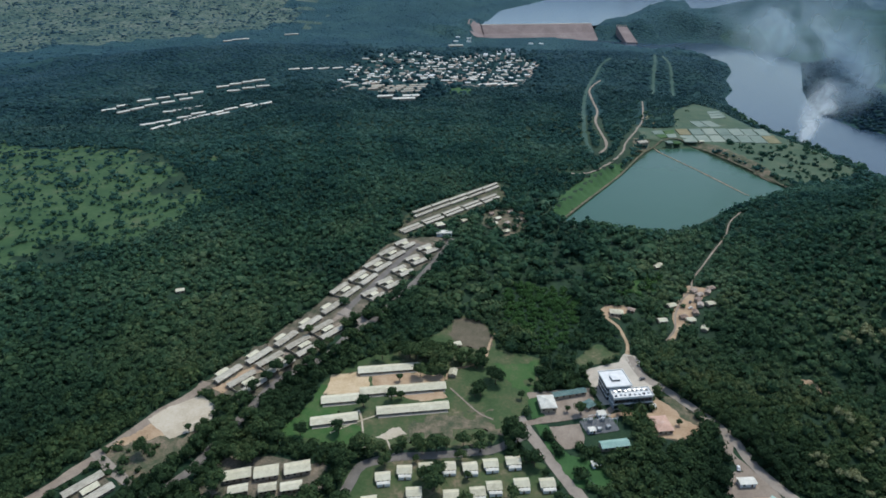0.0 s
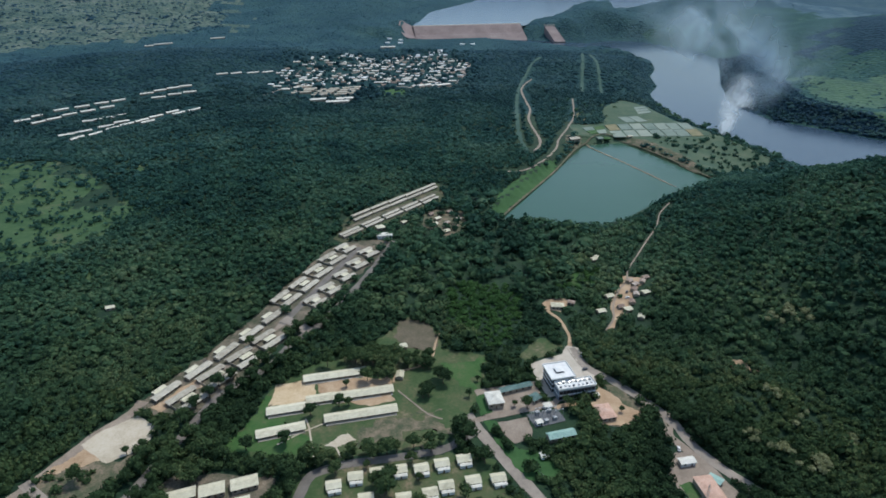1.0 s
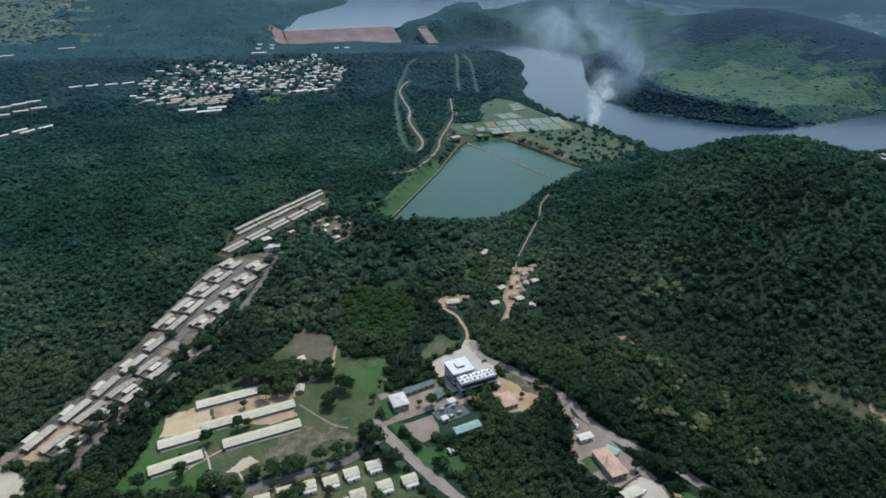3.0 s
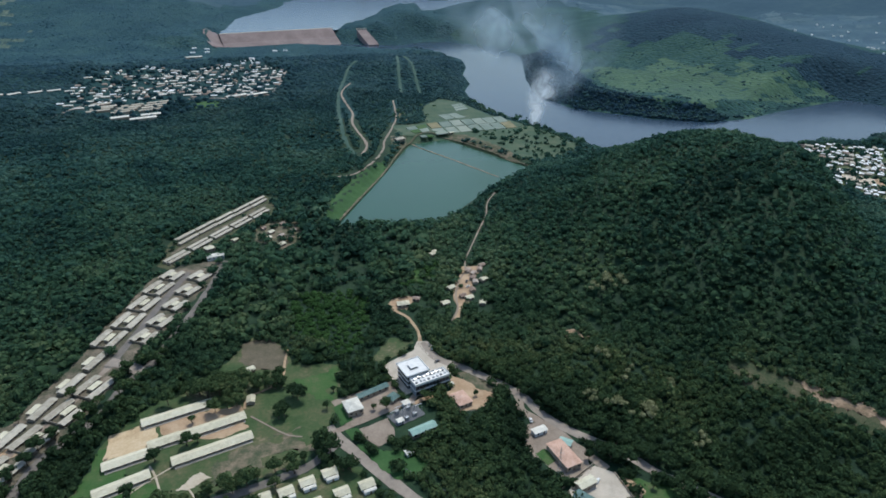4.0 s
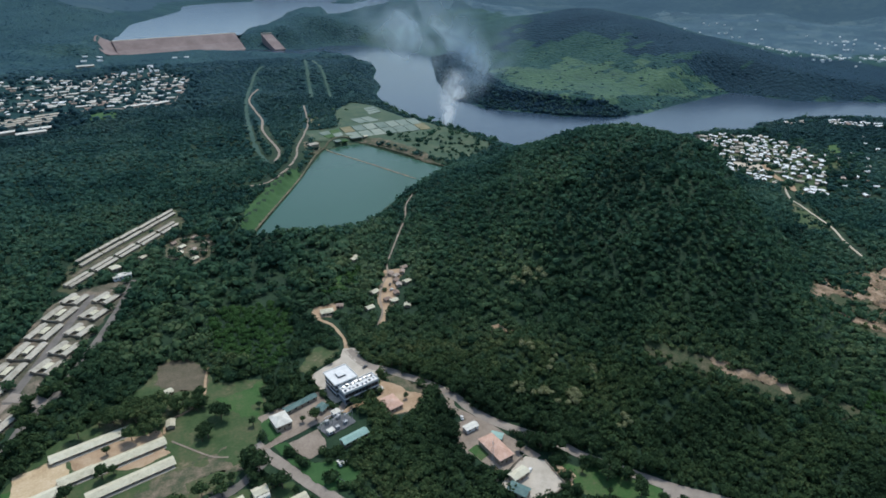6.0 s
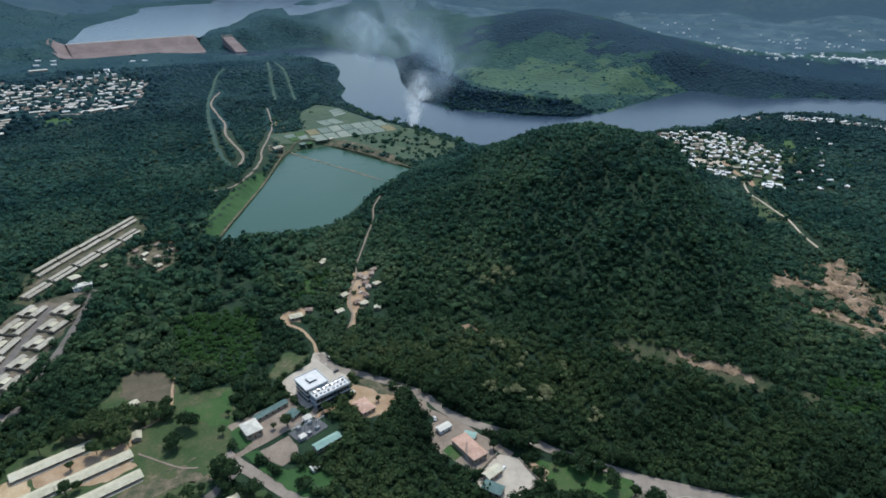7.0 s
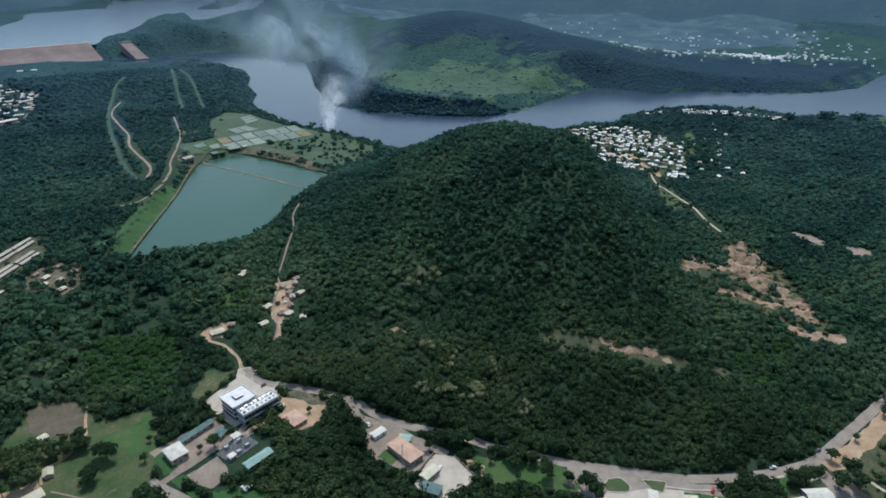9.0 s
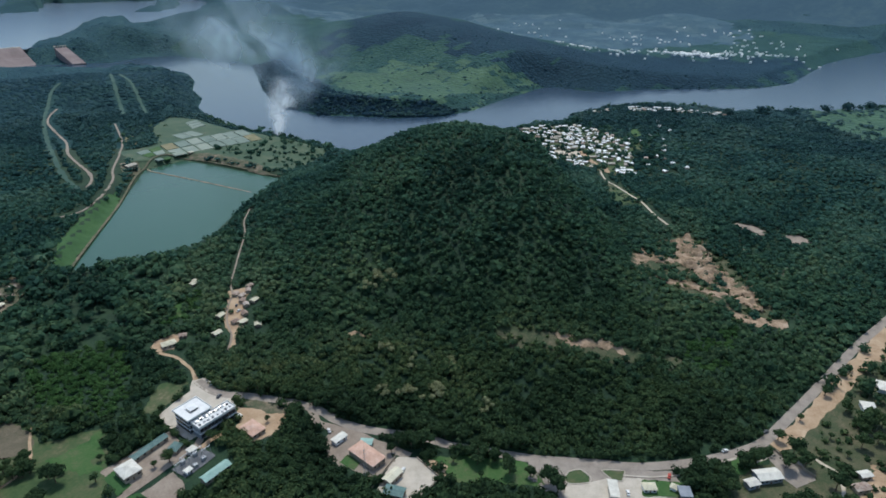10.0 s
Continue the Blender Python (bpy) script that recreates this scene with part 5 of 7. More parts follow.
# ---------------------------------------------------------------- buildings


def gable(L, W, z, rise, over=0.5, thick=0.14):
    """A gable roof with sheet thickness; the ridge runs along x."""
    bm = bmesh.new()
    hx, hy = L / 2 + over, W / 2 + over
    drop = rise * over / (W / 2)
    pts = []
    for x in (-hx, hx):
        pts.append([bm.verts.new((x, yy, zz)) for yy, zz in ((-hy, z - drop), (0, z + rise), (hy, z - drop), (hy, z - drop - thick), (0, z + rise - thick), (-hy, z - drop - thick))])
    a, b = pts
    for k in range(6):
        bm.faces.new((a[k], b[k], b[(k + 1) % 6], a[(k + 1) % 6]))
    for s, q in ((1, a), (-1, b)):
        for quad in ((0, 5, 4, 1), (1, 4, 3, 2)):
            bm.faces.new([q[i] for i in quad][::s])
    bmesh.ops.recalc_face_normals(bm, faces=bm.faces)
    return bm


def hip(L, W, z, rise, over=0.6):
    bm = bmesh.new()
    hx, hy, k = L / 2 + over, W / 2 + over, max(0.0, (L - W) / 2)
    lo = [bm.verts.new((x, yy, z - 0.12)) for x, yy in ((-hx, -hy), (hx, -hy), (hx, hy), (-hx, hy))]
    ed = [bm.verts.new((x, yy, z)) for x, yy in ((-hx, -hy), (hx, -hy), (hx, hy), (-hx, hy))]
    top = [bm.verts.new((-k - 0.05, 0, z + rise)), bm.verts.new((k + 0.05, 0, z + rise))]
    bm.faces.new((ed[0], ed[1], top[1], top[0]))
    bm.faces.new((ed[2], ed[3], top[0], top[1]))
    bm.faces.new((ed[1], ed[2], top[1]))
    bm.faces.new((ed[3], ed[0], top[0]))
    bm.faces.new(lo[::-1])
    for i in range(4):
        bm.faces.new((lo[i], lo[(i + 1) % 4], ed[(i + 1) % 4], ed[i]))
    bmesh.ops.recalc_face_normals(bm, faces=bm.faces)
    return bm


def walls(L, W, h, rise=0.0):
    """Outer walls, with gable ends where rise is given, open above."""
    bm = bmesh.new()
    t = 0.2
    for s in (-1, 1):
        box(bm, 0, s * (W / 2 - t / 2), h / 2 - 0.2, L, t, h + 0.4)
        if rise:
            vs = [bm.verts.new((s * (L / 2 - q), yy, zz)) for q in (0, t) for yy, zz in ((-W / 2 + t, -0.4), (W / 2 - t, -0.4), (W / 2 - t, h), (0, h + rise * 0.94), (-W / 2 + t, h))]
            bm.faces.new(vs[:5])
            bm.faces.new(vs[5:])
            for i in range(5):
                bm.faces.new((vs[i], vs[5 + i], vs[5 + (i + 1) % 5], vs[(i + 1) % 5]))
        else:
            box(bm, s * (L / 2 - t / 2), 0, h / 2 - 0.2, t, W - 2 * t, h + 0.4)
    bmesh.ops.recalc_face_normals(bm, faces=bm.faces)
    return bm


def house(name, label, L, W, h, rise, roof_mat, wall_mat, windows=3, roof="gable", category="house", group="", parent=None, at=(0, 0), over=0.5, detail=True):
    """A house as a thing, or as a wing under one."""
    if parent is None:
        t = thing(name, label, category, group)
    else:
        t = new(name)
        t.parent = parent
        t.location = (*at, 0)
        if label:
            t["label"] = label
    part("wall", walls(L, W, h, rise if roof == "gable" else 0), wall_mat, t)
    part("roof", gable(L, W, h, rise, over) if roof == "gable" else hip(L, W, h, rise, over), roof_mat, t)
    if detail:
        for s in (-1, 1):
            for k in range(windows):
                x = (k + 0.5) / windows * L - L / 2
                if k == windows // 2 and s < 0:
                    part("door", bevelled(0.95, 0.12, 2.05, 0.02), M_DOOR, t).location = (x, s * (W / 2 + 0.03), 1.03)
                else:
                    part("window", bevelled(min(1.5, L / windows * 0.55), 0.1, 1.15, 0.02), M_GLASS, t).location = (x, s * (W / 2 + 0.02), h * 0.55)
    return t


def place(ob, x, y, turn=0.0, z=None, r=None):
    ob.matrix_basis = pose(x, y, float(ground_z(x, y)) if z is None else z, 0, 0, turn)
    BUILT.append((x, y, r or 6))
    return ob


def again(ob, x, y, turn=0.0, r=None):
    BUILT.append((x, y, r or 6))
    return copy_thing(ob, pose(x, y, float(ground_z(x, y)), 0, 0, turn))


# school blocks
for x, y, L, turn in ((-38, 356.5, 42, 7), (-46.5, 332.6, 17, 8), (-18.5, 335, 39, 7), (-19.5, 314.7, 45, 7), (-68, 324.5, 23, 8), (-69, 305, 28, 11)):
    t = house("school_block", "long single-storey classroom block with a cream sheet roof", L, 6.0, 2.6, 1.0, M_ROOF_CREAM, M_WALL, max(4, int(L / 4)), "gable", "school", "school blocks", over=1.1)
    bm = bmesh.new()
    box(bm, 0, -4.2, 0.1, L, 2.0, 0.5)
    part("verandah", bm, M_CONC, t)
    for k in range(int(L / 6) + 1):
        part("post", box(bmesh.new(), 0, 0, 0, 0.16, 0.16, 2.1), M_WALL, t).location = (k * 6 - L / 2 + 0.5, -3.75, 1.25)
    place(t, x, y, turn, r=7)
    for q in np.arange(-L / 2, L / 2 + 1, 6):
        BUILT.append((x + q * math.cos(radians(turn)), y + q * math.sin(radians(turn)), 7))


def court_block(L, gap, label):
    """Terraced court: two long wings and a pale kitchen roof between them."""
    t = thing("terraced_court", label, "house", "terraced courts")
    house("wing", "", L, 4.6, 2.4, 0.8, M_ROOF_GREY, M_WALL, 6, parent=t, at=(0, gap), over=0.7)
    house("wing", "", L, 4.6, 2.4, 0.8, M_ROOF_GREY, M_WALL, 6, parent=t, at=(0, -gap), over=0.7)
    house("kitchen", "pale kitchen block", L * 0.42, 4.0, 2.6, 0.4, M_ROOF_CREAM, M_WALL, 2, parent=t, at=(L * 0.06, 0), over=0.5)
    part("yard", bevelled(L + 1, 2 * gap + 3, 0.3, 0.05), M_TRODDEN, t).location = (0, 0, 0.2)
    part("yard_wall", box(bmesh.new(), 0, 0, 0.8, 0.2, 2 * gap - 4.8, 1.6), M_WALL, t).location = (-L / 2 + 0.3, 0, 0.2)
    return t


def front_court(L, label):
    """Terrace with one long wing and a pale kitchen block behind it."""
    t = thing("terrace", label, "house", "terraced courts")
    house("wing", "", L, 5.0, 2.4, 0.8, M_ROOF_GREY, M_WALL, 6, parent=t, at=(0, 0), over=0.7)
    house("kitchen", "pale kitchen block", L * 0.46, 3.8, 2.6, 0.4, M_ROOF_CREAM, M_WALL, 2, parent=t, at=(-L * 0.08, 4.9), over=0.2)
    part("yard", bevelled(L * 0.9, 3.4, 0.3, 0.05), M_WORN, t).location = (0, 4.6, 0.2)
    return t


KINDS = [court_block(20.5, 6.6, "terraced court with weathered grey roofs and pale kitchens"), front_court(20.5, "terrace with a weathered grey roof and pale kitchen block"),
         court_block(14.5, 5.6, "short terraced court with weathered roofs and pale kitchens")]
first = [True, True, True]
COURTS = [(-151, 352, 56, 1), (-135, 373, 56, 1), (-120, 394.5, 59, 1), (-105.5, 416, 56, 1), (-92, 438, 56, 1), (-135, 342, 51, 0), (-121, 364.5, 50, 0), (-105, 385, 50, 0), (-91, 406, 50, 0),
          (-38, 549, 50, 2), (-49.5, 530, 52, 0), (-61, 508, 54, 0), (-72, 486, 59, 0), (-85, 465, 59, 0), (-15, 538, 42, 2), (-26, 517, 44, 2), (-37, 496.5, 45, 2), (-48, 475.5, 46, 2), (-59.5, 457, 48, 2),
          (-196, 248, 50, 0)]
for x, y, turn, k in COURTS:
    place(KINDS[k], x, y, turn, r=11) if first[k] else again(KINDS[k], x, y, turn, r=11)
    first[k] = False

# long terraces at the woods' edge
row = house("long_terrace", "long low terrace with a weathered roof at the woods edge", 26, 3.8, 2.3, 0.7, M_ROOF_GREY, M_WALL, 8, "gable", "house", "long terraces")
first = True
for (x0, y0), (x1, y1) in (((-34, 622), (67, 724)), ((-31, 612), (68, 714)), ((-46, 576), (64, 687)), ((-42, 572), (67, 680))):
    L, turn = math.hypot(x1 - x0, y1 - y0), math.degrees(math.atan2(y1 - y0, x1 - x0))
    n = int(L // 28)
    for k in range(n):
        q = (k + 0.5) / n
        xx, yy = x0 + (x1 - x0) * q, y0 + (y1 - y0) * q
        place(row, xx, yy, turn, r=12) if first else again(row, xx, yy, turn, r=12)
        first = False

# small bungalows
bung = house("bungalow", "small bungalow with a cream sheet roof and porch", 7.6, 5.6, 2.9, 1.1, M_ROOF_CREAM, M_WALL_WHITE, 3, "gable", "house", "bungalows", over=0.6)
house("porch", "", 7.0, 2.0, 2.3, 0.3, M_ROOF_WHITE, M_WALL_WHITE, 1, parent=bung, at=(0.3, -4.6), over=0.15)
first = True
for x, y, turn in ((-22, 262, 2), (-9.7, 264, 5), (3, 264.5, 5), (15.4, 264, 7), (27.5, 266.5, 5), (40.7, 268.5, 5), (28.3, 250, 4), (43.7, 252, 5), (19, 246, 5), (4.4, 244, 3), (-34, 257, 6), (-16, 246, 4), (58, 252, 5), (-40, 240, 10)):
    place(bung, x, y, turn, r=7) if first else again(bung, x, y, turn, r=7)
    first = False

# larger flat blocks by the near road
for x, y, L, W, turn in ((-116.5, 258.5, 14.5, 7, 14), (-100.5, 260.5, 13, 8, 12), (-83.5, 263.5, 14, 8, 14), (-97, 249, 9, 5, 12), (-84, 250, 11, 5.5, 12), (-113, 248, 10, 5, 14)):
    place(house("roofed_block", "broad block with a pale low roof on dusty ground", L, W, 3.4, 0.9, M_ROOF_CREAM, M_WALL, 4, "gable", "building", "roofed blocks"), x, y, turn, r=10)

# white office building
off = thing("office_building", "white three-storey office building with a pale blue facade", "office building")
for zc in range(3):
    part("storey", box(bmesh.new(), 0, 0, 0, 15.5, 15.5, 3.1), M_WALL_BLUE, off).location = (0, 0, 1.6 + zc * 3.5)
    part("floor_band", bevelled(16.1, 16.1, 0.4, 0.05), M_WALL_WHITE, off).location = (0, 0, 3.35 + zc * 3.5)
    for side in range(4):
        for k in range(6):
            w = part("window", bevelled(2.2, 0.12, 2.3, 0.03), M_GLASS, off)
            w.matrix_basis = pose(0, 0, 0, 0, 0, 90 * side) @ pose(-6.25 + k * 2.5, -7.78, 1.7 + zc * 3.5)
part("roof_slab", bevelled(17.5, 17.5, 0.5, 0.08), M_WALL_WHITE, off).location = (0, 0, 10.95)
for s in range(4):
    part("parapet", box(bmesh.new(), 0, 8.6, 0, 17.4, 0.3, 0.7), M_WALL_WHITE, off).matrix_basis = pose(0, 0, 11.5, 0, 0, 90 * s)
part("lantern", bevelled(5.2, 5.2, 1.3, 0.05), M_DARK, off).location = (0, 0, 11.8)
part("roof_felt", bevelled(6.6, 6.6, 0.1, 0.02), M_STEEL, off).location = (0, 0, 11.22)
part("lantern_roof", hip(5.6, 5.6, 0, 0.7, 0.1), M_WALL_WHITE, off).location = (0, 0, 12.5)
wing = new("wing")
wing.parent = off
wing.location = (6.5, -12.8, 0)
for zc in range(2):
    part("wing_storey", box(bmesh.new(), 0, 0, 0, 26, 8.6, 3.9), M_WALL_BLUE, wing).location = (0, 0, 1.9 + zc * 4.3)
    part("wing_band", bevelled(26.4, 9.0, 0.4, 0.05), M_WALL_WHITE, wing).location = (0, 0, 4.05 + zc * 4.3)
    for s in (-1, 1):
        for k in range(10):
            part("wing_window", bevelled(2.3, 0.12, 2.5, 0.03), M_GLASS, wing).location = (-11.4 + k * 2.53, s * 4.33, 1.9 + zc * 4.3)
part("wing_roof", bevelled(26.6, 9.2, 0.3, 0.05), M_WALL_WHITE, wing).location = (0, 0, 8.75)
for s in (-1, 1):
    part("wing_parapet", box(bmesh.new(), 0, s * 4.5, 0, 26.6, 0.22, 0.8), M_WALL_WHITE, wing).location = (0, 0, 9.25)
    part("wing_parapet", box(bmesh.new(), s * 13.2, 0, 0, 0.22, 8.8, 0.8), M_WALL_WHITE, wing).location = (0, 0, 9.25)
for k in range(7):
    part("solar_panel", bevelled(2.2, 1.5, 0.08, 0.02), M_GLASS, wing).matrix_basis = pose(-10.5 + k * 3.4, 1.9 + (k % 2) * 0.8, 9.5, 14, 0, 0)
for k in range(16):
    part("roof_unit", bevelled(1.3, 1.1, 0.9, 0.06), M_STEEL if k % 3 else M_DARK, wing).location = (-11 + (k % 8) * 3.1 + rng.uniform(-.5, .5), -2 + (k // 8) * 4 + rng.uniform(-.6, .6), 9.4)
place(off, 114.5, 332, 7, r=17)
BUILT.append((124, 322, 13))


def car(x, y, turn, mat, label):
    t = thing("car", label, "car", "parked cars")
    bm = bevelled(4.2, 1.75, 0.75, 0.18)
    part("body", bm, mat, t).location = (0, 0, 0.72)
    part("cabin", bevelled(2.2, 1.5, 0.6, 0.2), M_GLASS, t).location = (-0.2, 0, 1.32)
    part("cabin_roof", bevelled(1.7, 1.4, 0.08, 0.03), mat, t).location = (-0.2, 0, 1.64)
    for sx in (-1.3, 1.3):
        for sy in (-0.8, 0.8):
            part("wheel", rod(bmesh.new(), (0, -0.1, 0), (0, 0.1, 0), 0.33, 0.33, 10), M_DARK, t).location = (sx, sy, 0.33)
    t.matrix_basis = pose(x, y, float(ground_z(x, y)) + 0.42, 0, 0, turn)


def round_wall(name, label, points, h, mat, parent=None):
    """A boundary wall, panel by panel."""
    t = thing(name, label, "wall")
    for (x0, y0), (x1, y1) in zip(points, points[1:]):
        L = math.hypot(x1 - x0, y1 - y0)
        n = max(1, round(L / 6))
        for k in range(n):
            u = (k + 0.5) / n
            p = part("panel", bevelled(L / n, 0.25, h + 0.4, 0.03), mat, t)
            p.matrix_basis = pose(x0 + (x1 - x0) * u, y0 + (y1 - y0) * u, h / 2 - 0.1, 0, 0, math.degrees(math.atan2(y1 - y0, x1 - x0)))
    return t


# walled compound with green roofs
place(house("green_villa", "square villa with a pale green hipped roof", 10, 12, 4.6, 2.2, M_ROOF_WHITE, M_WALL, 3, "hip", "house"), 67.5, 317, 5, r=9)
place(house("green_shed", "long shed with a dark green roof", 23, 4.2, 3.2, 0.8, M_ROOF_GREEN, M_WALL, 5, "gable", "shed"), 84, 328, 13, r=8)
place(house("green_cabin", "small cabin with dark green hipped roofs", 7, 6, 3.0, 1.4, M_ROOF_GREEN, M_WALL, 2, "hip", "house"), 95, 317, 30, r=6)
place(house("teal_hall", "hall with a bright teal sheet roof", 17, 5.5, 3.6, 1.2, M_ROOF_TEAL, M_WALL, 4, "gable", "building"), 102.5, 281, 9, r=9)
round_wall("compound_wall", "low cream wall round the green-roofed compound", [(57, 329), (98, 335), (99, 309), (64, 303), (57, 329)], 1.8, M_WALL)
round_wall("yard_wall", "dark wall along the lane verge", [(60, 300), (64, 289), (74, 270), (90, 244), (104, 222)], 1.4, M_DARK)
# substation
patch("substation_gravel", "dark gravel of the substation", [(86, 303), (107, 307), (110, 295), (89, 291)], M_DARK, lift=0.5, ragged=0.3, cell=1.5)
for k in range(5):
    t = thing("gantry", "grey steel lattice gantry on dark gravel", "gantry", "substation gantries")
    for s in (-3, 3):
        part("gantry_post", rod(bmesh.new(), (s, 0, 0), (s, 0, 6.5), 0.16, 0.12), M_STEEL, t)
    part("gantry_beam", box(bmesh.new(), 0, 0, 6.4, 6.6, 0.3, 0.3), M_STEEL, t)
    for q in (-2, 0, 2):
        part("insulator", rod(bmesh.new(), (q, 0, 6.2), (q, 0, 5.2), 0.12, 0.12), M_WALL_WHITE, t)
    place(t, 90 + k * 4, 299 + (k % 2) * 3, 12, r=4)
for x, y in ((93, 303), (101, 304), (103, 297), (97, 295)):
    t = thing("transformer", "grey steel transformer with cooling fins", "transformer", "transformers")
    part("tank", bevelled(2.6, 2.0, 2.4, 0.1), M_STEEL, t).location = (0, 0, 1.6)
    for k in range(5):
        part("fin", box(bmesh.new(), -1 + k * 0.5, 1.2, 1.5, 0.08, 0.5, 1.9), M_STEEL, t)
    for k in range(3):
        part("bushing", rod(bmesh.new(), (-0.7 + k * 0.7, 0, 2.7), (-0.7 + k * 0.7, 0, 3.7), 0.14, 0.08), M_DARK, t)
    place(t, x, y, 12, r=3)
place(house("control_house", "small flat control house in the substation", 4.5, 3.6, 3.0, 0.4, M_ROOF_WHITE, M_WALL_WHITE, 2, "gable", "building"), 101, 308.5, 12, r=3)
place(house("control_house", "small flat control house in the substation", 3.6, 3.2, 2.8, 0.4, M_ROOF_WHITE, M_WALL_WHITE, 2, "gable", "building"), 92, 294, 12, r=3)
place(house("guard_hut", "small white hut at the woods edge", 4, 3.6, 2.8, 0.6, M_ROOF_WHITE, M_WALL_WHITE, 1, "gable", "hut"), 88, 266, 10, r=3)
# salmon roofed house
place(house("salmon_house", "house with a salmon tiled hipped roof in a sandy yard", 9.5, 13, 3.2, 1.6, M_ROOF_PINK, M_WALL, 3, "hip", "house"), 136.5, 298.5, 6, r=8)
round_wall("sandy_yard_wall", "low wall round the sandy yard", [(129, 318), (146, 323), (161, 306), (164, 296), (144, 286), (128, 291)], 1.5, M_WALL)
place(house("gate_hut", "small white gate hut by the plaza", 3.6, 2.8, 2.6, 0.4, M_ROOF_WHITE, M_WALL_WHITE, 1, "gable", "hut"), 136, 316, 8, r=3)
# brown roofed house and sheds
place(house("salmon_long_house", "long house with a salmon roof beside the road", 10, 21, 4.2, 1.6, M_ROOF_PINK, M_WALL, 3, "hip", "house"), 172, 229, 3, r=12)
place(house("teal_annex", "low annex with a bright teal roof", 7, 5, 3, 0.5, M_ROOF_TEAL, M_WALL, 2, "gable", "shed"), 179, 238, -50, r=4)
place(house("white_store", "white store with a flat pale roof", 9, 4.5, 3, 0.5, M_ROOF_WHITE, M_WALL_WHITE, 2, "gable", "shed"), 169.5, 253, 4, r=5)
place(house("cream_shed", "open shed with a cream sheet roof", 11, 5.5, 4, 0.8, M_ROOF_CREAM, M_WALL, 3, "gable", "shed"), 171.5, 205.5, 8, r=7)
place(house("dark_teal_shed", "shed with a dark teal roof on concrete", 11, 6.5, 4, 0.8, M_ROOF_GREEN, M_WALL, 3, "gable", "shed"), 164.5, 196, -62, r=7)
round_wall("lot_wall", "low wall round the concrete lot", [(156, 208), (170, 213), (185, 218)], 1.8, M_WALL)
round_wall("lot_wall_south", "low wall along the concrete lot", [(193, 208), (191, 187), (173, 183)], 1.8, M_WALL)
# fuel station and hall by the main road
def canopy(label, L, W, h, mat, x, y, turn):
    t = thing("canopy", label, "canopy", "station canopies")
    part("roof", bevelled(L, W, 0.6, 0.06), mat, t).location = (0, 0, h)
    for sx in (-1, 1):
        for sy in (-1, 1):
            part("post", rod(bmesh.new(), (sx * (L / 2 - 1), sy * (W / 2 - 1), 0), (sx * (L / 2 - 1), sy * (W / 2 - 1), h), 0.2, 0.2), M_STEEL, t)
    place(t, x, y, turn, r=7)


canopy("white flat canopy on steel posts", 13, 5.5, 4.6, M_ROOF_WHITE, 250, 109, 38)
canopy("pale blue flat canopy on steel posts", 8, 7, 4.2, M_WALL_BLUE, 276, 79.5, 40)
place(house("station_shop", "small shop with a cream roof", 7, 5, 3.0, 0.9, M_ROOF_CREAM, M_WALL_WHITE, 3, "hip", "shop"), 267, 96, -46, r=6)
place(house("round_kiosk", "small cream kiosk on the lawn", 3.4, 3.4, 2.6, 1.0, M_ROOF_CREAM, M_WALL_WHITE, 1, "hip", "kiosk"), 277, 86, 10, r=3)
patch("station_island", "grassy traffic island with a kerb", [(241, 135), (247, 136), (253, 132), (252, 125), (248, 123), (239, 131)], M_GRASS, lift=0.6, ragged=0.4, cell=1)
patch("station_island_small", "small grassy traffic island", [(261, 123), (270, 113), (262, 110), (259, 115)], M_GRASS, lift=0.6, ragged=0.3, cell=1)
for edge in ([(241, 135), (247, 136), (253, 132), (252, 125), (248, 123), (239, 131), (241, 135)], [(261, 123), (270, 113), (262, 110), (259, 115), (261, 123)]):
    ribbon("trim_kerb", "pale concrete kerb round the traffic island", edge, 0.55, M_CONC, lift=0.75, ragged=0.0, category="kerb", cross=1)
patch("station_lawn", "lawn behind the shop", [(271, 102), (286, 84), (277, 78), (260, 96)], M_LAWN, lift=0.55, ragged=0.6, cell=1.5)
place(house("white_hall", "white hall with a broad pale roof", 14, 8, 3.8, 1.0, M_ROOF_WHITE, M_WALL_BLUE, 5, "gable", "hall"), 322, 51, -38, r=10)
place(house("hall_annex", "low blue annex of the hall", 7, 5, 3.5, 0.6, M_ROOF_WHITE, M_WALL_BLUE, 2, "gable", "building"), 310, 55.5, -30, r=5)
round_wall("drive_wall", "long low wall beside the drive", [(349, 56), (347, 52), (346, 45), (342, 31)], 2.0, M_WALL)
for ln in (((316, 75), (326, 70)), ((331, 70), (325, 61)), ((319, 65), (343, 55))):
    ribbon("pavement_garden", "pale paved garden path", ln, 1.6, M_CONC, lift=0.5, category="pavement", cross=1)
ribbon("pavement_kerb", "pale kerb strip along the forecourt", [(262, 118), (276, 100), (290, 88)], 1.0, M_CONC, lift=0.55, category="pavement", cross=1)
place(house("white_villa", "white villa with a broad pale roof among trees", 12, 8, 3.4, 1.5, M_ROOF_WHITE, M_WALL_WHITE, 3, "hip", "house"), 431, 23, 30, r=9)
place(house("white_villa", "white villa with a broad pale roof among trees", 11, 9, 3.4, 1.5, M_ROOF_WHITE, M_WALL_WHITE, 3, "hip", "house"), 465, 21, 20, r=9)
place(house("white_shed", "small shed with a white roof", 7, 4.5, 2.8, 0.6, M_ROOF_WHITE, M_WALL, 2, "gable", "shed"), 362.5, 11, -35, r=5)
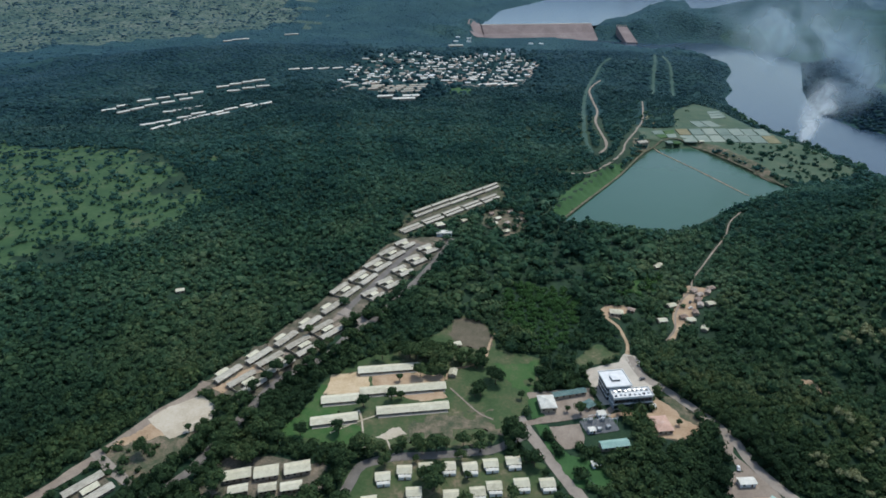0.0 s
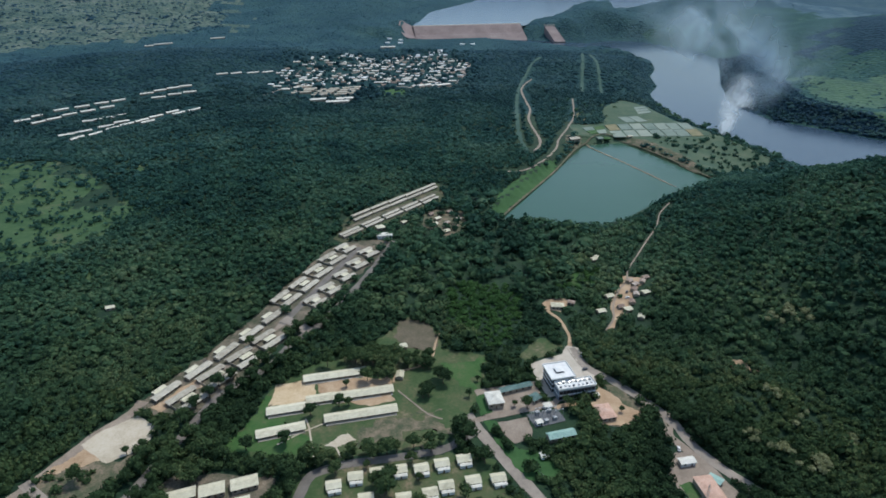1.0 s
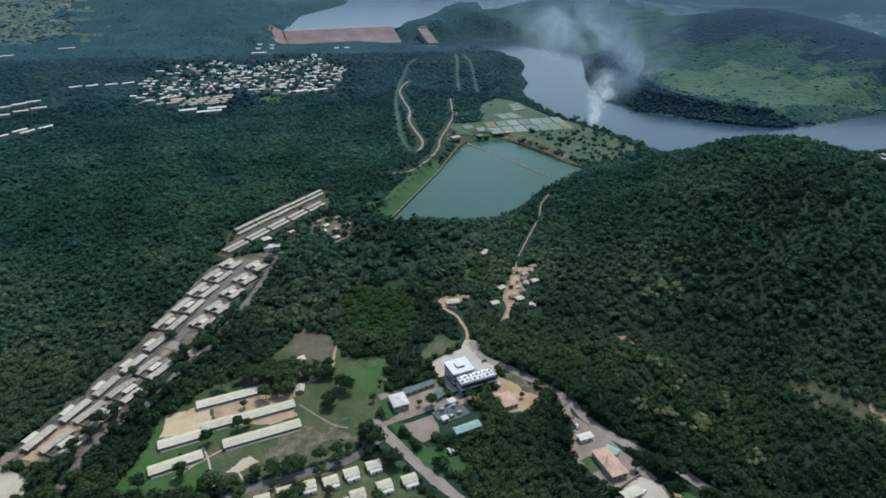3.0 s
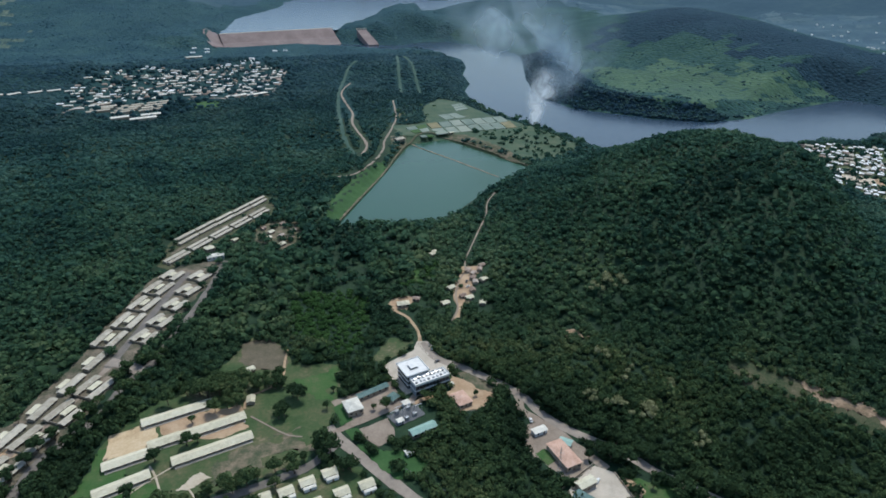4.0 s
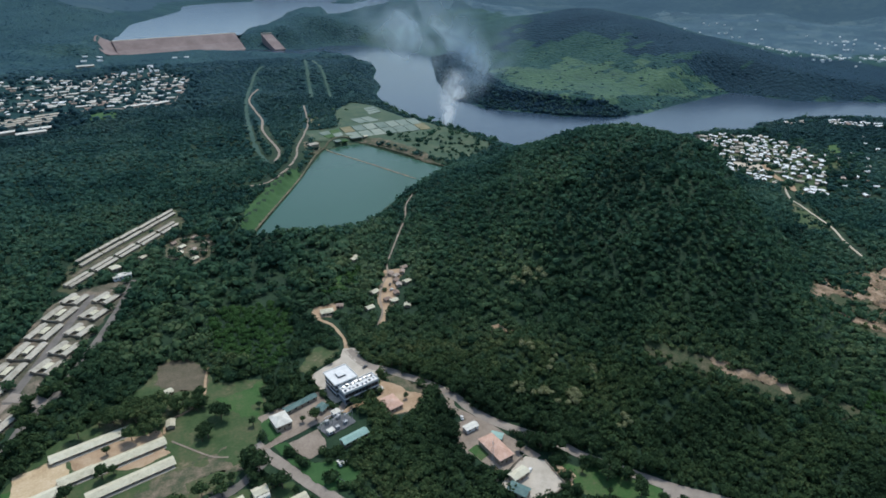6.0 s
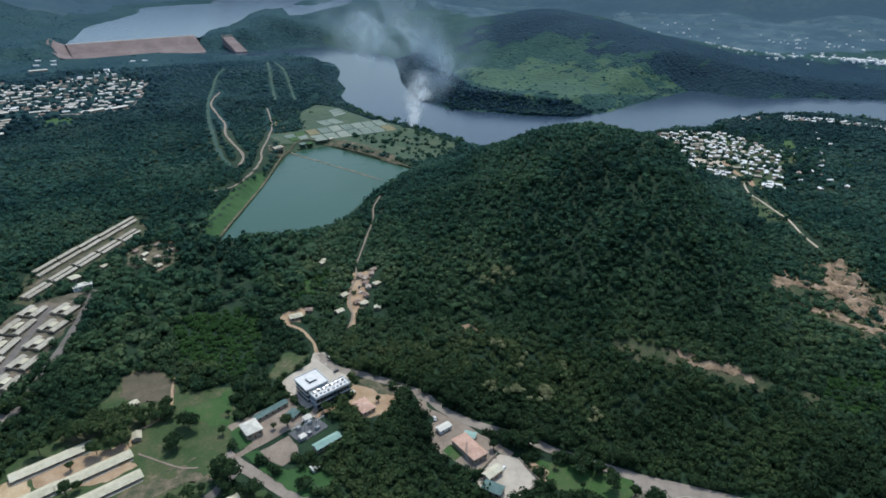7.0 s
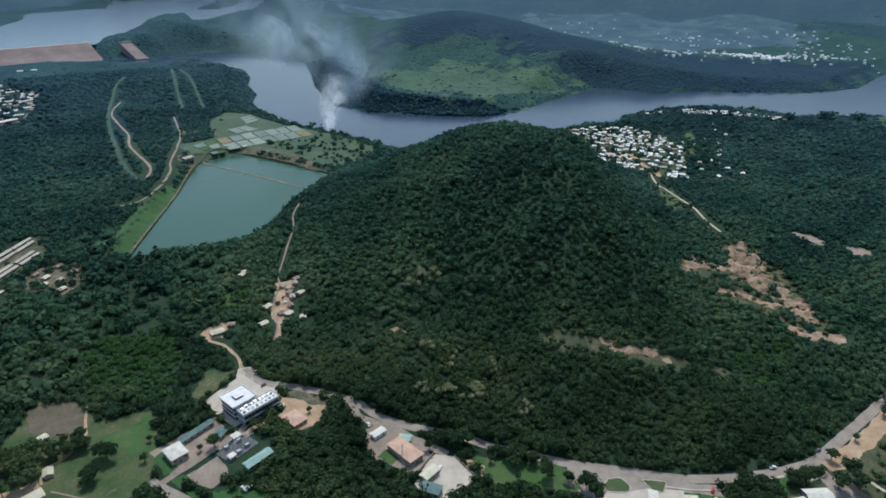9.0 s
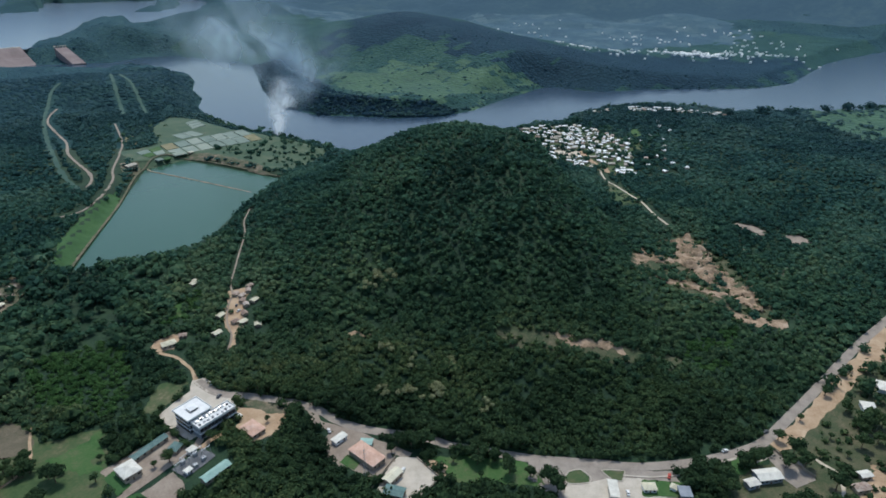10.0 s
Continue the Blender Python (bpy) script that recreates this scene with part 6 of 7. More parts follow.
place(house("rusty_shed", "long rusty shed on bare ground", 9, 5, 2.8, 0.6, M_ROOF_RUST, M_WALL, 2, "gable", "shed"), 350, 10, -35, r=5)
ribbon("road_scrub_path", "sandy path through scrub", [(361, 42), (357, 31), (355, 22), (344, 17), (336, 15)], 2.2, M_SAND, lift=0.3, ragged=0.3)
for x, y, a, m, l in ((170, 264, 70, M_WALL_WHITE, "white car parked in the yard"), (284, 92, 20, M_REDPAINT, "red car by the forecourt"), (256, 103, 40, M_WALL_WHITE, "white car on the concrete apron"),
                      (180, 206, 30, M_WALL_WHITE, "white car on the concrete lot"), (-96, 364, 40, M_WALL_WHITE, "white car on the avenue"), (138, 345, 20, M_DARK, "dark car on the forecourt"),
                      (141, 362, 60, M_WALL_WHITE, "white car on the forecourt"), (136, 321, 15, M_WALL_WHITE, "white van beside the office wing"), (208, 447, 50, M_DARK, "dark car parked among huts"),
                      (205, 438, 20, M_WALL_WHITE, "white car parked among huts"), (362, 65, -20, M_DARK, "dark car driving lane of the main road"), (327, 77, -25, M_WALL_WHITE, "white car on the main road")):
    car(x, y, a, m, l)

# lattice mast beside the long house
mast = thing("radio_mast", "slim grey steel lattice mast in the yard", "mast")
for k in range(4):
    sx, sy = (-1, 1)[k % 2], (-1, 1)[k // 2]
    part("mast_leg", rod(bmesh.new(), (sx * 0.9, sy * 0.9, 0), (sx * 0.18, sy * 0.18, 23), 0.09, 0.06), M_STEEL, mast)
for k in range(9):
    z = 1.2 + k * 2.45
    w = 0.9 - 0.72 * z / 23
    bm = bmesh.new()
    for (x0, y0), (x1, y1) in (((-w, -w), (w, -w)), ((w, -w), (w, w)), ((w, w), (-w, w)), ((-w, w), (-w, -w))):
        rod(bm, (x0, y0, z), (x1, y1, z + 1.2), 0.04, 0.04, 4)
    part("brace", bm, M_STEEL, mast)
place(mast, 161, 217, 10, r=2)

# huts at the hill foot
hut = house("hut", "small hut with a pale sheet roof on orange earth", 6.5, 4.8, 2.6, 0.9, M_ROOF_CREAM, M_WALL, 2, "gable", "hut", "huts")
rust = house("hut", "small hut with a rusty sheet roof on orange earth", 5.5, 4.2, 2.5, 0.8, M_ROOF_RUST, M_WALL, 2, "gable", "hut", "huts")
place(hut, 190, 441, 20)
place(rust, 154.5, 433.5, -30)
place(house("cream_house", "house with a broad cream roof on orange earth", 10, 6.5, 3, 1.3, M_ROOF_CREAM, M_WALL, 3, "hip", "house"), 141, 428.5, -10, r=7)
for x, y, a, k in ((200, 510, 20, 0), (203, 512, 80, 0), (215, 449, 40, 1), (214, 441, 70, 1), (222, 441, 20, 0), (198, 419, 10, 0), (205, 407, 60, 0), (219, 457, 30, 1), (175, 418, 10, 0), (227, 460, 60, 1),
                   (217, 464, 35, 1), (206, 430, 80, 1), (194, 424, 15, 1), (232, 466, 15, 1)):
    again(rust if k else hut, x, y, a)
# plots between terraces and pond
for x, y, a, k in ((59, 614, 40, 0), (74, 633, 20, 1), (65, 581, 30, 0), (76, 594, 10, 1), (55, 599, 70, 0), (53, 627, 40, 1), (82, 612, 0, 1), (68, 602, 45, 1), (22, 606, 45, 0)):
    again(rust if k else hut, x, y, a)
place(house("white_block", "white flat-roofed block by the avenue", 15, 7, 4, 0.6, M_ROOF_WHITE, M_WALL_WHITE, 4, "gable", "building"), 1, 572, 5, r=8)
place(house("yellow_house", "small yellowish house with a cream roof", 8, 8, 3.5, 1.5, M_ROOF_CREAM, M_WALL, 2, "hip", "house"), -3, 592, 20, r=6)
again(hut, 10, 384, 20)
again(hut, 7, 351, 80)
place(house("pump_house", "grey pump house by the pond", 16, 11, 5, 1.5, M_ROOF_GREY, M_WALL, 3, "gable", "building"), 300, 908, 20, r=10)
again(hut, 397, 925, 5)
again(hut, -230, 470, 20)

# far town of small houses
far_a = house("town_house", "small far town house with a pale sheet roof", 12, 6.5, 3, 1.2, M_ROOF_ZINC, M_WALL, roof="gable", group="town houses", detail=False)
far_b = house("town_house", "small far town house with a weathered roof", 17, 6.5, 3, 1.2, M_ROOF_WHITE, M_WALL, roof="gable", group="town houses", detail=False)
far_c = house("town_house", "small far town house with a rusty roof", 10, 8, 3, 1.2, M_ROOF_RUST, M_WALL, roof="gable", group="town houses", detail=False)
fresh = {far_a: True, far_b: True, far_c: True}


far_made = 0
far_rest = []


def far_house(x, y, turn, kind):
    global far_made
    far_made += 1
    if far_made > 300:
        far_rest.append((x, y, turn, 15 if kind is far_b else 11, 7, 3))
        return None
    if fresh[kind]:
        fresh[kind] = False
        return place(kind, x, y, turn)
    return again(kind, x, y, turn)


long_far = house("warehouse", "long far warehouse with a white roof", 44, 12, 5, 1.5, M_ROOF_WHITE, M_WALL, roof="gable", group="warehouses", category="warehouse", detail=False)
place(long_far, -78, 1236, 8)
for x, y, a in ((-60, 1262, 8), (40, 1990, 5), (-110, 1250, 12), (95, 1338, 22), (136, 1358, 22)):
    again(long_far, x, y, a)
# village beyond the hill
vill = [house("village_house", "small village house with a white sheet roof", 7, 5, 2.8, 1.0, M_ROOF_ZINC, M_WALL, group="village houses", detail=False),
        house("village_house", "small village house with a rusty roof", 7, 5.5, 2.8, 1.0, M_ROOF_RUST, M_WALL, group="village houses", detail=False),
        house("village_house", "long village house with a weathered grey roof", 12, 6, 2.8, 1.2, M_ROOF_GREY, M_WALL, group="village houses", detail=False)]
vill_new = [True, True, True]
vill_at, vill_rest = [], []


def village_house(x, y, turn):
    k = int(rng.choice([0, 1, 2], p=[0.74, 0.11, 0.15]))
    if any((x - a) ** 2 + (y - b) ** 2 < 42 for a, b in vill_at):
        return
    vill_at.append((x, y))
    if len(vill_at) > 300:
        vill_rest.append((x, y, turn, float(rng.uniform(5, 8)), float(rng.uniform(4, 5.5)), 2.6))
        return
    place(vill[k], x, y, turn) if vill_new[k] else again(vill[k], x, y, turn)
    vill_new[k] = False


count = 0
for y in np.arange(392, 670, 9.5):
    for x in np.arange(770, 985, 9.5):
        xx, yy = x + rng.uniform(-4.5, 4.5), y + rng.uniform(-4.5, 4.5)
        p = np.array([xx]), np.array([yy])
        if inside(VILLAGE, *p)[0] and not inside([(812, 552), (846, 537), (854, 513), (826, 490), (804, 505)], *p)[0] and line_distance([(850, 513), (817, 475), (803, 443), (786, 412)], *p)[0] > 8 \
                and rng.random() < (0.95 if yy > 450 + 0.4 * (xx - 800) else 0.55) * (wavy(*p, 45, 61)[0] > -0.75):
            village_house(xx, yy, float(rng.choice([-48, 42, 30, -60]) + rng.uniform(-8, 8)))
            count += 1
for x, y in ((882, 415), (899, 407), (908, 382), (868, 344), (842, 364), (856, 398), (880, 372), (892, 390), (1000, 470), (990, 440), (930, 410), (950, 420), (1060, 480), (1090, 500), (1045, 455)):
    village_house(x, y, float(rng.uniform(-60, 60)))
for k in range(90):
    u, w_ = rng.random(), rng.uniform(-1, 1)
    village_house(1150 + 118 * u + 12 * w_, 590 - 140 * u + 10 * w_, float(rng.choice([-45, 45]) + rng.uniform(-10, 10)))
for k in range(16):
    u = rng.random()
    village_house(1106 + 18 * u + rng.uniform(-5, 5), 612 + 45 * u + rng.uniform(-5, 5), float(rng.uniform(-60, 60)))
shed = house("village_shed", "long white village shed beside the track", 22, 7, 3.4, 1.0, M_ROOF_ZINC, M_WALL, group="village sheds", category="shed", detail=False)
place(shed, 803, 402, -52)
again(shed, 812, 412, -52)
print("village", len(vill_at))
# far terraces on the left
far_d = house("far_terrace", "long far terrace with a pale sheet roof", 25, 6, 3, 1.2, M_ROOF_WHITE, M_WALL, roof="gable", group="far terraces", detail=False)
fresh[far_d] = True
for pts, step in (([(-641, 1154), (-570, 1224), (-494, 1284)], 25), ([(-603, 1140), (-550, 1196), (-498, 1246)], 25), ([(-522, 1052), (-478, 1088), (-432, 1121)], 24), ([(-484, 1000), (-452, 1060), (-420, 1104)], 25),
                  ([(-420, 1101), (-380, 1150), (-344, 1201)], 22), ([(-406, 1090), (-366, 1142), (-330, 1186)], 26), ([(-473, 1309), (-430, 1340), (-391, 1364)], 25), ([(-446, 1281), (-390, 1306), (-340, 1326)], 27),
                  ([(-512, 1140), (-480, 1150), (-450, 1160)], 28), ([(-360, 1460), (-300, 1500), (-240, 1530)], 36), ([(-694, 2037), (-640, 2058), (-610, 2070)], 28), ([(-520, 2150), (-490, 2165)], 30)):
    ln = smooth_line(pts, step)
    for p, q in zip(ln, ln[1:]):
        m = (p + q) / 2 + rng.uniform(-2.5, 2.5, 2)
        if rng.random() < 0.93:
            far_house(m[0], m[1], math.degrees(math.atan2(q[1] - p[1], q[0] - p[0])) + float(rng.uniform(-5, 5)), far_d)
# far town, row after row
TOWN = [(-237, 1388), (-213, 1598), (-155, 1733), (-91, 1834), (-19, 1784), (106, 1781), (182, 1855), (230, 1725), (251, 1657), (194, 1460), (160, 1366), (79, 1345), (5, 1375), (-23, 1390), (-116, 1400), (-189, 1330)]
count = 0
for y in np.arange(1330, 1860, 24):
    for x in np.arange(-240, 265, 20):
        xx, yy = x + rng.uniform(-5, 5) + 0.2 * (y - 1500), y + rng.uniform(-5, 5) - 0.06 * x
        if inside(TOWN, np.array([xx]), np.array([yy]))[0] and rng.random() < 0.74 * (wavy(np.array([xx]), np.array([yy]), 120, 62)[0] > -0.8):
            far_house(xx, yy, float(rng.choice([-6, -4, -2, 86]) + rng.uniform(-3, 3)), (far_a, far_b, far_c)[int(rng.choice([0, 1, 2], p=[0.3, 0.52, 0.18]))])
            count += 1
long_grey = house("warehouse", "long far terrace with a weathered grey roof", 40, 8, 4, 1.3, M_ROOF_GREY, M_WALL, roof="gable", group="warehouses", category="warehouse", detail=False)
place(long_grey, -152, 1372, 14)
for y in (1285, 1304, 1323, 1342):
    for k in range(3):
        if rng.random() < 0.85:
            again(long_grey, -160 + k * 46 + 0.25 * (y - 1285), y + 10 * k, 14)
for x, y, a in ((50, 2179, 2), (87, 2170, 2), (42, 2120, 2), (84, 2114, 2), (187, 1851, 0), (214, 1866, 0), (291, 2132, 0), (325, 2127, 0)):
    far_house(x, y, a, far_b)
print("town", count)
# distant town across the river
TOWN_SPOTS = ((1780, 1144, 12, 28), (1784, 1062, 16, 30), (1893, 1024, 16, 32), (2033, 996, 16, 34), (2338, 1082, 14, 40), (2027, 895, 34, 22), (2026, 847, 40, 20), (2039, 816, 44, 20),
              (2047, 745, 18, 26), (2146, 707, 20, 30), (2315, 692, 16, 36), (2169, 605, 12, 30), (2636, 1057, 10, 40), (2639, 925, 12, 40), (2516, 758, 12, 40), (2200, 1680, 20, 70), (2318, 1212, 14, 50))
for cx, cy, many, wide in TOWN_SPOTS:
    for k in range(many):
        d_ = rng.normal(0, wide * 1.7, 2)
        x, y = cx + d_[0], cy + d_[1]
        far_rest.append((x, y, rng.uniform(0, 180), rng.uniform(5, 10), rng.uniform(4, 7), rng.uniform(2.5, 4)))


def joined_roofs(name, label, rows, mat):
    """Many small gabled houses in one mesh."""
    vs, fs, n = [], [], 0
    for x, y, turn, L, W, h in rows:
        z = float(ground_z(x, y))
        v = np.array([(sx * L / 2, sy * W / 2, zz) for zz in (-1, h) for sx, sy in ((-1, -1), (1, -1), (1, 1), (-1, 1))] + [(-L / 2, 0, h + 1.2), (L / 2, 0, h + 1.2)])
        a = radians(turn)
        v = np.stack([v[:, 0] * math.cos(a) - v[:, 1] * math.sin(a) + x, v[:, 0] * math.sin(a) + v[:, 1] * math.cos(a) + y, v[:, 2] + z], 1)
        f = np.array([(0, 1, 5), (0, 5, 4), (1, 2, 6), (1, 6, 5), (2, 3, 7), (2, 7, 6), (3, 0, 4), (3, 4, 7), (4, 5, 9), (4, 9, 8), (6, 7, 8), (6, 8, 9), (5, 6, 9), (7, 4, 8)])
        vs.append(v)
        fs.append(f + n)
        n += len(v)
    tagged(new(name, tri_mesh(name, np.concatenate(vs), np.concatenate(fs), [mat])), label, "town", kind="stuff")


joined_roofs("distant_town", "scattered pale roofs of a distant town", far_rest, M_ROOF_ZINC)
if vill_rest:
    joined_roofs("village_roofs", "crowded white sheet roofs of a village", vill_rest, M_ROOF_ZINC)

# ---------------------------------------------------------------- trees standing by themselves
for pts, off_, gap in ((AVENUE, 6.5, 9), (AVENUE, -7, 9), (MAIN_ROAD[3:11], 7, 8), (MAIN_ROAD[10:15], 6.5, 6), (MAIN_ROAD[10:15], -6.5, 6), (FRONT_ROAD[2:], 6, 11)):
    ln = smooth_line(pts, gap)
    for p, q in zip(ln, ln[1:]):
        t = (q - p) / (np.linalg.norm(q - p) + 1e-9)
        if rng.random() < 0.86:
            put_tree(p[0] - t[1] * off_ + rng.uniform(-1.5, 1.5), p[1] + t[0] * off_ + rng.uniform(-1.5, 1.5), int(rng.choice([0, 1, 2])), 0.95)
for x, y, k in ((-178, 277, 0), (-58, 337, 0), (-52, 318, 2), (-34, 325, 1), (-28, 325, 1), (-44, 313, 3), (-30, 344, 3), (43, 291, 2), (45, 284, 2), (40, 282, 0), (38, 290, 0),
                (36, 340, 2), (41, 346, 3), (34, 346, 0), (60, 340, 3), (52, 325, 3), (88, 309, 1), (80, 312, 3), (120, 312, 2), (126, 310, 2), (115, 309, 0), (158, 256, 2), (155, 250, 2), (108, 299, 0),
                (-24, 369, 2), (-32, 372, 0), (-18, 366, 0), (-8, 372, 0), (0, 366, 2), (-6, 358, 1), (-44, 368, 2), (-36, 380, 1), (20, 372, 1), (26, 370, 3), (5, 372, 2), (12, 365, 0),
                (360, 57, 1), (389, 53, 3), (429, 49, 0), (437, 49, 1), (444, 49, 0), (463, 46, 1), (472, 45, 1), (508, 43, 1), (301, 82, 2), (305, 75, 2), (291, 72, 2), (296, 79, 2), (286, 78, 2), (302, 66, 2), (352, 46, 2), (346, 38, 2), (338, 46, 0), (330, 60, 2), (322, 66, 2), (300, 68, 2), (292, 74, 2),
                (288, 68, 0), (296, 62, 2), (440, 36, 3), (452, 30, 2), (446, 20, 2), (420, 34, 0), (410, 22, 2), (400, 12, 0), (388, 18, 2), (392, 2, 2), (374, 22, 3), (384, 34, 3), (470, 8, 2), (490, 24, 2),
                (480, 34, 0), (500, 12, 0), (362, 34, 3), (356, 20, 0), (340, 20, 2), (330, 10, 2), (322, 16, 2), (314, 28, 2), (306, 34, 2), (214, 178, 0), (206, 190, 3), (222, 160, 0), (232, 140, 2), (230, 132, 2),
                (228, 150, 1), (208, 170, 3), (185, 222, 1), (196, 216, 0), (200, 210, 3), (148, 300, 3), (-150, 300, 1), (-145, 312, 3), (-158, 296, 3)):
    put_tree(x, y, k)
for k in range(70):
    put_tree(rng.uniform(-62, 66), rng.uniform(205, 279), int(rng.choice([0, 1, 2, 3])))
for k in range(40):
    put_tree(rng.uniform(-140, -60), rng.uniform(232, 300), int(rng.choice([0, 1, 2])))
for k in range(9):
    s = rng.random()
    put_tree(-160 + 168 * s + rng.uniform(-14, 14), 340 + 225 * s + rng.uniform(-14, 14), int(rng.choice([1, 3])))
for k in range(16):
    s = rng.random()
    put_tree(-35 + 105 * s + rng.uniform(-14, 14), 605 + 115 * s + rng.uniform(-14, 14), int(rng.choice([1, 3])))
for k in range(30):
    put_tree(rng.uniform(165, 240), rng.uniform(400, 525), int(rng.choice([1, 3, 0])))
for k in range(30):
    put_tree(rng.uniform(44, 92), rng.uniform(570, 645), int(rng.choice([1, 3, 0])))
for k in range(80):
    put_tree(rng.uniform(385, 560), rng.uniform(-60, 32), int(rng.choice([1, 2, 0])), 1.1)


def grove(area, gap, kinds, grow=1.0):
    """Single trees standing close over a small area."""
    p = np.asarray(area, float)
    for gx in np.arange(p[:, 0].min(), p[:, 0].max(), gap):
        for gy in np.arange(p[:, 1].min(), p[:, 1].max(), gap):
            x, y = gx + rng.uniform(-0.35, 0.35) * gap, gy + rng.uniform(-0.35, 0.35) * gap
            if inside(area, np.array([x]), np.array([y]))[0]:
                put_tree(x, y, int(rng.choice(kinds)), grow)


grove([(-30, 371), (-28, 378), (-12, 382), (0, 380), (8, 365), (2, 338), (-7, 346), (-18, 349), (-17, 360), (-27, 364)], 6.5, [0, 2])
grove([(10, 364), (13, 372), (33, 369), (32, 358), (25, 356), (11, 358)], 4.5, [1, 3])
grove([(16, 328), (23, 341), (29, 332), (27, 323)], 5, [0, 1])
put_tree(1171, 575, 2, 2.0)
for x, y in ((1270, 439), (1280, 446), (1322, 392), (1330, 398), (1368, 353), (1422, 307), (1464, 277), (1470, 284), (1500, 262), (1527, 250)):
    put_tree(x, y, 2, 1.6)
raise_trees()
# shrubs on the grass east of the pond, along banks and in villages
def loose(name, label, x, y, lo, hi, mat, kinds, category="shrub"):
    z = ground_z(x, y)
    ok = (signed(POND, x, y) > 6) & (z > RIVER_Z + 1) & ~inside([(330, 912), (534, 920), (546, 1024), (510, 1150), (330, 1000)], x, y)
    x, y, z = x[ok], y[ok], z[ok]
    size = rng.uniform(lo, hi, len(x)) * np.where(rng.random(len(x)) < 0.15, 1.5, 1)
    plant(name, label, x, y, z + size * 0.5, size, kinds, mat, category)


def along(line, gap, wide):
    p = smooth_line(line, gap)
    return p[:, 0] + rng.uniform(-wide, wide, len(p)), p[:, 1] + rng.uniform(-wide, wide, len(p))


x = np.concatenate([rng.uniform(430, 600, 190), rng.uniform(322, 500, 50), rng.uniform(118, 260, 40)])
y = np.concatenate([rng.uniform(740, 950, 190), rng.uniform(1020, 1220, 50), rng.uniform(630, 830, 40)])
loose("shrubs", "loose green shrubs and small trees on open ground", x, y, 1.6, 4.0, M_LEAF_MID, KINDS_MID)
# tongues of bush that break up the rocky scar
tx, ty = [], []
for ax, ay, ex, ey in ((597, 217, 588, 208), (575, 196, 560, 172), (570, 200, 546, 182), (549, 170, 540, 160), (534, 186, 526, 160), (522, 150, 508, 134), (508, 126, 500, 120), (560, 234, 548, 228), (606, 228, 600, 216)):
    for k in range(11):
        f = rng.random()
        tx.append(ax + (ex - ax) * f + rng.uniform(-2.6, 2.6))
        ty.append(ay + (ey - ay) * f + rng.uniform(-2.6, 2.6))
loose("scar_bushes", "green bushes growing on the rocky scar", np.array(tx), np.array(ty), 1.3, 3.0, M_LEAF_MID, KINDS_MID)
x, y = rng.uniform(775, 1000, 560), rng.uniform(380, 670, 560)
x2, y2 = rng.uniform(1090, 1240, 70), rng.uniform(480, 720, 70)
mx, my = rng.uniform(655, 750, 90), rng.uniform(315, 410, 90)
keep = line_distance(FAR_TRACK, mx, my) > 4
loose("meadow_bushes", "low green bushes beside the village track", mx[keep], my[keep], 1.2, 3.0, M_LEAF_MID, KINDS_MID)
loose("village_trees", "small dark trees between village houses", np.concatenate([x, x2]), np.concatenate([y, y2]), 1.8, 4.4, M_LEAF_MID, KINDS_MID, "tree")
loose("town_trees", "small dark trees between town houses", rng.uniform(-240, 262, 900), rng.uniform(1235, 1850, 900), 2.4, 6.0, M_LEAF_FAR_HAZED, KINDS_DISTANT, "tree")
bx, by = along([(600, 845), (606, 900), (597, 960), (590, 1000), (570, 1060), (562, 1130), (580, 1230)], 7, 5)
bx2, by2 = along([(1190, 690), (1240, 640), (1320, 590), (1370, 500), (1385, 455), (1470, 375), (1530, 300), (1660, 238)], 11, 6)
loose("bank_trees", "line of dark trees along the river bank", np.concatenate([bx, bx2]), np.concatenate([by, by2]), 3.0, 6.5, M_LEAF_MID, KINDS_MID, "tree")

x = np.concatenate([rng.uniform(345, 560, 330), rng.uniform(300, 395, 160), rng.uniform(484, 626, 260), rng.uniform(-206, -172, 22)])
y = np.concatenate([rng.uniform(-70, 40, 330), rng.uniform(130, 250, 160), rng.uniform(96, 255, 260), rng.uniform(256, 286, 22)])
ok = np.array([all((a - bx) ** 2 + (b - by) ** 2 > br * br for bx, by, br in BUILT) for a, b in zip(x, y)]) & (line_distance(MAIN_ROAD, x, y) > 9) & (line_distance(DIRT_SIDE, x, y) > 4)
x, y = x[ok], y[ok]
size = rng.uniform(1.0, 2.8, len(x))
plant("scrub", "low green bushes on rough ground", x, y, ground_z(x, y) + size * 0.4, size, KINDS_MID, M_LEAF, "shrub")

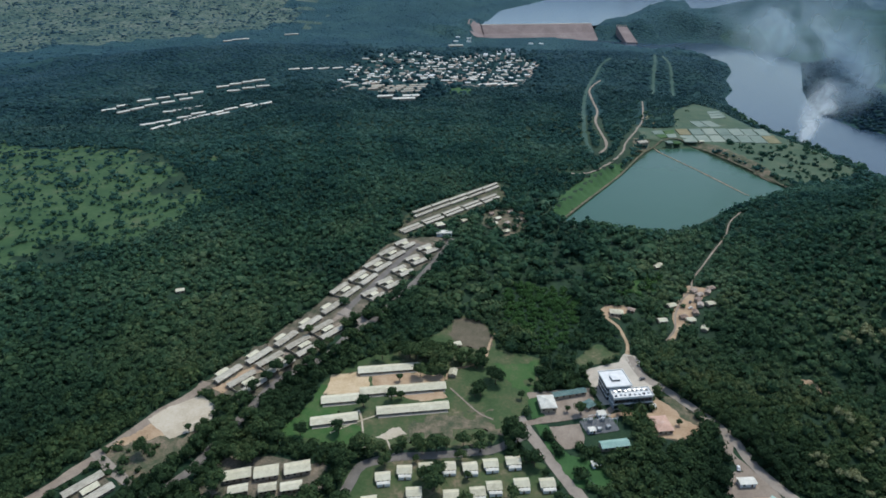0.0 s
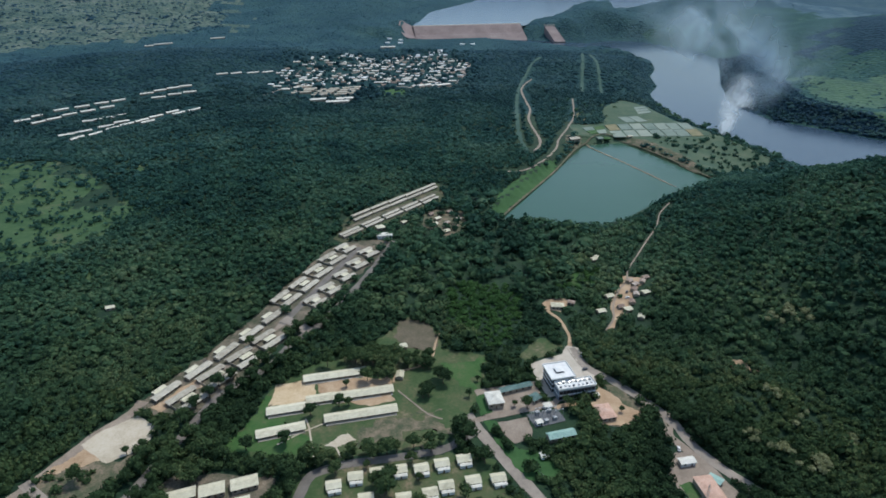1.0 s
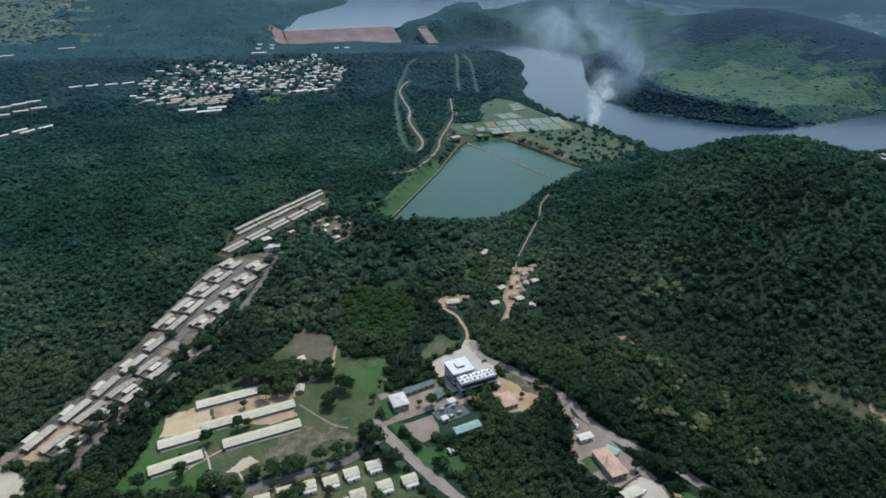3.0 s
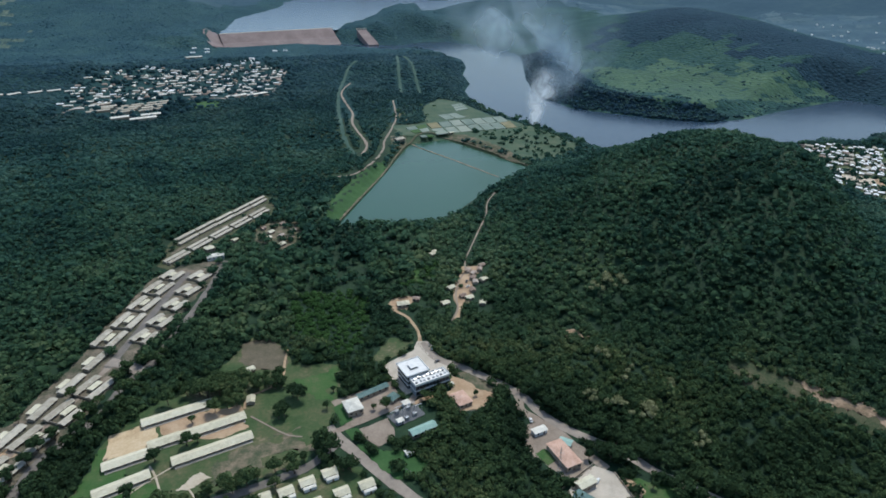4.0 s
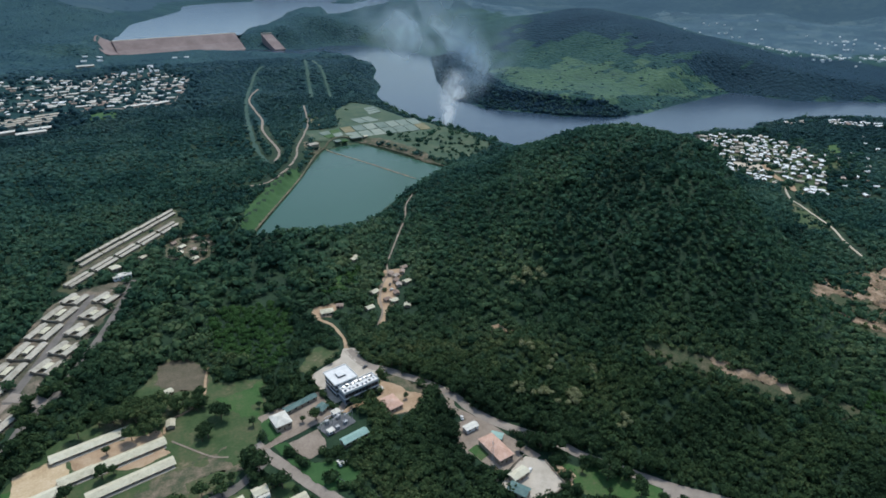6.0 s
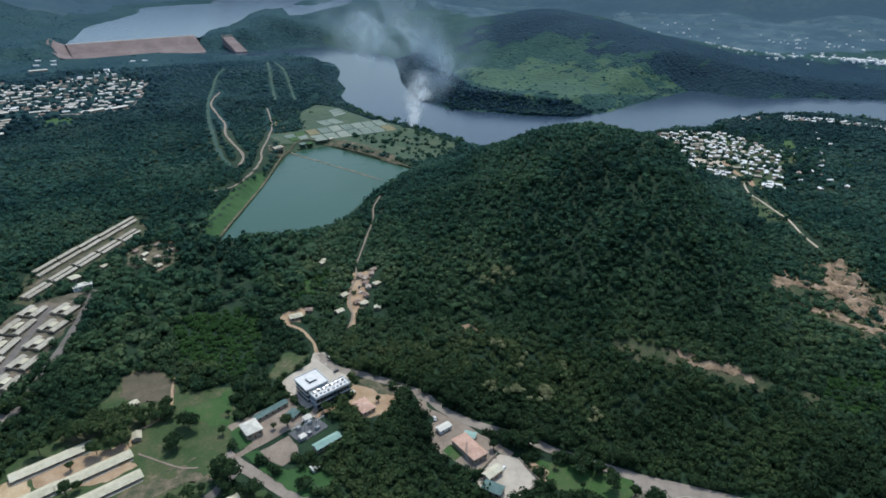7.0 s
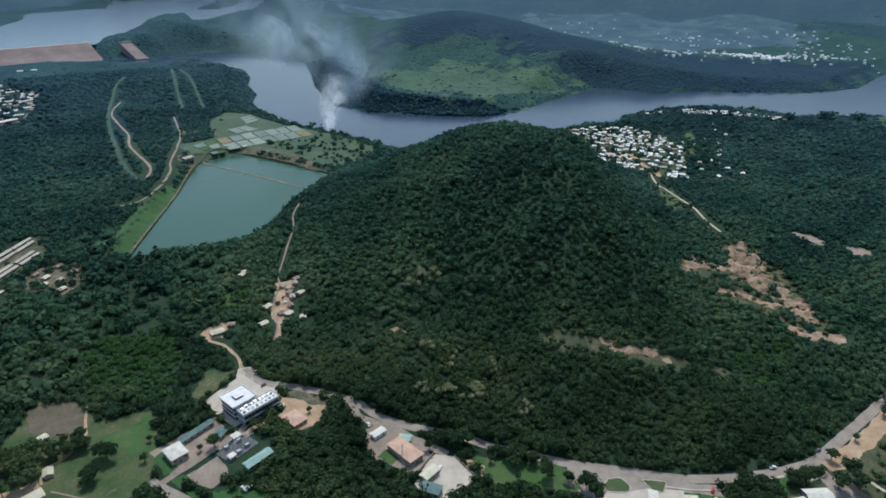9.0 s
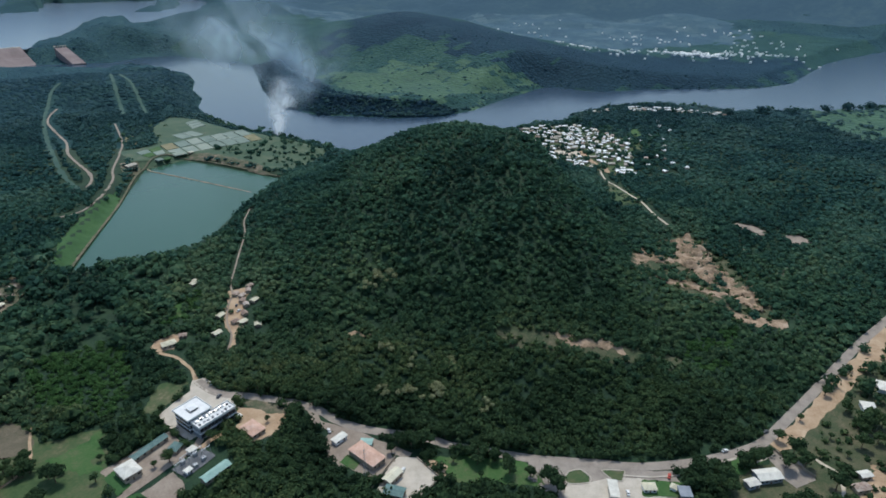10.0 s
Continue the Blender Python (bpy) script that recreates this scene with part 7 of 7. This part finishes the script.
# ---------------------------------------------------------------- smoke from a bank fire
def smoke_material(name, strength, grain, tone, low, fade):
    """Thin sheets of smoke: pale, lit from both sides, torn by noise and fading to their rims."""
    m = bpy.data.materials.new(name)
    m.use_nodes = True
    n, k = m.node_tree.nodes, m.node_tree.links
    n.remove(n["Principled BSDF"])
    front, rear, clear = n.new("ShaderNodeBsdfDiffuse"), n.new("ShaderNodeBsdfTranslucent"), n.new("ShaderNodeBsdfTransparent")
    for b in (front, rear):
        b.inputs["Color"].default_value = (*tone, 1)
    both, mix = n.new("ShaderNodeMixShader"), n.new("ShaderNodeMixShader")
    k.new(front.outputs[0], both.inputs[1])
    k.new(rear.outputs[0], both.inputs[2])
    uv = n.new("ShaderNodeUVMap")
    uv.uv_map = "plume"
    sep = n.new("ShaderNodeSeparateXYZ")
    k.new(uv.outputs[0], sep.inputs[0])

    def calc(op, *args):
        q = n.new("ShaderNodeMath")
        q.operation = op
        for i, v in enumerate(args):
            if isinstance(v, (int, float)):
                q.inputs[i].default_value = v
            else:
                k.new(v, q.inputs[i])
        return q.outputs[0]
    across = calc("SUBTRACT", 1.0, calc("ABSOLUTE", calc("MULTIPLY_ADD", sep.outputs[0], 2.0, -1.0)))
    rim = calc("POWER", calc("SINE", calc("MULTIPLY", across, 1.5708)), 2.6)
    up = calc("POWER", calc("SUBTRACT", 1.0, sep.outputs[1]), fade)
    foot = calc("MINIMUM", calc("MULTIPLY", sep.outputs[1], low), 1.0)
    geo = n.new("ShaderNodeNewGeometry")
    nz = n.new("ShaderNodeTexNoise")
    nz.inputs["Scale"].default_value, nz.inputs["Detail"].default_value, nz.inputs["Distortion"].default_value = grain, 2.0, 0.6
    nz.inputs["Roughness"].default_value = 0.6
    k.new(geo.outputs["Position"], nz.inputs["Vector"])
    puff = calc("MAXIMUM", calc("MULTIPLY", calc("SUBTRACT", nz.outputs["Fac"], 0.26), 2.2), 0.0)
    alpha = calc("MULTIPLY", calc("MULTIPLY", calc("MULTIPLY", rim, up), foot), puff)
    alpha = calc("MINIMUM", calc("MULTIPLY", alpha, strength), 0.8)
    k.new(alpha, mix.inputs[0])
    k.new(clear.outputs[0], mix.inputs[1])
    k.new(both.outputs[0], mix.inputs[2])
    k.new(mix.outputs[0], n["Material Output"].inputs["Surface"])
    return m


M_SMOKE = smoke_material("dense_smoke", 2.4, 0.045, (0.88, 0.91, 0.94), 7.0, 0.75)
M_SMOKE_THIN = smoke_material("thin_smoke", 1.0, 0.014, (0.72, 0.84, 0.92), 2.2, 0.7)
smoke = thing("smoke_plume", "pale grey smoke drifting up from a bank fire", "smoke")
FIRE = Vector((586, 978, -17))
ACROSS, AWAY = Vector((0.866, -0.5, 0)), Vector((0.5, 0.866, 0))


def wisp(mat, way, twist, seed):
    """One curved sheet of the plume along a way of (across, up, away, half width)."""
    nu, nv, v, uv = 15, 40, [], []
    c, s_ = math.cos(radians(twist)), math.sin(radians(twist))
    p = np.array(way, float)
    q = np.linspace(0, 1, len(p))
    for j in range(nv):
        s = j / (nv - 1)
        a, h, d, w = (float(np.interp(s, q, p[:, k])) for k in range(4))
        lo, hi = max(0.0, s - 0.12), min(1.0, s + 0.12)
        da, dh = (float(np.interp(hi, q, p[:, k]) - np.interp(lo, q, p[:, k])) for k in range(2))
        long = math.hypot(da, dh) + 1e-6
        na, nh = dh / long, -da / long
        w *= 1 + 0.2 * math.sin(9 * s + seed) * s
        mid = FIRE + ACROSS * (a + 0.12 * w * math.sin(7 * s + seed)) + AWAY * d + Vector((0, 0, h))
        for i in range(nu):
            u = i / (nu - 1) * 2 - 1
            curl = 0.15 * w * (1 - u * u) * math.sin(seed + 3 * s)
            v.append(mid + ACROSS * (u * w * na * c) + AWAY * (u * w * s_ + curl) + Vector((0, 0, u * w * nh)))
            uv.append((i / (nu - 1), s))
    g = np.arange(nu * nv).reshape(nv, nu)
    f = np.stack([g[:-1, :-1], g[:-1, 1:], g[1:, 1:], g[1:, :-1]], -1).reshape(-1, 4)
    me = tri_mesh("wisp", np.array([tuple(q) for q in v]), f, [mat], False)
    lay = me.uv_layers.new(name="plume")
    lay.data.foreach_set("uv", np.array(uv, np.float32)[f.ravel()].ravel())
    ob = new("wisp", me)
    ob.parent = smoke
    ob.visible_shadow = False


COLUMN = [(0, 0, 0, 8), (-1, 12, 0, 15), (4, 32, 0, 25), (9, 56, 2, 33), (12, 80, 4, 35), (12, 110, 6, 30)]
for twist, seed in ((-14, 0.4), (16, 2.3)):
    wisp(M_SMOKE, COLUMN, twist, seed)
for way, twist, seed in (([(12, 56, 14, 34), (32, 96, 20, 52), (22, 140, 34, 64), (-28, 170, 54, 78), (-80, 200, 76, 92), (-112, 250, 100, 100), (-122, 330, 130, 100)], -10, 0.0),
                         ([(20, 40, 26, 34), (42, 84, 36, 56), (50, 130, 54, 70), (20, 185, 80, 86), (-22, 250, 110, 96), (-44, 320, 140, 96)], 14, 1.3),
                         ([(16, 46, 36, 36), (46, 78, 44, 52), (74, 112, 56, 60), (96, 138, 70, 62), (122, 162, 90, 58), (150, 180, 100, 50)], 5, 2.2),
                         ([(4, 70, 46, 44), (-40, 130, 64, 74), (-88, 152, 84, 88), (-136, 170, 100, 88), (-180, 190, 110, 70)], -12, 4.0)):
    wisp(M_SMOKE_THIN, way, twist, seed)
